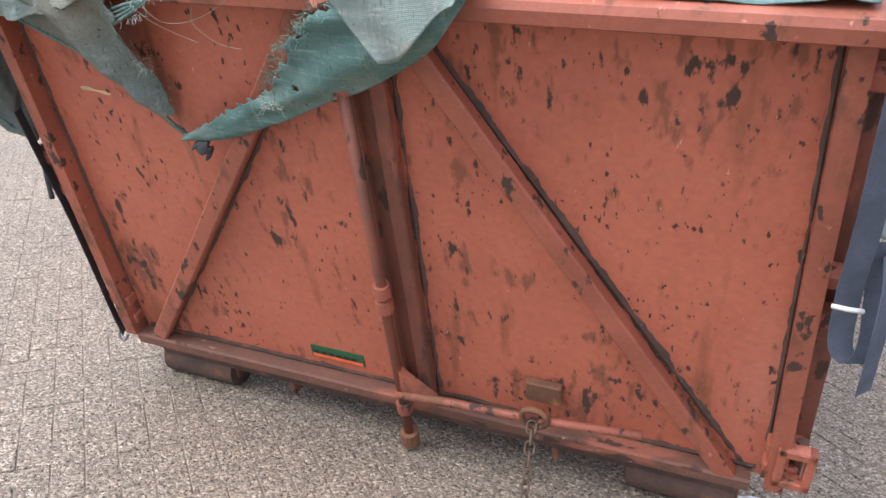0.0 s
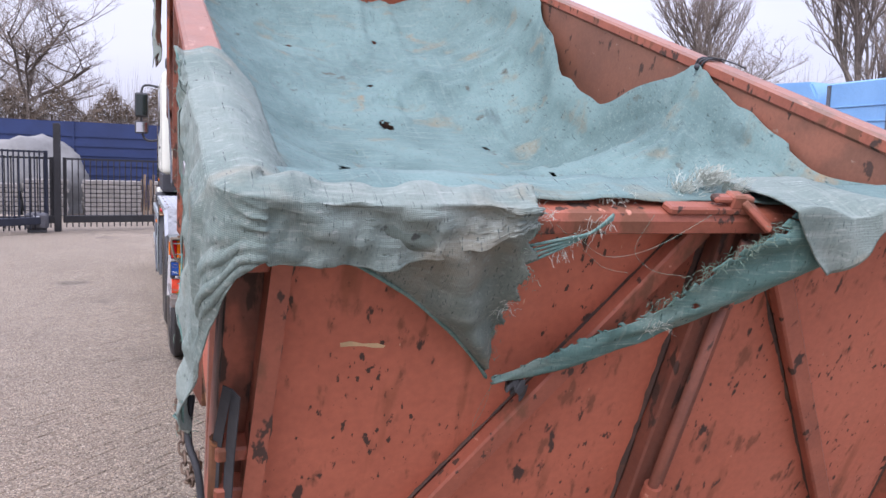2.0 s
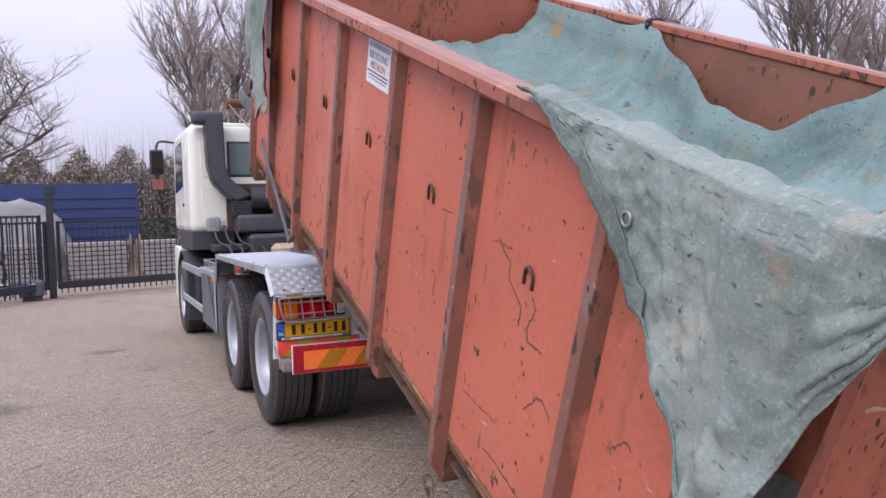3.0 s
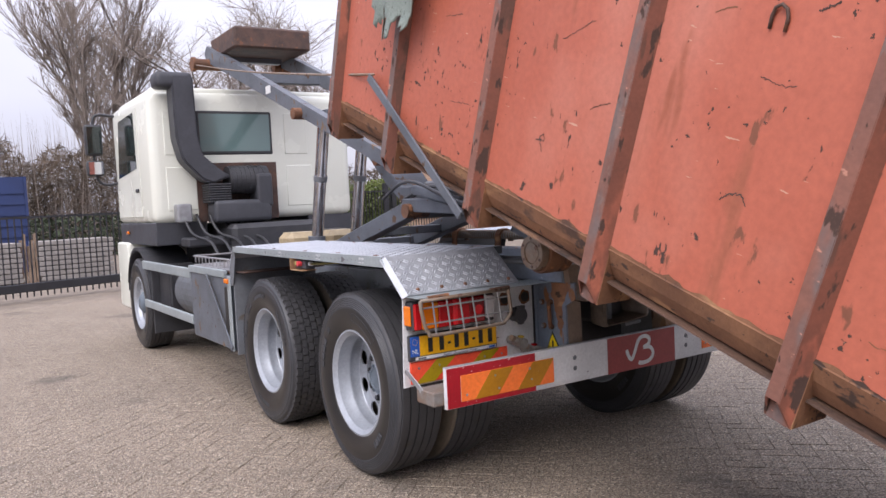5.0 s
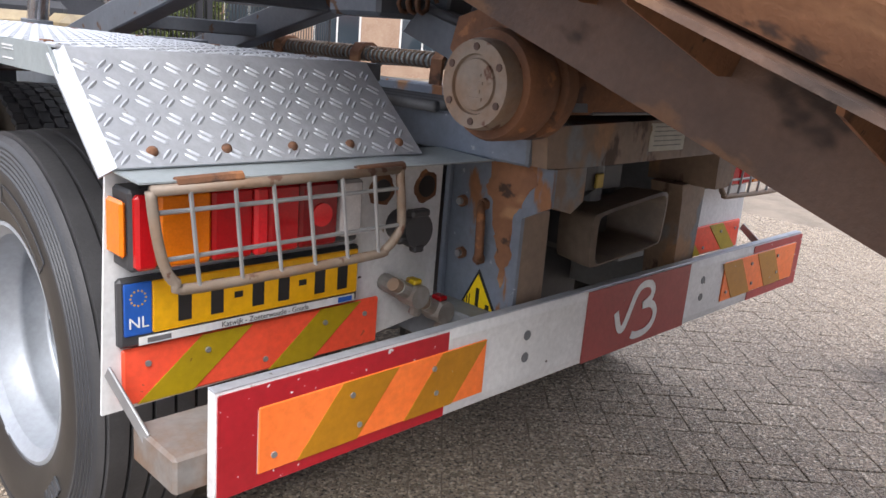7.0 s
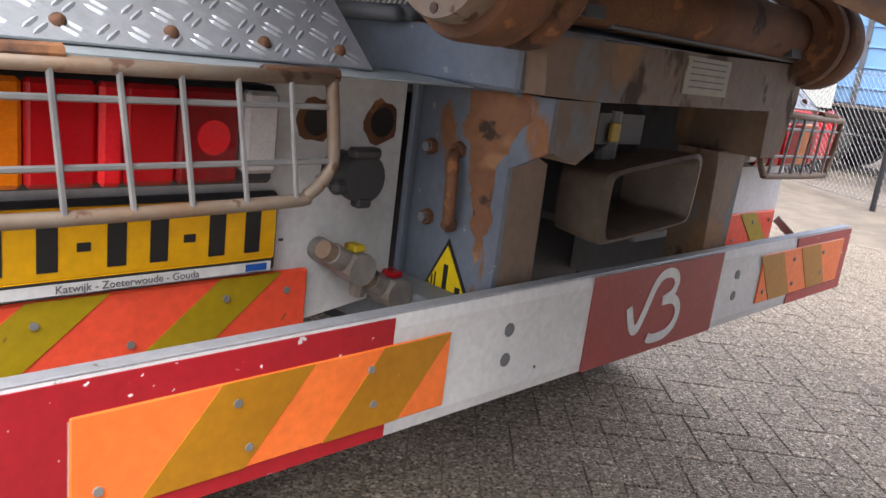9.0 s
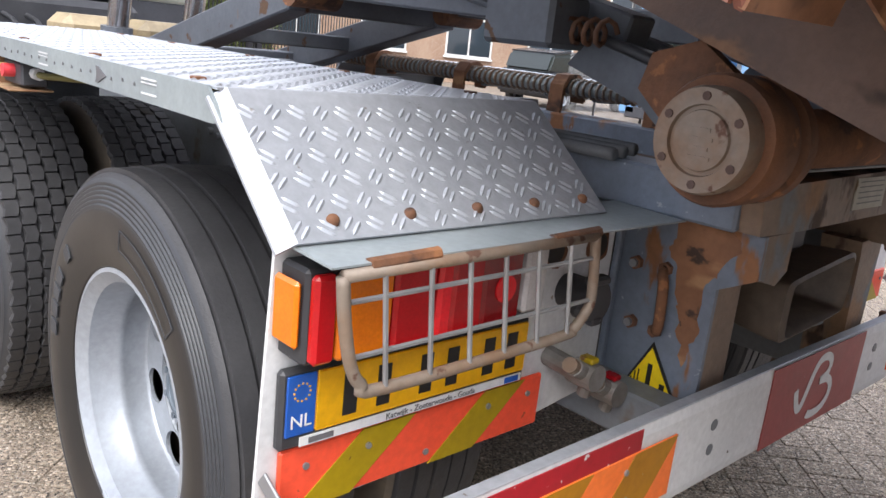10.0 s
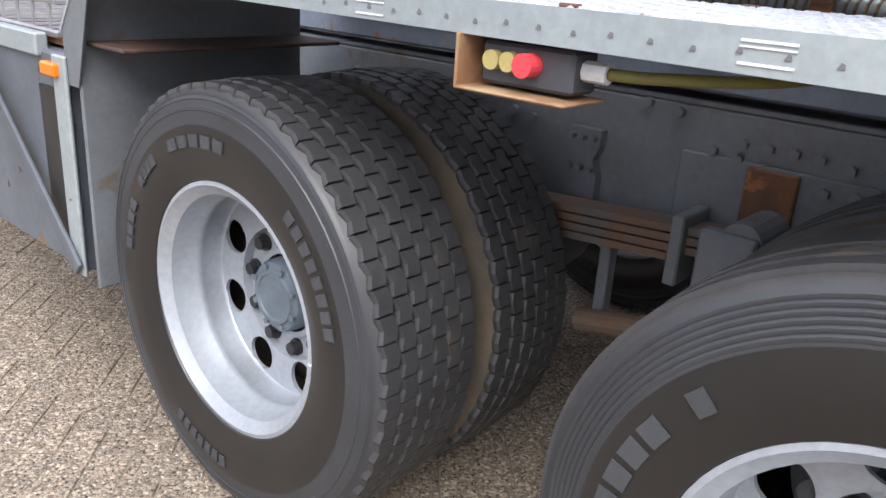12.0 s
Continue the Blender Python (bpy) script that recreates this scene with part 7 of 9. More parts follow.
for s in (-1, 1):
    b = bm_()
    prism(b, [(-0.09, 1.19), (-0.07, 1.28), (0.0, 1.31), (0.12, 1.34), (0.40, 1.40), (0.46, 1.33), (0.25, 1.26), (0.16, 1.19)], s * 0.355, s * 0.41, "x")
    part("roller_arm", b, grey_steel, truck)

# ---- tilting frame ----
tf = thing_part("tilt_frame", truck)
tf["label"] = "grey-blue raised tilting frame with rusty winch rollers"
for s in (-1, 1):
    x = s * 0.33
    for p, q, w, h in (((x, 0.34, 1.40), (x, 0.56, 1.455), 0.09, 0.09), ((x, 0.55, 1.455), (x, 1.72, 1.50), 0.10, 0.09), ((x, 1.70, 1.46), (x, 3.3, 1.06), 0.10, 0.12)):
        b = bm_()
        beam(b, p, q, w, h, 0.006)
        part("lower_arm", b, grey_steel, tf)
    b = bm_()
    prism(b, [(1.75, 1.86), (3.1, 2.36), (5.75, 3.36), (5.85, 3.30), (5.80, 3.20), (3.1, 2.24), (1.75, 1.75)], x * 1.25 - 0.04, x * 1.25 + 0.04, "x")
    bu_ = part("upper_arm", b, grey_steel, tf)
    part("elbow_pin", rod(bm_(), (x - s * 0.09, 1.62, 1.46), (x + s * 0.09, 1.62, 1.46), 0.05, 16), rust, bu_)
    part("side_pin", rod(bm_(), (x * 1.25 - 0.11, 3.25, 2.32), (x * 1.25 + 0.11, 3.25, 2.32), 0.05, 14), rust, bu_)
part("arm_badge", box(bm_(), -0.456, -0.4535, 3.9, 4.02, 2.59, 2.66, 0.0), paper_white, tf)
b = bm_()
prism(b, [(3.2, 2.36), (2.75, 2.12), (2.4, 1.86), (2.15, 1.64), (1.42, 1.62), (1.42, 1.49), (2.1, 1.50), (2.35, 1.66), (2.7, 1.95), (3.1, 2.2)], -0.15, 0.15, "x")
bmesh.ops.bevel(b, geom=b.edges[:], offset=0.01, segments=1, affect="EDGES")
part("jib", b, grey_steel, tf)
for x in (-0.22, 0.10):
    part("elbow_block", box(bm_(), x, x + 0.12, 1.50, 1.68, 1.46, 1.66, 0.012), dark_steel, tf)
    part("bolt", rod(bm_(), (x - 0.02, 2.35, 1.86), (x + 0.14, 2.35, 1.86), 0.045, 14), rust, tf)
for y, z in ((1.75, 1.45), (2.1, 1.93), (3.1, 2.29), (4.5, 2.82), (5.5, 3.2)):
    b = bm_()
    box(b, -0.30, 0.30, y - 0.05, y + 0.05, z - 0.05, z + 0.05, 0.006)
    part("cross_tie", b, grey_steel, tf)
for y, z in ((2.3, 1.30), (2.75, 1.20)):
    part("cross_tie", box(bm_(), -0.29, 0.29, y - 0.05, y + 0.05, z - 0.03, z + 0.03, 0.005), grey_steel, tf)
b = bm_()
rod(b, (-0.62, 5.72, 3.15), (-0.30, 5.72, 3.15), 0.062, 20)
rod(b, (-0.64, 5.72, 3.15), (-0.60, 5.72, 3.15), 0.08, 20)
soften(part("winch_roller", b, rust, tf))
b = bm_()
rod(b, (0.62, 5.72, 3.15), (0.30, 5.72, 3.15), 0.062, 20)
soften(part("winch_roller", b, rust, tf))
b = bm_()
box(b, -0.42, 0.42, 4.9, 5.7, 3.20, 3.42, 0.02)
part("winch_drum_cover", b, rust_dark, tf)
# lift cylinders
for x, y0_, y1_ in ((-0.30, 3.40, 3.0), (0.08, 3.40, 3.0)):
    b = bm_()
    rod(b, (x, y0_, 1.22), (x, y1_ + 0.1, 2.30), 0.052, 20)
    cy = soften(part("lift_cylinder", b, chrome, tf, "polished lift cylinder"))
    part("collar", rod(bm_(), (x, y0_ - 0.145, 1.74), (x, y0_ - 0.158, 1.785), 0.060, 18), dark_steel, cy)
    part("base", rod(bm_(), (x, y0_ + 0.01, 1.10), (x, y0_, 1.26), 0.075, 16), grey_steel, cy)
b = bm_()
for x in (-0.36, 0.02):
    box(b, x - 0.16, x + 0.16, 3.5, 3.8, 1.06, 1.3, 0.05)
part("hydraulic_tank", b, tank_cream, truck)
# hoses and rods at the elbow
for k, (x, r) in enumerate(((-0.24, 0.014), (-0.19, 0.010), (-0.43, 0.012))):
    b = bm_()
    pipe(b, smooth_path([(x, 1.9, 1.55), (x - 0.02, 1.5, 1.62 + 0.02 * k), (x, 1.0, 1.52), (x + 0.02, 0.5, 1.42), (x, 0.1, 1.32)], 5), r, 8)
    part("hose", b, black_plastic, tf, smooth=True)
b = bm_()
rod(b, (-0.40, 0.95, 1.50), (-0.40, 1.5, 1.60), 0.035, 14)
rod(b, (-0.40, 0.55, 1.42), (-0.40, 0.95, 1.50), 0.017, 10)
part("lock_cylinder", b, grey_steel, tf, smooth=True)
b = bm_()
pipe(b, [(-0.46 + 0.026 * math.cos(k * 0.8), 0.32 + 0.008 * k / 2, 1.40 + 0.026 * math.sin(k * 0.8)) for k in range(48)], 0.006, 6)
part("return_spring", b, rust, tf, smooth=True)
b = bm_()
box(b, -0.53, -0.40, 0.42, 0.62, 1.36, 1.47, 0.01)
part("valve_block", b, grey_steel, tf)
b = bm_()
prism(b, [(0.05, 1.25), (0.0, 1.33), (0.10, 1.40), (0.20, 1.37), (0.22, 1.30), (0.15, 1.24)], -0.48, -0.45, "x")
part("pivot_plate", b, rust, tf)
# spiral-wrapped pipes across the platform and the low hose bundle
sp1 = thing_part("guard_rail", truck)
sp1["label"] = "spiral-wrapped grey-brown pipe on curved rusty brackets"
b = bm_()
pipe(b, [(0.42, 0.30, 1.243), (0.42, 2.9, 1.243)], 0.026, 12)
part("rail_pipe", b, alu_paint, sp1, smooth=True)
b = bm_()
pipe(b, [(0.42 + 0.030 * math.cos(a * 0.7), 0.5 + 0.0035 * a * 0.9, 1.243 + 0.030 * math.sin(a * 0.7)) for a in range(0, 620)], 0.0055, 5)
part("spiral_wrap", b, worn_pipe, sp1)
for y in (0.72, 1.12, 1.62, 2.2):
    b = bm_()
    pts = [(0.42 - 0.06, 1.15), (0.42 - 0.055, 1.25), (0.42 - 0.03, 1.285), (0.42 + 0.02, 1.29), (0.42 + 0.06, 1.27), (0.42 + 0.08, 1.20)]
    prism(b, pts + [(x + (0.012 if x < 0.42 else -0.012), z - 0.012) for x, z in pts[::-1]], y - 0.03, y + 0.03, "y")
    part("curved_bracket", b, sheet_rust, sp1)
for k in range(3):
    b = bm_()
    pipe(b, [(-0.48 + 0.035 * k, 0.25, 1.165 + 0.004 * k), (-0.48 + 0.035 * k, 2.8, 1.165)], 0.014, 8)
    part("hydraulic_line", b, dark_steel, truck, smooth=True)
# strap post leaning between container and truck
b = bm_()
beam(b, (-1.262, 0.46, 2.16), (-1.262, -0.30, 1.45), 0.012, 0.045, 0.003)
sp2 = tagged(part("door_strut", b, grey_steel), "flat grey steel strut leaning against the container side", "strut")

# ---- cab ----
cab = thing_part("cab", truck)
cab["label"] = "cream-white day cab"
CY0, CY1, CZ0, CZ1 = 5.62, 7.55, 1.42, 2.84
def rounded_box(x0, x1, y0, y1, z0, z1, r, seg=3):
    b = bm_()
    g = bmesh.ops.create_cube(b, size=1.0)
    bmesh.ops.transform(b, matrix=Matrix.LocRotScale(((x0 + x1) / 2, (y0 + y1) / 2, (z0 + z1) / 2), None, (x1 - x0, y1 - y0, z1 - z0)), verts=g["verts"])
    bmesh.ops.bevel(b, geom=b.edges[:], offset=r, segments=seg, affect="EDGES", profile=0.6)
    return b
soften(part("shell", rounded_box(-1.17, 1.17, CY0, CY1, CZ0, CZ1, 0.10), cab_paint, cab), 40)
soften(part("roof_cap", rounded_box(-1.10, 1.10, CY0 + 0.06, CY1 - 0.1, CZ1 - 0.06, CZ1 + 0.05, 0.05), cab_paint, cab), 40)
# rear wall pressings and window
wf = soften(part("rear_window", rounded_box(-0.67, 0.19, CY0 - 0.012, CY0 + 0.03, 2.15, 2.63, 0.012, 1), black_plastic, cab))
part("pane", box(bm_(), -0.64, 0.16, CY0 - 0.016, CY0 - 0.011, 2.185, 2.60, 0.0), cab_glass, wf)
for x0, x1, z0, z1 in ((-1.02, -0.80, 2.15, 2.62), (0.34, 0.62, 2.15, 2.62), (0.34, 0.66, 1.55, 2.02), (-1.02, -0.70, 1.55, 2.02)):
    soften(part("pressing", rounded_box(x0, x1, CY0 - 0.006, CY0 + 0.02, z0, z1, 0.006, 1), cab_paint, cab))
part("engine_recess", box(bm_(), -0.70, 0.22, CY0 - 0.004, CY0 + 0.01, 1.42, 2.06, 0.0), rust_dark, cab)
# side door, window, handle
sd = part("door", box(bm_(), -1.176, -1.169, 6.15, 7.38, 1.50, 2.72, 0.004), cab_paint, cab)
b = bm_()
prism(b, [(6.28, 2.05), (7.28, 1.98), (7.12, 2.66), (6.30, 2.68)], -1.180, -1.1765, "x")
part("side_window", b, dark_glass, sd)
part("handle", box(bm_(), -1.19, -1.176, 6.22, 6.36, 1.78, 1.82, 0.005), black_plastic, sd)
part("door", box(bm_(), 1.169, 1.176, 6.15, 7.38, 1.50, 2.72, 0.004), cab_paint, cab)
part("side_skirt", box(bm_(), -1.16, -0.6, 5.66, 7.5, 1.18, 1.43, 0.01), grey_plastic, cab)
part("side_skirt", box(bm_(), 0.6, 1.16, 5.66, 7.5, 1.18, 1.43, 0.01), grey_plastic, cab)
part("side_marker", box(bm_(), -1.185, -1.17, 6.95, 7.05, 1.30, 1.34, 0.004), lens_amber, cab)
soften(part("front_bumper", rounded_box(-1.2, 1.2, 6.98, 7.62, 0.38, 1.2, 0.05), cab_paint, cab))
part("windscreen", box(bm_(), -1.05, 1.05, CY1 - 0.02, CY1 + 0.004, 1.95, 2.68, 0.0), dark_glass, cab)
# wheel arch of the front wheel
b = bm_()
arc = [(AX_F + 0.62 * math.cos(radians(a)), WR + 0.62 * math.sin(radians(a))) for a in range(10, 181, 10)]
arc2 = [(AX_F + 0.60 * math.cos(radians(a)), WR + 0.60 * math.sin(radians(a))) for a in range(180, 9, -10)]
prism(b, arc + arc2, -1.22, -0.75, "x")
part("wheel_arch", b, grey_plastic, cab)
b = bm_()
prism(b, arc + arc2, 0.75, 1.22, "x")
part("wheel_arch", b, grey_plastic, cab)
# mirrors
for s in (-1, 1):
    mr = thing_part("mirror", cab)
    xx = s * 1.42
    soften(part("shell", rounded_box(xx - 0.10, xx + 0.10, 7.36, 7.50, 2.28, 2.66, 0.04), black_plastic, mr), 40)
    part("glass", box(bm_(), xx - 0.08, xx + 0.08, 7.35, 7.362, 2.31, 2.63, 0.0), dark_glass, mr)
    soften(part("wide_shell", rounded_box(xx - 0.10, xx + 0.10, 7.36, 7.48, 2.03, 2.22, 0.035), black_plastic, mr), 40)
    part("wide_glass", box(bm_(), xx - 0.08, xx + 0.08, 7.35, 7.362, 2.05, 2.20, 0.0), mirror_glass, mr)
    b = bm_()
    pipe(b, smooth_path([(s * 1.16, 7.4, 2.76), (s * 1.36, 7.43, 2.78), (xx, 7.43, 2.66), (xx, 7.43, 2.2), (xx - s * 0.03, 7.43, 1.98), (s * 1.3, 7.42, 1.92), (s * 1.16, 7.4, 1.94)], 4), 0.018, 8)
    part("arm", b, black_plastic, mr, smooth=True)
# intake snorkel and air filter
sn = thing_part("air_intake", cab)
sn["label"] = "dark grey intake snorkel and air filter"
def block_path(b, stations):
    """A rectangular duct through stations (centre, half width, half depth)."""
    rings = []
    for (x, y, z), hw, hd, tx, tz in stations:
        rings.append([b.verts.new((x + sx * hw * tx, y + sy * hd, z + sx * hw * tz)) for sx, sy in ((-1, -1), (1, -1), (1, 1), (-1, 1))])
    for a_, c_ in zip(rings, rings[1:]):
        for k in range(4):
            b.faces.new((a_[k], a_[(k + 1) % 4], c_[(k + 1) % 4], c_[k]))
    b.faces.new(rings[0][::-1])
    b.faces.new(rings[-1])
    bmesh.ops.recalc_face_normals(b, faces=b.faces[:])
    bmesh.ops.bevel(b, geom=b.edges[:], offset=0.02, segments=2, affect="EDGES")
b = bm_()
block_path(b, [((-0.86, 5.45, 2.97), 0.115, 0.12, 1, 0.0), ((-0.86, 5.45, 2.86), 0.115, 0.12, 1, 0.0), ((-0.85, 5.45, 2.30), 0.115, 0.12, 1, 0.0), ((-0.80, 5.45, 2.10), 0.115, 0.12, 0.95, 0.25), ((-0.62, 5.45, 1.92), 0.115, 0.12, 0.8, 0.5), ((-0.50, 5.45, 1.86), 0.12, 0.12, 0.9, 0.3)])
soften(part("snorkel", b, grey_plastic, sn), 40)
soften(part("snorkel_cap", rounded_box(-1.13, -0.745, 5.34, 5.60, 2.83, 3.0, 0.06), grey_plastic, sn), 40)
for k in range(8):
    part("bellows", box(bm_(), -0.66, -0.42, 5.31, 5.59, 1.62 + k * 0.026, 1.64 + k * 0.026, 0.006), black_plastic, sn)
b = bm_()
rod(b, (-0.42, 5.45, 1.86), (0.02, 5.45, 1.86), 0.15, 24)
fd = soften(part("filter_drum", b, black_plastic, sn))
for k in range(8):
    part("rib", rod(bm_(), (-0.40 + 0.05 * k, 5.45, 1.86), (-0.38 + 0.05 * k, 5.45, 1.86), 0.157, 24), black_plastic, fd)
soften(part("filter_box", rounded_box(-0.62, 0.02, 5.28, 5.58, 1.40, 1.64, 0.05), grey_plastic, sn), 40)
soften(part("filter_leg", rounded_box(-0.14, 0.04, 5.28, 5.56, 1.55, 1.92, 0.04), grey_plastic, sn), 40)
part("washer_tank", rounded_box(-0.98, -0.82, 5.42, 5.58, 1.42, 1.62, 0.03), galv, sn)
for k in range(5):
    b = bm_()
    x = -0.9 + 0.14 * k
    pipe(b, smooth_path([(x, 5.5, 1.5), (x + 0.03, 5.3, 1.3), (x + 0.12, 5.0, 1.22), (x + 0.1, 4.7, 1.1)], 4), 0.016, 7)
    part("hose", b, black_plastic, sn, smooth=True)
part("engine_crossmember", box(bm_(), -0.95, 0.9, 5.2, 5.5, 1.16, 1.26, 0.02), black_plastic, truck)
part("engine_block", box(bm_(), -0.5, 0.5, 5.1, 7.2, 0.8, 1.38, 0.05), black_plastic, truck)

# ---- side boxes between the axles ----
for s in (-1, 1):
    sb_ = thing_part("side_box", truck)
    xs = sorted((s * 1.272, s * 0.75))
    part("body", box(bm_(), xs[0], xs[1], 2.86, 3.98, 0.44, 1.02, 0.008), grey_steel, sb_, "grey side locker")
    part("frame", box(bm_(), s * 1.285 - 0.006, s * 1.285 + 0.006, 2.83, 2.90, 0.44, 1.02, 0.004), alu_paint, sb_)
    if s < 0:
        part("slot", box(bm_(), -1.278, -1.27, 2.90, 3.02, 0.52, 0.93, 0.0), black_paint, sb_)
        part("marker_lamp", box(bm_(), -1.305, -1.28, 2.86, 2.94, 0.965, 1.0, 0.005), lens_amber, sb_)
        b = bm_()
        beam(b, (-1.30, 3.42, 1.0), (-1.30, 2.84, 0.46), 0.012, 0.05, 0.003)
        part("stay", b, grey_steel, sb_)
        part("top_strip", box(bm_(), -1.285, -1.25, 3.0, 4.0, 1.0, 1.06, 0.005), alu_paint, sb_)
        bk = thing_part("wire_basket", sb_)
        for z in (1.06, 1.14):
            b = bm_()
            pipe(b, [(-1.24, 2.95, z), (-0.85, 2.95, z), (-0.85, 3.95, z), (-1.24, 3.95, z)], 0.009, 6, True)
            part("basket_hoop", b, galv, bk)
        for k in range(10):
            y = 3.0 + k * 0.1
            b = bm_()
            pipe(b, [(-1.24, y, 1.14), (-1.24, y, 1.06), (-0.85, y, 1.06)], 0.006, 6)
            part("basket_wire", b, galv, bk)
        part("basket_floor", box(bm_(), -1.23, -0.86, 2.96, 3.94, 1.03, 1.045, 0.0), rust, bk)
    x = s * 1.262
    for z0, z1 in ((0.94, 1.03), (0.53, 0.61)):
        part("side_guard", box(bm_(), x - 0.015, x + 0.015, 4.0, 5.88, z0, z1, 0.006), alu_paint, truck)
    part("tank", rod(bm_(), (s * 0.86, 4.1, 0.72), (s * 0.86, 5.2, 0.72), 0.26, 28), dark_steel, truck)
    part("battery_case", box(bm_(), min(s * 0.6, s * 1.15), max(s * 0.6, s * 1.15), 5.25, 5.7, 0.5, 0.92, 0.02), black_plastic, truck)


# black mud flaps and inner arches behind the front wheels
for s in (-1, 1):
    xs = sorted((s * 1.23, s * 0.78))
    part("front_mud_flap", box(bm_(), xs[0], xs[1], 5.70, 5.725, 0.24, 0.98, 0.008), black_plastic, truck)
    b = bm_()
    arc = [(6.37 + 0.60 * math.cos(radians(a)), 0.56 + 0.60 * math.sin(radians(a))) for a in range(15, 171, 12)]
    prism(b, arc + [(6.37 + 0.575 * math.cos(radians(a)), 0.56 + 0.575 * math.sin(radians(a))) for a in range(170, 14, -12)], xs[0], xs[1], "x")
    part("front_arch", b, black_plastic, truck)

# ---- torn net tarpaulin over the container ----
def cloth(name, c1, c2, c3, c4):
    """Coarse woven net cloth: faded patches, streaks along both threads and a fine weave."""
    m = surf(name, c1, c2, 1.7, (0.85, 0.95), bump=0.0, bump_scale=140, spec=0.15, spots=[
        (c3, 2.6, 0.56, 0.14, (1, 1.6, 1.6), 0.95), (c4, 16.0, 0.50, 0.34, (0.16, 3.2, 3.2), 0.95),
        (c4, 16.0, 0.54, 0.34, (3.2, 0.16, 0.4), 0.95), ((0.10, 0.105, 0.09), 5.0, 0.665, 0.07, (1, 1, 1), 0.95),
        ((0.055, 0.06, 0.055), 9.0, 0.715, 0.03, (1, 1, 1), 0.95), ((0.27, 0.21, 0.13), 3.3, 0.66, 0.09, (1, 0.7, 1), 0.95),
        (tuple(v * 1.04 for v in c4), 60.0, 0.54, 0.25, (0.10, 2.0, 2.0), 0.55), (tuple(v * 0.55 for v in c2), 110.0, 0.58, 0.14, (2.0, 0.15, 0.5), 0.15), (tuple(v * 0.75 for v in c2), 4.5, 0.62, 0.14, (2.5, 0.5, 0.5), 0.3)])
    nt = m.node_tree
    N, L = nt.nodes, nt.links
    co = N.new("ShaderNodeTexCoord")
    total = None
    for rot, sc in (((0, 0, 0), 85.0), ((0, 0, math.pi / 2), 85.0), ((0, math.pi / 2, 0), 85.0)):
        mp = N.new("ShaderNodeMapping")
        mp.inputs["Rotation"].default_value = rot
        L.new(co.outputs["Object"], mp.inputs["Vector"])
        wv = N.new("ShaderNodeTexWave")
        wv.inputs["Scale"].default_value = sc
        wv.inputs["Distortion"].default_value = 1.2
        wv.inputs["Detail Scale"].default_value = 0.4
        L.new(mp.outputs["Vector"], wv.inputs["Vector"])
        if total is None:
            total = wv.outputs["Fac"]
        else:
            ad = N.new("ShaderNodeMath")
            L.new(total, ad.inputs[0])
            L.new(wv.outputs["Fac"], ad.inputs[1])
            total = ad.outputs[0]
    bp = N.new("ShaderNodeBump")
    bp.inputs["Strength"].default_value, bp.inputs["Distance"].default_value = 0.25, 0.003
    L.new(total, bp.inputs["Height"])
    L.new(bp.outputs["Normal"], N["Principled BSDF"].inputs["Normal"])
    return m


net_in = cloth("faded_teal_net", (0.178, 0.268, 0.258), (0.116, 0.180, 0.175), (0.195, 0.205, 0.162), (0.205, 0.278, 0.262))
net_out = cloth("grey_green_net", (0.245, 0.292, 0.268), (0.155, 0.205, 0.187), (0.265, 0.268, 0.222), (0.30, 0.34, 0.312))
net_mid = cloth("dull_green_net", (0.165, 0.20, 0.175), (0.105, 0.14, 0.125), (0.205, 0.205, 0.165), (0.23, 0.26, 0.232))
net_edge = cloth("dark_teal_hem", (0.135, 0.235, 0.212), (0.09, 0.172, 0.158), (0.18, 0.25, 0.22), (0.225, 0.305, 0.275))
tarp = thing("tarpaulin", "torn faded green net tarpaulin sagging into the container", "tarpaulin", at=CONT)


def lin(tab, v):
    """A smooth line through (place, value) pairs."""
    if v <= tab[0][0]:
        return tab[0][1]
    for (a, fa), (b_, fb) in zip(tab, tab[1:]):
        if v <= b_:
            s = (v - a) / (b_ - a)
            s = s * s * (3 - 2 * s)
            return fa + (fb - fa) * s
    return tab[-1][1]


def fold(x, y, k=0.0, s=1.0):
    return noise.noise(Vector((x * s + k, y * s - k, k * 1.7)))


def sheet(name, fn, nu, nv, material, label="", keep=None, thick=0.0035, crumple=0.011):
    """A cloth patch: fn(a, b) over 0..1 squared, some cells left out, then given thickness."""
    V = [fn(i / nu, j / nv) for j in range(nv + 1) for i in range(nu + 1)]
    F_ = []
    for j in range(nv):
        for i in range(nu):
            if keep is None or keep((i + 0.5) / nu, (j + 0.5) / nv):
                o = j * (nu + 1) + i
                F_.append((o, o + 1, o + nu + 2, o + nu + 1))
    ob = raw(name, V, F_, material, tarp, label, True)
    # creases: ridged noise at three sizes, pushed along the cloth's normal
    normals = [v.normal.copy() for v in ob.data.vertices]
    for v, nv_ in zip(ob.data.vertices, normals):
        c = v.co.copy()
        d = (0.28 - abs(noise.noise(Vector((c.x * 2.6 + c.z * 2.2, c.y * 3.4, c.z * 4.6 - c.x * 1.8))))) * 1.5 + (0.28 - abs(noise.noise(c * 6.5))) * 0.75 + (0.25 - abs(noise.noise(c * 15 + Vector((3, 1, 2))))) * 0.28 + (0.25 - abs(noise.noise(c * 31))) * 0.06
        v.co = c + nv_ * d * crumple
    so = ob.modifiers.new("thickness", "SOLIDIFY")
    so.thickness, so.offset = thick, 0.0
    return ob


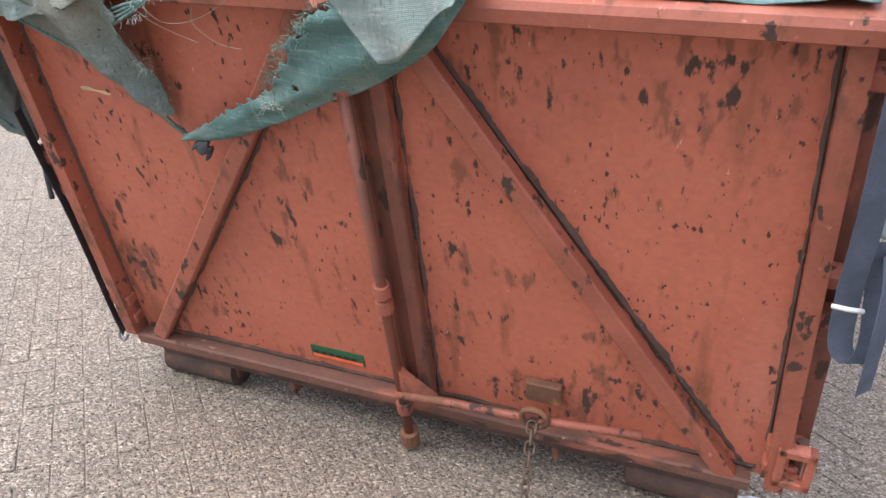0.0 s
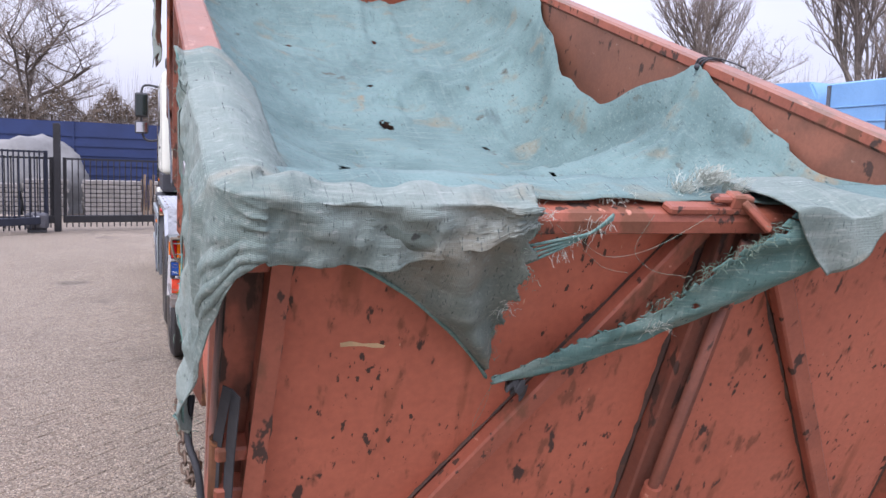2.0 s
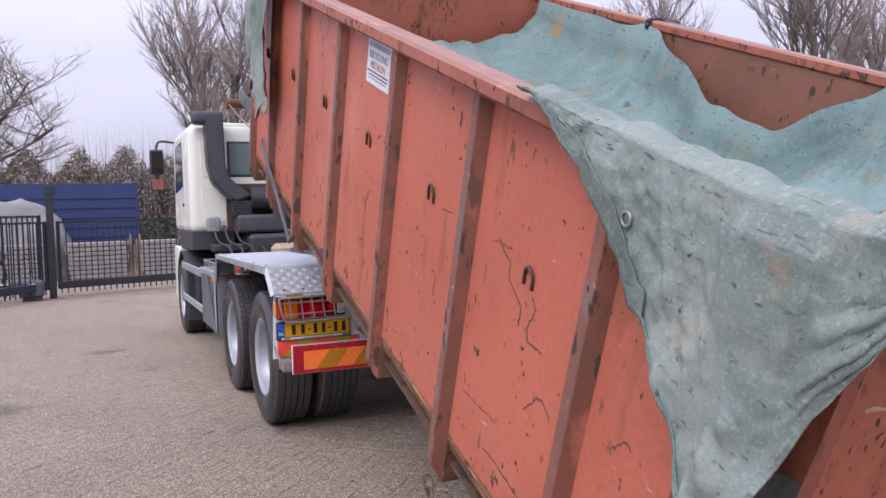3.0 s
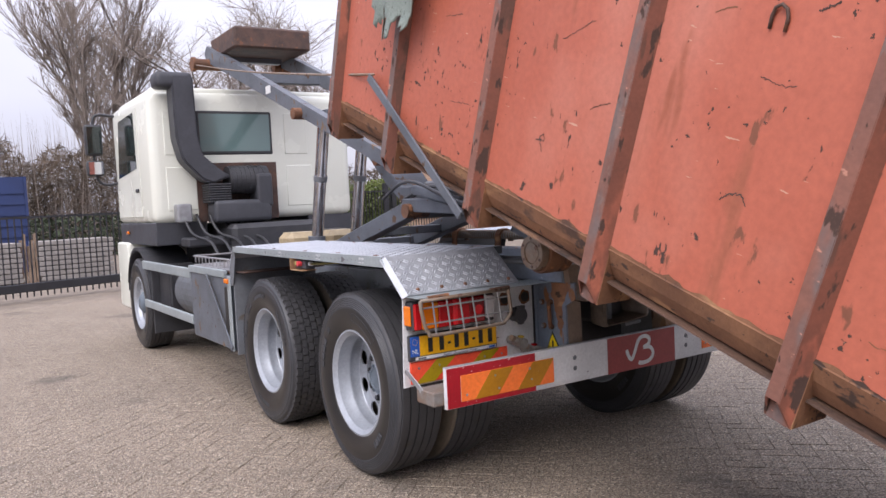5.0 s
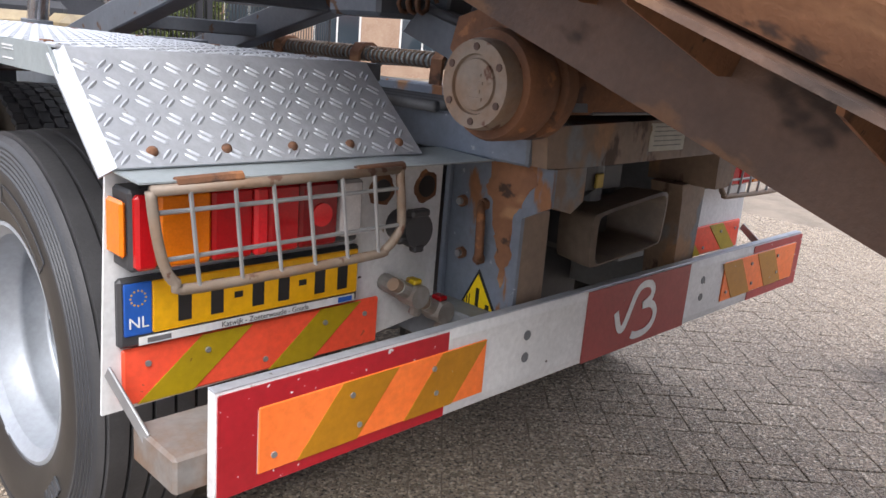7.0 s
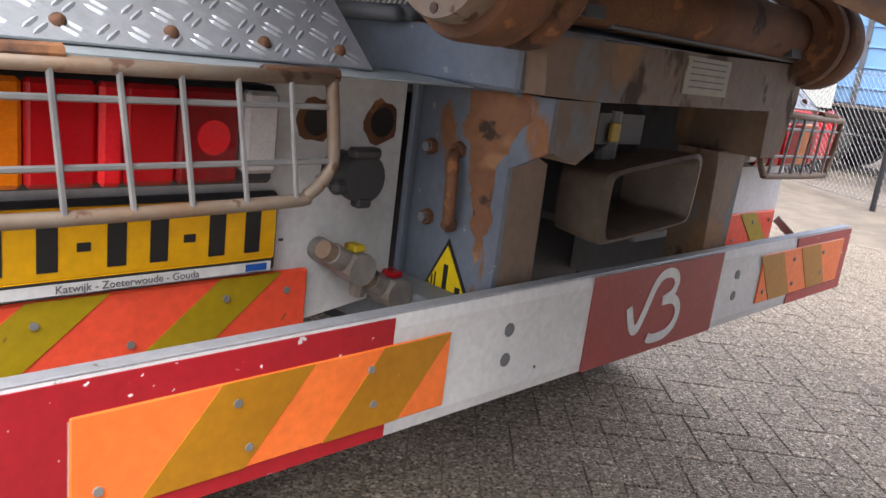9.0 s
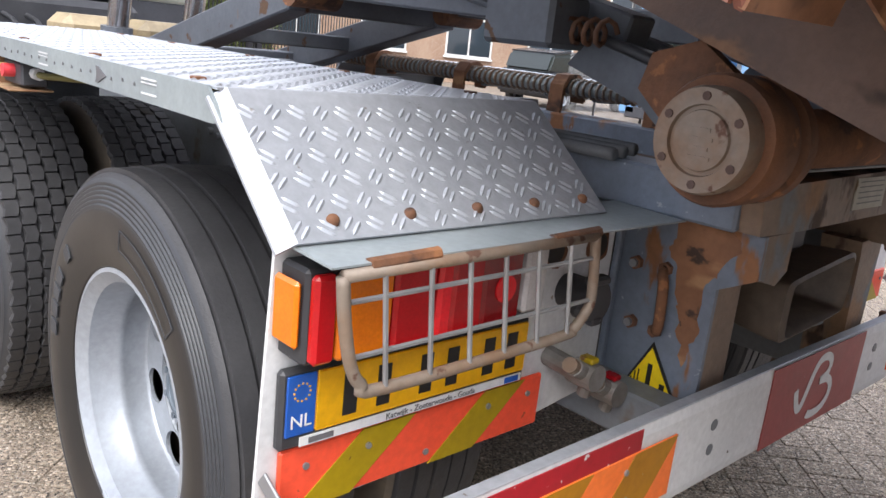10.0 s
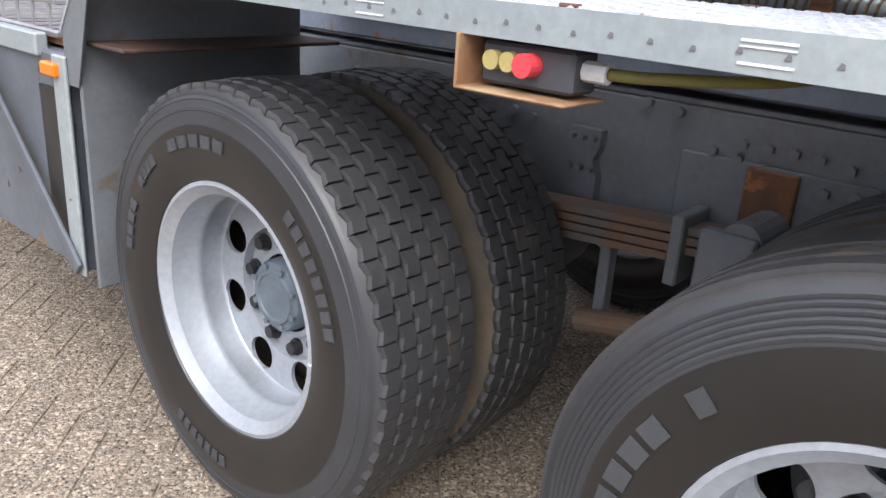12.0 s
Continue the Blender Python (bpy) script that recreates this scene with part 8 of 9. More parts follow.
R_EDGE = [(-0.05, 1.43), (0.25, 1.34), (0.72, 1.25), (1.25, 1.34), (1.62, 1.425), (1.78, 1.33), (2.15, 1.075), (2.6, 1.10), (3.1, 1.27), (3.54, 1.42), (3.9, 1.39), (4.3, 1.40), (5.1, 1.42)]
SAG = [(-0.05, 0.02), (0.10, 0.22), (0.30, 0.40), (0.7, 0.50), (1.2, 0.52), (2.0, 0.68), (2.8, 0.72), (4.2, 0.66), (5.1, 0.40)]
U0, U1 = -0.06, 5.1


def main_at(a, c):
    u = U0 + (U1 - U0) * c
    wl, wr = 1.438, lin(R_EDGE, u) - 0.022
    xr = 1.125 - 0.55 * max(0.0, 1.36 - wr) * (1.0 if u > 1.62 else 0.35)
    # the cloth comes off the left rail steeply and rises gently to the right
    s = a
    x = -1.135 + (xr + 1.135) * s
    belly = (4 * s * (1 - s)) ** (0.62 - 0.26 * min(1.0, max(0.0, u - 0.3)))
    belly *= 1.0 + 0.08 * (1 - 2 * s)
    w = wl + (wr - wl) * s - lin(SAG, u) * belly
    # folds running down from the right tie, from the other ties and along the length
    tie = math.exp(-((u - 1.62) / 0.34) ** 2) * max(0.0, s - 0.45) * 2.0
    w += tie * 0.10 * (1 - s) * math.cos((u - 1.62) * 14)
    tie2 = math.exp(-((u - 3.54) / 0.30) ** 2) * max(0.0, s - 0.5) * 2
    w += tie2 * 0.12 * (1 - s) * math.cos((u - 3.54) * 17)
    w += 0.022 * math.exp(-((s - 0.70 - 0.02 * math.sin(u * 3)) / 0.020) ** 2) * (u > 0.9)
    w += 0.016 * math.exp(-((s - 0.60 + 0.02 * math.sin(u * 2.1)) / 0.016) ** 2) * (u > 1.2)
    amp = min(1.0, 5 * s * (1 - s) + 0.06)
    w += amp * (0.040 * fold(x, u * 0.5, 1.0, 2.4) + 0.016 * fold(x * 0.6, u, 5.0, 8.5) + 0.007 * fold(x * 1.4, u * 0.7, 9.0, 22.0))
    # crease lines fanning out of both ties
    for tu, k_ in ((1.62, 0.020), (3.54, 0.016)):
        dx, du = 1.13 - x, u - tu
        rr = math.hypot(dx, du)
        if rr < 0.9:
            w += k_ * math.sin(math.atan2(du, dx + 0.02) * 13 + 4 * fold(x, u, 3.0, 2.0)) * min(1.0, rr * 5) * (1 - rr / 0.9)
    w += 0.016 * max(0.0, s - 0.6) * math.sin(u * 23 + 3 * fold(x, u, 2.0, 2.0)) * (0.9 < u < 3.4)
    # rolled hem at the free edge
    if s > 0.97 and u > 0.9:
        w += 0.014 * (s - 0.97) / 0.03
    # cross wrinkles where it is strained over the left rail
    w += 0.008 * math.exp(-s * 16) * math.sin(u * 60) * (u < 1.0)
    w = max(w, 0.62)
    if u < 0.04:
        w = max(w, 1.450 - 0.004 * s)
    return (x, u, w)


RIPS = [(0.02, 2.94, 0.040, 0.060), (0.25, 1.16, 0.075, 0.055), (0.50, 1.02, 0.055, 0.045), (0.42, 1.52, 0.014, 0.035), (0.25, 1.85, 0.016, 0.020), (-0.55, 1.55, 0.05, 0.055), (0.05, 3.5, 0.02, 0.02), (0.55, 2.6, 0.012, 0.045), (-0.30, 2.05, 0.014, 0.014), (0.70, 0.52, 0.014, 0.014), (-0.4, 4.2, 0.03, 0.03), (0.3, 4.4, 0.02, 0.03)]


def whole(a, c):
    x, u, w = main_at(a, c)
    for rx, ru, sx, su in RIPS:
        d = ((x - rx) / sx) ** 2 + ((u - ru) / su) ** 2
        if d < 1.0 + 0.9 * fold(x, u, 3.0, 38.0):
            return False
    if u > U1 - 0.12 - 0.1 * fold(x, 0.0, 4.0, 6.0):
        return False
    return True


sheet("main_sheet", main_at, 150, 330, net_in, "faded teal net sheet with torn holes", whole, 0.003, 0.016)

# ---- part folded over the left rail, round the corner and along the door rail ----
SIDE_LOW = [(-0.17, 1.36), (-0.13, 1.30), (-0.09, 1.14), (-0.07, 0.98), (-0.05, 0.86), (-0.01, 0.805), (0.06, 0.81), (0.09, 0.87), (0.13, 0.945), (0.25, 1.06), (0.47, 1.27), (0.62, 1.35), (0.88, 1.475)]


def straight(tab, v):
    """A broken line through (place, value) pairs."""
    for (a, fa), (b_, fb) in zip(tab, tab[1:]):
        if v <= b_:
            return fa + (fb - fa) * max(0.0, (v - a) / (b_ - a))
    return tab[-1][1]


LAP_LOW = [(-1.25, 1.352), (-1.05, 1.335), (-0.92, 1.325), (-0.82, 1.345), (-0.74, 1.368), (-0.58, 1.425)]
L_SIDE, L_TURN, L_DOOR = 1.00, 0.16, 0.70


def over_at(a, c):
    """a runs along the rail from the side round the corner to the door's middle, c from the inside over the top and down."""
    tot = L_SIDE + L_TURN + L_DOOR
    q = a * tot
    if q < L_SIDE:
        f, u, x = 0.0, 0.95 - q, -1.256
        low = straight(SIDE_LOW, u)
        n = Vector((-1, 0))
    elif q < L_SIDE + L_TURN:
        f = (q - L_SIDE) / L_TURN
        ang = f * math.pi / 2
        u, x = -0.05 - 0.085 * math.sin(ang), -1.256 + 0.094 * (1 - math.cos(ang))
        low = straight(SIDE_LOW, -0.05 - 0.11 * f)
        low = low + (1.352 - low) * f ** 4
        n = Vector((-math.cos(ang), -math.sin(ang)))
    else:
        f = 1.0
        x = -1.162 + (q - L_SIDE - L_TURN) * (0.575 / L_DOOR)
        u = -0.135
        low = lin(LAP_LOW, x)
        n = Vector((0, -1))
    p = Vector((x, u))
    top = TOP1 + 0.020 + 0.006 * fold(x, u, 2.0, 9.0) + 0.035 * math.exp(-((q - L_SIDE - 0.08) / 0.16) ** 2) * 0.5
    if c < 0.24:
        s = c / 0.24
        r = p - n * (0.20 * (1 - s))
        w = top - (0.085 + 0.085 * f) * max(0.0, 1 - s * 1.4) ** 1.5 + 0.014 * math.sin(s * math.pi) + 0.006 * (1 + math.sin(q * 40 + s * 4)) * math.sin(s * math.pi)
        return (r.x, r.y, w)
    s = (c - 0.24) / 0.76
    drop = top - low
    # folds fan out from the corner and deepen downwards
    wave = (abs(math.sin(q * 24 + 1.6 * s + 2.0 * fold(q * 3, s, 1.0, 1.5))) - 0.5) * 0.9 + math.sin(q * 71 + 5 * s) * 0.18
    hang = max(0.0, min(1.0, (0.34 - u) / 0.2)) if f == 0.0 else (1.0 - f)
    out = 0.006 + (0.010 + 0.016 * hang) * s ** 1.2 * (1.0 if q < L_SIDE + L_TURN else 0.7)
    # narrow pleats drawn from the corner down to the hanging end
    lean = q - 0.30 * s * max(0.0, 0.9 - u)
    pleat = 0.0
    for pk, (pq, pw) in enumerate(((0.50, 0.012), (0.57, 0.009), (0.63, 0.014), (0.675, 0.008), (0.73, 0.012), (0.77, 0.008), (0.82, 0.013), (0.865, 0.009), (0.91, 0.012), (0.96, 0.010), (1.0, 0.012))):
        dq = (lean - 0.1 - pq + 0.012 * fold(s * 2.0, pk * 1.0, 4.0, 1.4)) / pw
        pleat += 0.010 * math.exp(-dq * dq) * min(1.0, s * 2.5) * (0.55 + 0.45 * math.sin(pk * 2.1 + s * 5))
    if q < L_SIDE + L_TURN:
        out += pleat
    out += (0.004 + 0.016 * hang if q < L_SIDE + L_TURN else 0.016) * wave * s * min(1.0, drop * 3)
    out += 0.014 * fold(q * 1.0, s * drop * 0.6, 6.0, 12.0) * min(1.0, s * 3) + 0.008 * fold(q, s * drop, 2.0, 30.0) * min(1.0, s * 3)
    if f == 1.0:
        out += 0.018 * math.sin((q * 22) - s * 5.0) * (1 - s) * min(1, s * 5) * 0.8
    if q < L_SIDE and u < 0.14:
        out = max(out, 0.028 * min(1.0, (0.14 - u) / 0.04) * min(1.0, s * drop / 0.07))
    if q < L_SIDE and abs(u - 0.53) < 0.10:
        # stretched over the rib below
        out = max(out, 0.024 * min(1.0, (0.10 - abs(u - 0.53)) / 0.05) * min(1.0, s * drop / 0.08))
    r = p + n * out
    if q < L_SIDE and u < 0.32:
        # sleeve-like hanging end, slightly drawn together
        r.y += (0.03 - u) * 0.12 * s * s
    return (r.x, r.y, top - drop * s + 0.004 * fold(q, s, 8.0, 20.0))


def over_keep(a, c):
    tot = L_SIDE + L_TURN + L_DOOR
    q = a * tot
    return not (q > tot - 0.02 - 0.022 * fold(c * 3, 0.0, 7.0, 9.0) and c > 0.1)


ov = sheet("corner_flap", over_at, 300, 84, net_out, "grey-green net folded over the corner and hanging torn", over_keep, 0.0035, 0.013)
# darker torn triangle hanging from under the lap down to its point


def before_door(w):
    """How far the cloth stands before the door sheet: close at the point, round the rail at the top."""
    return -0.050 - 0.1 * min(1.0, max(0.0, (w - 0.935) / 0.45))


def tri_at(a, c):
    """a from the left corner to the torn right edge, c from the rail down."""
    x = -1.0 + 0.42 * a
    low = 1.335 - 0.39 * a ** 1.05
    top = 1.425
    tip = Vector((-0.574, 0.945))
    w = top + (low - top) * c
    g = c ** 1.6 * a
    x += (tip.x - x) * 0.35 * g
    # pleats gather towards the point
    ang = math.atan2(x - tip.x - 0.05, w - tip.y + 0.06)
    rad = math.hypot(x - tip.x, w - tip.y)
    y = before_door(w) + 0.02 - 0.014 * math.sin(c * math.pi * 0.8) + 0.022 * math.sin(ang * 15 + 2 * fold(x, w, 1.0, 6.0)) * min(1.0, rad * 6) * min(1.0, c * 4)
    y += 0.012 * fold(x, w, 6.0, 11.0)
    return (x, y, w)


def tri_keep(a, c):
    return not (a > 0.965 + 0.07 * fold(c * 5, 0.0, 3.0, 3.0))


sheet("torn_corner", tri_at, 90, 70, net_mid, "torn triangular corner of net gathered to a point", tri_keep)
b = bm_()
pipe(b, [Vector(tri_at(k / 40, 1.0)) + Vector((0, -0.002, 0)) for k in range(41)], 0.005, 6)
part("hem", b, net_edge, tarp, smooth=True)
# hem seam stitched along the fold
b = bm_()
pipe(b, [Vector(over_at(k / 60, 0.97)) + Vector((-0.004, -0.003, 0.002)) for k in range(1, 34)], 0.003, 6)
part("hem", b, net_edge, tarp, smooth=True)
b = bm_()
seam = smooth_path([(-1.20, -0.04, TOP1 + 0.022), (-1.17, 0.09, TOP1 + 0.015), (-1.14, 0.22, TOP1 + 0.006), (-1.08, 0.36, TOP1 - 0.06)], 8)
pipe(b, seam, 0.0035, 5)
part("seam", b, net_edge, tarp, smooth=True)
# doubled hem along the flap's slanting edge
def band_at(a, c):
    q = (0.01 + 0.64 * a) / (L_SIDE + L_TURN + L_DOOR)
    p0 = Vector(over_at(q, 1.0))
    drop = max(0.02, TOP1 + 0.02 - p0.z)
    k = 0.76 * min(0.5, 0.062 / drop)
    p = Vector(over_at(q, 1.0 - k * (1 - c)))
    return (p.x - 0.006, p.y, p.z)


sheet("hem_band", band_at, 90, 8, net_mid, "doubled darker hem", None, 0.003, 0.004)
# eyelet ring and knot on the side flap
b = bm_()
pipe(b, [(-1.276, 0.40 + 0.016 * math.cos(a), 1.30 + 0.016 * math.sin(a)) for a in [2 * math.pi * k / 14 for k in range(14)]], 0.004, 6, True)
part("eyelet", b, galv, tarp, smooth=True)

# ---- torn strip from the point up to the door rail ----
LOWER = smooth_path([(-0.574, 0, 0.941), (-0.411, 0, 0.976), (-0.251, 0, 1.042), (-0.142, 0, 1.09), (-0.038, 0, 1.146), (0.05, 0, 1.181), (0.144, 0, 1.232), (0.272, 0, 1.322), (0.34, 0, 1.405), (0.374, 0, 1.452)], 8)
UPPER = smooth_path([(-0.572, 0, 0.954), (-0.44, 0, 1.033), (-0.354, 0, 1.085), (-0.284, 0, 1.123), (-0.218, 0, 1.156), (-0.144, 0, 1.231), (-0.09, 0, 1.315), (-0.03, 0, 1.365), (0.03, 0, 1.41), (0.09, 0, 1.455)], 8)


def along(pts, s):
    k = min(int(s * (len(pts) - 1)), len(pts) - 2)
    return pts[k].lerp(pts[k + 1], s * (len(pts) - 1) - k)


def strip_at(a, c):
    p = along(LOWER, a).lerp(along(UPPER, a), c)
    fr = 0.012 * fold(a * 8, 0.0, 3.0, 6.0) if c > 0.95 else 0.0
    y = before_door(p.z) - 0.022 * math.sin(c * math.pi) * (0.3 + a) - 0.010 * math.sin(c * 9 + a * 7) * a - 0.008 * fold(a * 6, c, 2.0, 2.0)
    if a > 0.86:
        y += (a - 0.86) / 0.14 * 0.012
    return (p.x, y, p.z + fr)


def strip_keep(a, c):
    return not (c > 0.93 and fold(a * 40, 0.0, 5.0, 1.4) > 0.1)


def hole_keep(a, c):
    p = strip_at(a, c)
    return strip_keep(a, c) and (p[0] + 0.098) ** 2 + (p[2] - 1.189) ** 2 > 0.0085 ** 2


st = sheet("torn_strip", strip_at, 170, 26, net_edge, "narrow torn teal strip pulled tight across the door", hole_keep, 0.0035, 0.006)


def lap_at(a, c):
    """The strip's end folded over the rail."""
    x = 0.05 + 0.32 * a
    if c < 0.4:
        s = c / 0.4
        low = 1.315 + 0.135 * a ** 1.2 - 0.015 * math.sin(a * 6)
        return (x + 0.13 * (1 - s) * (1 - a), -0.205 + 0.03 * s + 0.012 * math.sin(a * 10) * (1 - s), low + (TOP1 + 0.022 - low) * s)
    s = (c - 0.4) / 0.6
    return (x - 0.05 * s + 0.02 * a, -0.175 + 0.24 * s, TOP1 + 0.016 + 0.014 * math.sin(a * 8 + s * 3) * (1 - s) + 0.012 - 0.03 * s * s)


sheet("strip_end", lap_at, 40, 40, net_out, "pale end of the strip lying over the door rail")

# frayed ends and loose threads
rng = random.Random(11)


def tuft(name, spots, material, n, ln, r=0.0007, lift=0.3):
    b = bm_()
    for k in range(n):
        x, u, w = spots[rng.randrange(len(spots))]
        p = Vector((x + rng.uniform(-0.025, 0.025), u + rng.uniform(-0.015, 0.015), w + rng.uniform(-0.005, 0.01)))
        d = Vector((rng.uniform(-1, 1), rng.uniform(-1, 0.4), rng.uniform(-0.7, 1) + lift)).normalized()
        l = ln * rng.uniform(0.4, 1.2)
        pts = [p, p + d * l * 0.4 + Vector((0, 0, 0.004)), p + d * l * 0.75 + Vector((rng.uniform(-1, 1), rng.uniform(-1, 1), rng.uniform(-1, 0.5))) * l * 0.07, p + d * l + Vector((rng.uniform(-1, 1), rng.uniform(-1, 1), rng.uniform(-1.2, 0.2))) * l * 0.14]
        pipe(b, pts, r, 3)
    return tagged(part(name, b, material, tarp), kind="stuff")


tuft("frayed_edge", [tri_at(0.955, c / 14) for c in range(1, 13)], green_thread, 70, 0.018, 0.0006)
tuft("frayed_edge", [tri_at(0.95, c / 20) for c in (10, 11)], frayed, 26, 0.022, 0.0005, -0.4)
tuft("frayed_edge", [(-0.60, -0.10, TOP0 + 0.06), (-0.575, -0.12, TOP0 + 0.05)], frayed, 40, 0.025, 0.0005)
tuft("frayed_edge", [(-0.39, -0.06, TOP0 + 0.058), (-0.36, -0.05, TOP0 + 0.058), (-0.325, -0.05, TOP0 + 0.058)], frayed, 40, 0.02, 0.0005)
tuft("frayed_knot", [(-0.53, -0.13, 1.345), (-0.51, -0.13, 1.36), (-0.485, -0.13, 1.385), (-0.46, -0.13, 1.405), (-0.443, -0.125, 1.425)], frayed, 70, 0.022, 0.0005, -0.9)
tuft("frayed_tuft", [(-0.15, -0.02, 1.43), (-0.135, -0.02, 1.435), (-0.08, -0.01, 1.455), (-0.065, -0.01, 1.46), (-0.05, -0.01, 1.46), (0.0, -0.02, 1.445)], frayed, 420, 0.05, 0.00055, 1.6)
tuft("frayed_edge", [strip_at(a / 30, 0.97) for a in range(14, 28)], green_thread, 240, 0.024)
tuft("frayed_edge", [strip_at(0.36, 0.5), strip_at(0.375, 0.6), strip_at(0.39, 0.6)], frayed, 60, 0.03, 0.0005)
tuft("frayed_edge", [(0.02 + 0.02 * k, 2.96, 0.78) for k in range(-2, 3)] + [(0.25 + 0.02 * k, 1.10, 0.90) for k in range(-3, 4)] + [(-0.55, 1.50, 0.95)], green_thread, 60, 0.05)
tuft("frayed_edge", [over_at(k / 60, 0.99) for k in range(2, 34)], green_thread, 90, 0.02)
# twisted torn cord from the flap's edge to the pale knot
b = bm_()
for k in range(4):
    pipe(b, smooth_path([(-0.60, -0.13 + 0.004 * k, 1.325 + 0.012 * k), (-0.53, -0.132, 1.36 + 0.008 * k), (-0.46, -0.132, 1.40), (-0.41, -0.125, 1.43 + 0.004 * k)], 4), 0.004, 5)
part("torn_cord", b, net_edge, tarp, smooth=True)
# loose long threads on the door
b = bm_()
for pts in (((-0.57, -0.06, 0.945), (-0.58, -0.05, 0.88), (-0.585, -0.04, 0.80), (-0.567, -0.03, 0.735)), ((-0.575, -0.06, 0.945), (-0.57, -0.05, 0.86), (-0.585, -0.04, 0.78)),
            ((-0.55, -0.13, 1.42), (-0.47, -0.15, 1.36), (-0.40, -0.13, 1.31), (-0.34, -0.14, 1.30)), ((-0.30, -0.12, 1.44), (-0.34, -0.14, 1.36), (-0.28, -0.15, 1.31), (-0.20, -0.16, 1.30)), ((-0.50, -0.13, 1.40), (-0.42, -0.15, 1.35), (-0.30, -0.15, 1.37), (-0.16, -0.14, 1.45))):
    pipe(b, smooth_path(pts, 5), 0.00045, 3)
tagged(part("loose_threads", b, green_thread, tarp), kind="stuff")
# black rag at the point
b = bm_()
for k, (x, w) in enumerate(((-0.515, 0.936), (-0.492, 0.927))):
    bmesh.ops.create_icosphere(b, subdivisions=3, radius=0.019, matrix=Matrix.Translation((x, -0.062 - 0.004 * (k % 2), w)) @ Matrix.Rotation(k, 4, "Y") @ Matrix.Diagonal((1.2, 0.6, 0.7, 1)))
for v in b.verts:
    v.co += Vector((1, 1, 1)) * 0.016 * noise.noise(v.co * 70)
part("rag", b, black_paint, tarp, "black scrap of rubber")

# front-left hanging piece, small flap by the right corner


def front_at(a, c):
    u = 4.22 + 0.62 * a + 0.05 * math.sin(c * 5)
    low = 0.45 + 0.75 * abs(a - 0.35) ** 1.2
    w = TOP1 + 0.012 - (TOP1 - low) * c
    x = -1.255 - 0.018 * c - 0.022 * math.sin(a * 19 + c * 3) * (0.25 + c) + 0.012 * fold(a * 4, c * 4, 4.0, 2.0)
    if c < 0.12:
        x += 0.12 * (0.12 - c) / 0.12
        w = TOP1 + 0.012
    return (x, u, w)


sheet("side_flap", front_at, 40, 60, net_out, "grey-green net piece hanging over the side", lambda a, c: not (c > 0.9 + 0.2 * fold(a * 9, 0, 2.0, 1.5)))


def small_at(a, c):
    return (1.285 + 0.02 * math.sin(a * 8 + c * 4), 0.02 + 0.30 * a, 1.44 - (0.52 + 0.16 * math.sin(a * 3)) * c)


sheet("side_flap", small_at, 24, 36, net_out, "", lambda a, c: not (c > 0.92 and fold(a * 12, 0, 1.0, 1.5) > 0))

lean_out(tarp)

# ---- ties and straps ----
tie = thing("rail_tie", "black cord knotted round the container's top rail", "cord")
for u in (1.62, 3.54):
    b = bm_()
    for k in range(3):
        loop = []
        for q in range(20):
            a = 2 * math.pi * q / 20
            cx, cw = math.cos(a), math.sin(a)
            e = 1 / max(abs(cx), abs(cw)) ** 0.7
            loop.append(CONT @ Vector((1.188 + 0.066 * cx * e, u + 0.014 * (k - 1) + 0.01 * math.sin(a * 2 + k), 1.414 + 0.042 * cw * e)))
        pipe(b, loop, 0.006, 6, True)
    bmesh.ops.create_icosphere(b, subdivisions=2, radius=0.016, matrix=Matrix.Translation(CONT @ Vector((1.115, u, 1.41))))
    pipe(b, [CONT @ Vector(p) for p in ((1.16, u, 1.46), (1.20, u - 0.05, 1.466), (1.24, u - 0.12, 1.462), (1.25, u - 0.17, 1.456))], 0.004, 5)
    part("cord_loop", b, strap_black, tie, smooth=True)


def ribbon(name, pts, width, side, material, parent, label="", thick=0.003):
    """A flat strap along points; side is the direction of its width."""
    pts = smooth_path(pts, 6)
    b = bm_()
    side = Vector(side).normalized()
    rows = []
    for i, p in enumerate(pts):
        d = (pts[min(i + 1, len(pts) - 1)] - pts[max(i - 1, 0)]).normalized()
        n = d.cross(side).normalized()
        rows.append([b.verts.new(p + side * sx * width / 2 + n * sn * thick / 2) for sx, sn in ((-1, -1), (1, -1), (1, 1), (-1, 1))])
    for r0, r1 in zip(rows, rows[1:]):
        for k in range(4):
            b.faces.new((r0[k], r0[(k + 1) % 4], r1[(k + 1) % 4], r1[k]))
    b.faces.new(rows[0][::-1])
    b.faces.new(rows[-1])
    return part(name, b, material, parent, label)


bs = thing("rubber_strap", "black rubber strap stretched down the container corner", "strap", at=CONT)
ribbon("band", [(-1.190, -0.07, 0.98), (-1.195, -0.065, 0.79), (-1.196, -0.06, 0.58), (-1.206, -0.06, 0.34), (-1.220, -0.06, 0.08), (-1.226, -0.055, -0.03)], 0.036, (0.45, -1, 0), strap_black, bs)
ribbon("band", [(-1.205, -0.05, 0.98), (-1.222, -0.04, 0.79), (-1.224, -0.04, 0.58), (-1.228, -0.04, 0.34), (-1.238, -0.045, 0.08), (-1.240, -0.05, -0.03)], 0.022, (1, -0.6, 0), strap_black, bs)
part("hook", pipe(bm_(), smooth_path([(-1.245, -0.05, -0.02), (-1.255, -0.06, -0.055), (-1.235, -0.06, -0.07), (-1.22, -0.05, -0.045)], 4), 0.006, 6), galv, bs, smooth=True)
ws = thing("webbing_strap", "grey-blue webbing strap looped round the container corner", "strap", at=CONT)
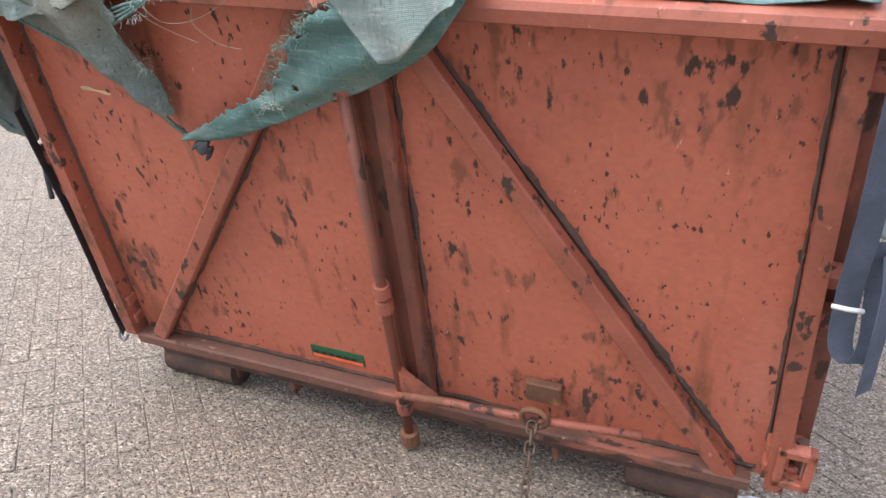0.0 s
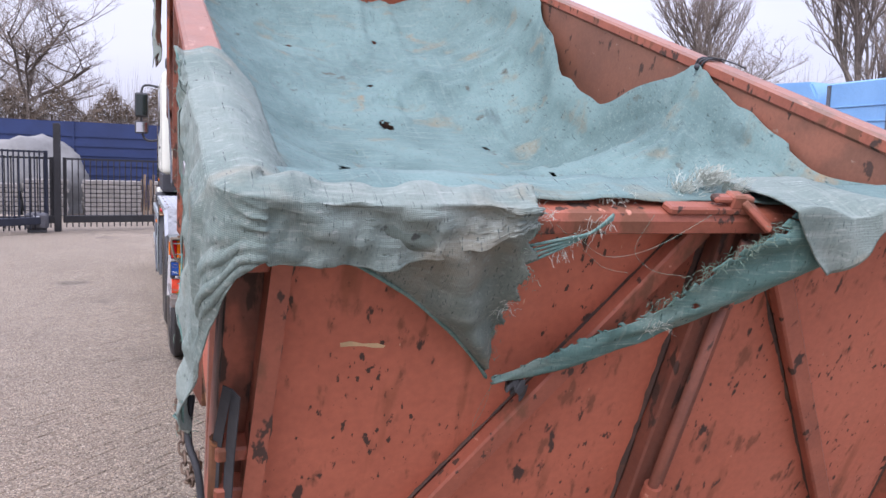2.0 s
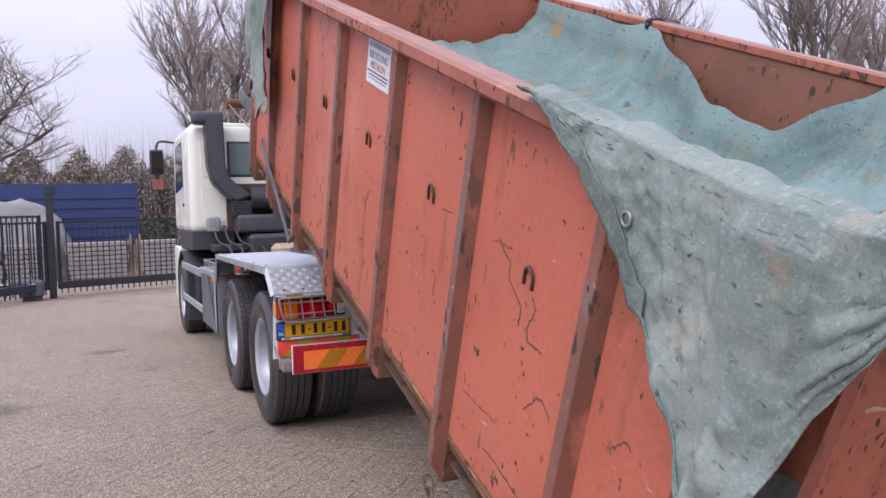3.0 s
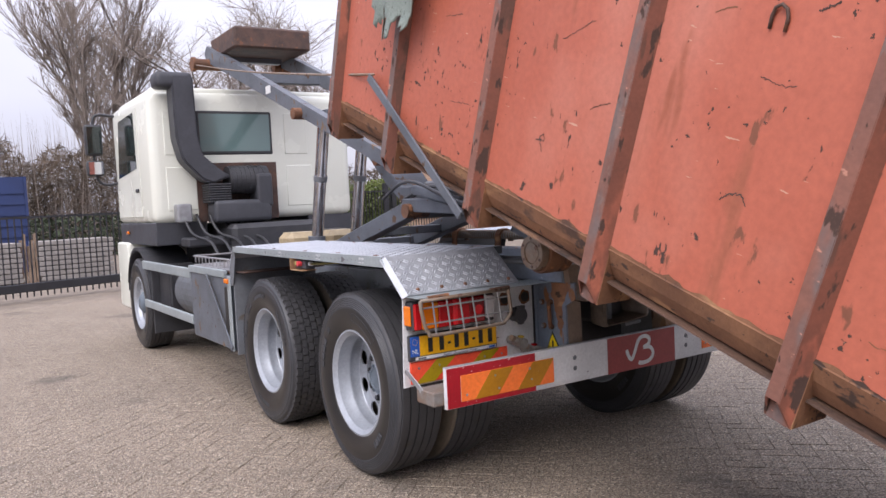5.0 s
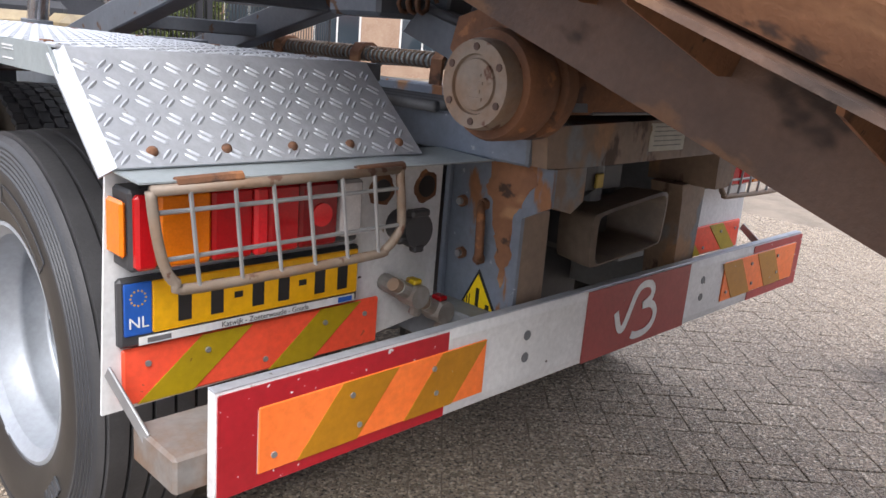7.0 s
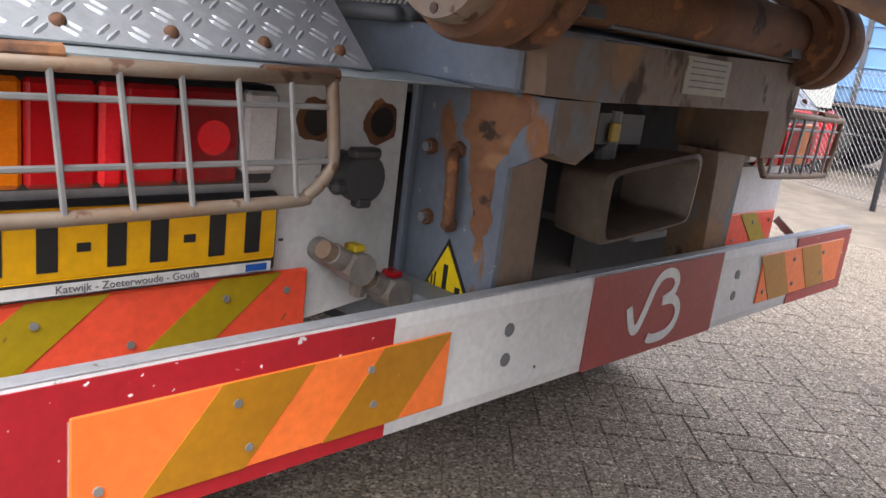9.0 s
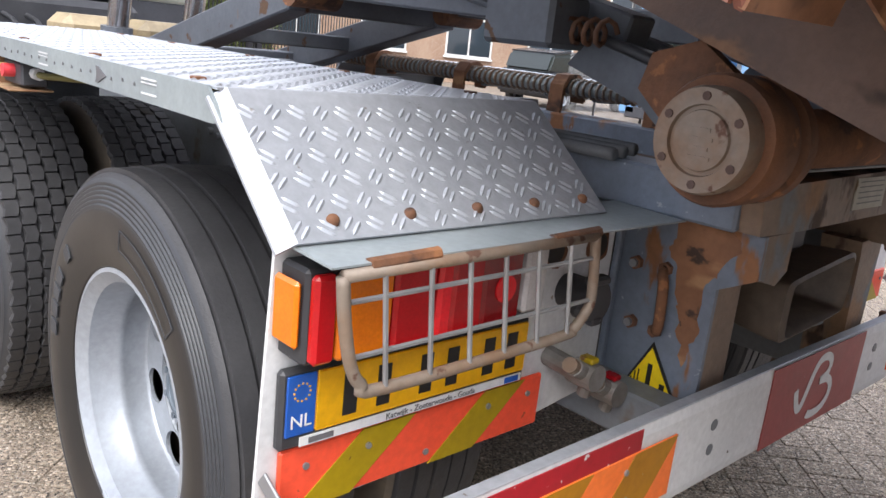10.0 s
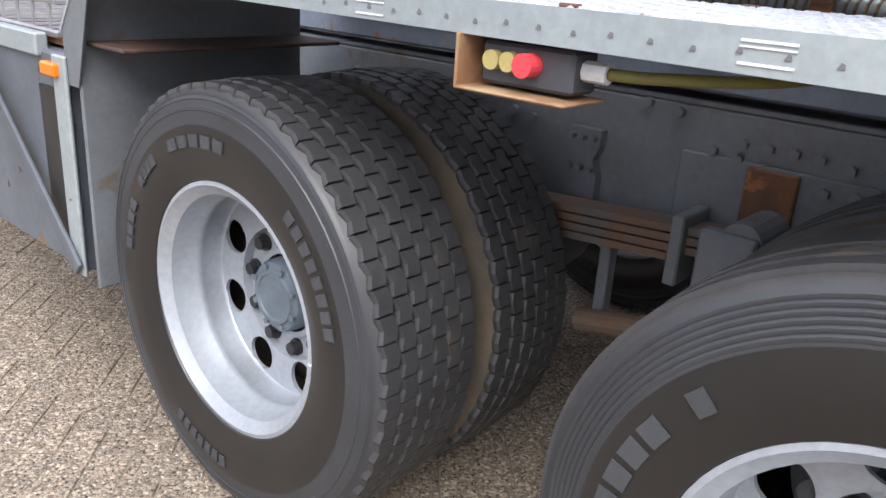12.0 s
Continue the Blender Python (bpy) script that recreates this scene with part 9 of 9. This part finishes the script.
ribbon("band", [(1.17, 0.03, 1.455), (1.18, -0.12, 1.452), (1.185, -0.135, 1.40), (1.19, -0.13, 1.25), (1.20, -0.125, 1.01), (1.203, -0.12, 0.81), (1.215, -0.13, 0.67), (1.25, -0.135, 0.625), (1.275, -0.12, 0.67), (1.262, -0.10, 0.80), (1.24, -0.09, 0.95)], 0.055, (1, 0.25, 0), strap_blue, ws)
ribbon("tail", [(1.262, -0.10, 0.93), (1.272, -0.14, 0.86), (1.28, -0.15, 0.72), (1.287, -0.15, 0.55)], 0.045, (0.8, 0.8, 0), strap_blue, ws)
b = bm_()
pipe(b, [(1.17 + 0.001, -0.15, 0.802), (1.20, -0.158, 0.806), (1.235, -0.15, 0.80)], 0.006, 6)
part("cable_tie", b, plastic_white, ws, "white cable tie", smooth=True)
lean_out(bs)
lean_out(ws)
# dark rope from the flap's end along the side
rp = thing("side_rope", "dark rope drawn from the tarpaulin along the container side", "rope")
b = bm_()
pipe(b, smooth_path([CONT @ Vector(p) for p in ((-1.27, 0.06, 0.86), (-1.28, 0.0, 0.78), (-1.26, -0.05, 0.72), (-1.25, -0.08, 0.62))], 5), 0.009, 7)
part("cord", b, strap_black, rp, smooth=True)
tr = thing("tie_rope", "thin brown rope tied from the truck frame to the tarpaulin", "rope")
b = bm_()
pipe(b, smooth_path([(-0.62, 5.6, 3.12), (-0.85, 3.6, 2.72), (-1.1, 1.6, 2.36), (-1.265, 0.40, 2.16)], 6), 0.007, 6)
part("cord", b, worn_pipe, tr, smooth=True)
bg = thing("plastic_bag", "crumpled white plastic bag on the paving by the container", "bag")
b = bm_()
bmesh.ops.create_icosphere(b, subdivisions=4, radius=0.085, matrix=Matrix.Translation((1.04, -3.72, 0.03)) @ Matrix.Diagonal((1.35, 1.0, 0.5, 1)))
for v in b.verts:
    q = v.co * 9
    v.co += (v.co - Vector((1.04, -3.72, 0.03))) * (0.5 * noise.noise(q) + 0.35 * abs(noise.noise(q * 2.7)))
    v.co.z = max(v.co.z, 0.002)
part("film", b, plastic_white, bg)

# ---- parked vehicles round the yard ----
lorry_blue = surf("light_blue_lorry_paint", (0.20, 0.40, 0.68), (0.17, 0.35, 0.62), 1.5, (0.25, 0.4), bump=0.02)
lorry_pale = surf("silver_white_lorry_paint", (0.52, 0.56, 0.64), (0.46, 0.50, 0.58), 1.5, (0.25, 0.4), bump=0.02)
car_red = surf("red_car_paint", (0.42, 0.05, 0.06), (0.38, 0.04, 0.05), 1.5, (0.2, 0.3), bump=0.0)
car_dark = surf("dark_grey_car_paint", (0.03, 0.033, 0.04), None, 1.5, (0.2, 0.3), bump=0.0)
car_silver = surf("silver_car_paint", (0.42, 0.43, 0.45), None, 1.5, (0.25, 0.35), metal=0.4, bump=0.0)


def road_wheel(parent, x, y, r, w):
    s = 1 if x > 0 else -1
    b = bm_()
    lathe(b, [(-w / 2, r * 0.6), (-w / 2 - 0.004, r * 0.8), (-w / 2 + 0.012, r * 0.95), (-w / 2 + 0.035, r), (w / 2 - 0.035, r), (w / 2 - 0.012, r * 0.95), (w / 2 + 0.004, r * 0.8), (w / 2, r * 0.6)], 36)
    t = soften(part("tyre", b, rubber, parent))
    t.location = (x, y, r)
    b = bm_()
    lathe(b, [(s * w * 0.45, r * 0.6), (s * w * 0.40, r * 0.52), (s * w * 0.25, r * 0.48), (s * w * 0.30, r * 0.25), (s * w * 0.48, r * 0.2), (s * w * 0.48, 0.0)], 28)
    part("rim", b, rim_silver, t)


def lorry(name, label, paint, at, turn, height=3.2, body=True):
    """A lorry: cab facing +y at the front, chassis and a slatted box behind."""
    L_ = thing(name, label, "lorry", at=Matrix.Translation(at) @ Matrix.Rotation(radians(turn), 4, "Z"))
    h = height
    b = bm_()
    prism(b, [(0.0, 0.55), (0.06, 1.5), (-0.12, h * 0.82), (-0.55, h), (-1.75, h * 0.985), (-1.95, h * 0.9), (-1.95, 1.0), (-1.75, 1.0), (-1.72, 0.85), (-1.55, 1.12), (-1.2, 1.22), (-0.85, 1.12), (-0.68, 0.55)], -1.2, 1.2, "x")
    bmesh.ops.bevel(b, geom=b.edges[:], offset=0.045, segments=2, affect="EDGES")
    soften(part("cab", b, paint, L_))
    b = bm_()
    prism(b, [(0.075, 1.58), (-0.07, h * 0.8), (-0.09, h * 0.8), (0.03, 1.58)], -1.05, 1.05, "x")
    part("windscreen", b, dark_glass, L_)
    for s in (-1, 1):
        xs = sorted((s * 1.19, s * 1.206))
        b = bm_()
        prism(b, [(-0.25, 1.65), (-0.32, h * 0.78), (-1.15, h * 0.79), (-1.15, 1.55), (-0.6, 1.5)], xs[0], xs[1], "x")
        part("side_window", b, dark_glass, L_)
        b = bm_()
        box(b, *sorted((s * 1.28, s * 1.40)), -0.12, 0.02, 1.7, 2.35, 0.03)
        box(b, *sorted((s * 1.15, s * 1.36)), -0.10, -0.06, 2.32, 2.36, 0.01)
        part("mirror", b, black_plastic, L_)
        part("step", box(bm_(), *sorted((s * 0.95, s * 1.22)), -0.72, -0.05, 0.32, 0.55, 0.02), grey_plastic, L_)
        road_wheel(L_, s * 1.02, -1.2, 0.5, 0.3)
        road_wheel(L_, s * 1.0, -4.6, 0.5, 0.34)
        b = bm_()
        box(b, *sorted((s * 0.75, s * 1.08)), 0.02, 0.11, 0.62, 0.85, 0.03)
        part("headlight", b, lens_clear, L_)
        part("corner_deflector", box(bm_(), *sorted((s * 1.1, s * 1.24)), -0.16, 0.04, 1.25, 1.9, 0.03), paint, L_)
    part("bumper", box(bm_(), -1.22, 1.22, -0.30, 0.12, 0.38, 0.92, 0.05), paint, L_)
    g = part("grille", box(bm_(), -0.85, 0.85, 0.03, 0.075, 0.95, 1.5, 0.02), black_plastic, L_)
    for k in range(6):
        part("bar", box(bm_(), -0.82, 0.82, 0.07, 0.095, 0.99 + 0.085 * k, 1.03 + 0.085 * k, 0.004), galv, g)
    for k in range(5):
        part("badge_bar", box(bm_(), -0.24 + 0.1 * k, -0.18 + 0.1 * k, 0.076, 0.09, 1.53, 1.6, 0), plastic_white, L_)
    pl = part("number_plate", box(bm_(), -0.26, 0.26, 0.118, 0.13, 0.46, 0.57, 0.003), plate_yellow, L_)
    for k in range(6):
        part("plate_bar", box(bm_(), -0.19 + 0.066 * k, -0.15 + 0.066 * k, 0.13, 0.133, 0.485, 0.545, 0), black_paint, pl)
    part("sun_visor", box(bm_(), -1.1, 1.1, -0.08, 0.16, h * 0.83, h * 0.87, 0.02), black_plastic, L_)
    part("chassis", box(bm_(), -0.45, 0.45, -6.4, -1.6, 0.75, 1.0, 0.01), dark_steel, L_)
    if body:
        bd = part("box_body", box(bm_(), -1.24, 1.24, -6.6, -2.25, 1.05, h * 0.96, 0.03), paint, L_)
        for s in (-1, 1):
            for k in range(7):
                z = 1.3 + k * (h * 0.96 - 1.5) / 7
                part("slat", box(bm_(), *sorted((s * 1.24, s * 1.262)), -6.55, -2.3, z, z + 0.03, 0.004), paint, bd)
            for y in (-2.3, -3.7, -5.1, -6.5):
                part("post", box(bm_(), *sorted((s * 1.24, s * 1.275)), y - 0.04, y + 0.04, 1.05, h * 0.95, 0.004), grey_steel, bd)
    return L_


lorry("box_lorry", "light blue box lorry parked beyond the wire fence", lorry_blue, (12.75, 8.6, 0), 0, 3.75)
lorry("silver_lorry", "silver-white lorry with a black grille, parked in the yard", lorry_pale, (-7.3, 6.9, 0), -135, 3.1, False)
lorry("blue_lorry", "light blue lorry parked in the yard", lorry_blue, (-11.2, 4.6, 0), -160, 3.3)


def car(name, label, paint, at, turn):
    C = thing(name, label, "car", at=Matrix.Translation(at) @ Matrix.Rotation(radians(turn), 4, "Z"))
    b = bm_()
    prism(b, [(2.0, 0.32), (2.08, 0.55), (1.95, 0.78), (1.05, 0.92), (-1.75, 0.95), (-2.02, 0.85), (-2.06, 0.5), (-1.95, 0.28)], -0.86, 0.86, "x")
    bmesh.ops.bevel(b, geom=b.edges[:], offset=0.07, segments=2, affect="EDGES")
    soften(part("body", b, paint, C))
    b = bm_()
    prism(b, [(1.0, 0.90), (0.35, 1.38), (-1.1, 1.44), (-1.75, 1.36), (-1.92, 0.92)], -0.74, 0.74, "x")
    bmesh.ops.bevel(b, geom=b.edges[:], offset=0.06, segments=2, affect="EDGES")
    soften(part("cabin", b, dark_glass, C))
    b = bm_()
    prism(b, [(0.3, 1.385), (0.28, 1.42), (-1.1, 1.475), (-1.7, 1.40), (-1.7, 1.365), (-1.1, 1.435)], -0.70, 0.70, "x")
    part("roof", b, paint, C)
    for s in (-1, 1):
        for y in (1.3, -1.3):
            road_wheel(C, s * 0.78, y, 0.31, 0.2)
        part("tail_light", box(bm_(), *sorted((s * 0.62, s * 0.84)), -2.06, -1.98, 0.62, 0.82, 0.02), lens_red, C)
        part("headlight", box(bm_(), *sorted((s * 0.55, s * 0.82)), 1.94, 2.05, 0.58, 0.72, 0.02), lens_clear, C)
    pl = part("number_plate", box(bm_(), -0.26, 0.26, -2.085, -2.065, 0.48, 0.59, 0.003), plate_yellow, C)
    part("blue_band", box(bm_(), 0.22, 0.26, -2.088, -2.0852, 0.482, 0.588, 0), blue_film, pl)
    for k in range(6):
        part("plate_bar", box(bm_(), -0.19 + 0.066 * k, -0.15 + 0.066 * k, -2.088, -2.0852, 0.505, 0.565, 0), black_paint, pl)
    return C


car("red_car", "red car parked beyond the wire fence", car_red, (11.45, 4.5, 0), -72)
car("silver_car", "silver car parked beyond the wire fence", car_silver, (11.7, 1.2, 0), -90)
car("dark_car", "dark grey car parked beyond the wire fence", car_dark, (15.5, 13.2, 0), -88)

# wheelie bin behind the gate
wb = thing("wheelie_bin", "dark green plastic wheelie bin standing behind the gate", "bin", at=Matrix.Translation((-7.0, 15.2, 0)))
bin_green = surf("green_plastic", (0.03, 0.17, 0.07), (0.025, 0.14, 0.06), 4, (0.4, 0.6), bump=0.05)
b = bm_()
prism(b, [(-0.24, 0.06), (0.24, 0.06), (0.29, 0.98), (-0.29, 0.98)], -0.30, 0.30, "y")
part("body", b, bin_green, wb)
part("lid", box(bm_(), -0.31, 0.31, -0.36, 0.33, 0.98, 1.06, 0.03), bin_green, wb)
for s in (-1, 1):
    part("wheel", rod(bm_(), (s * 0.24, 0.28, 0.1), (s * 0.30, 0.28, 0.1), 0.1, 16), black_plastic, wb)

# ---- the pavers beside the wheels and at the rear, piece by piece ----
_paver_meshes = []
for k in range(6):
    me = bpy.data.meshes.new("paver")
    me.from_pydata(paver_at(0, 0, 0), [], PAVER_FACES)
    me.materials.append(paver_mat)
    _paver_meshes.append(me)
_rng = random.Random(5)
for x, y, a in near_list:
    o = new("paver", _rng.choice(_paver_meshes))
    o.location, o.rotation_euler = (x, y, 0), (0, 0, a + math.pi * _rng.randrange(2))
    o.parent = paving
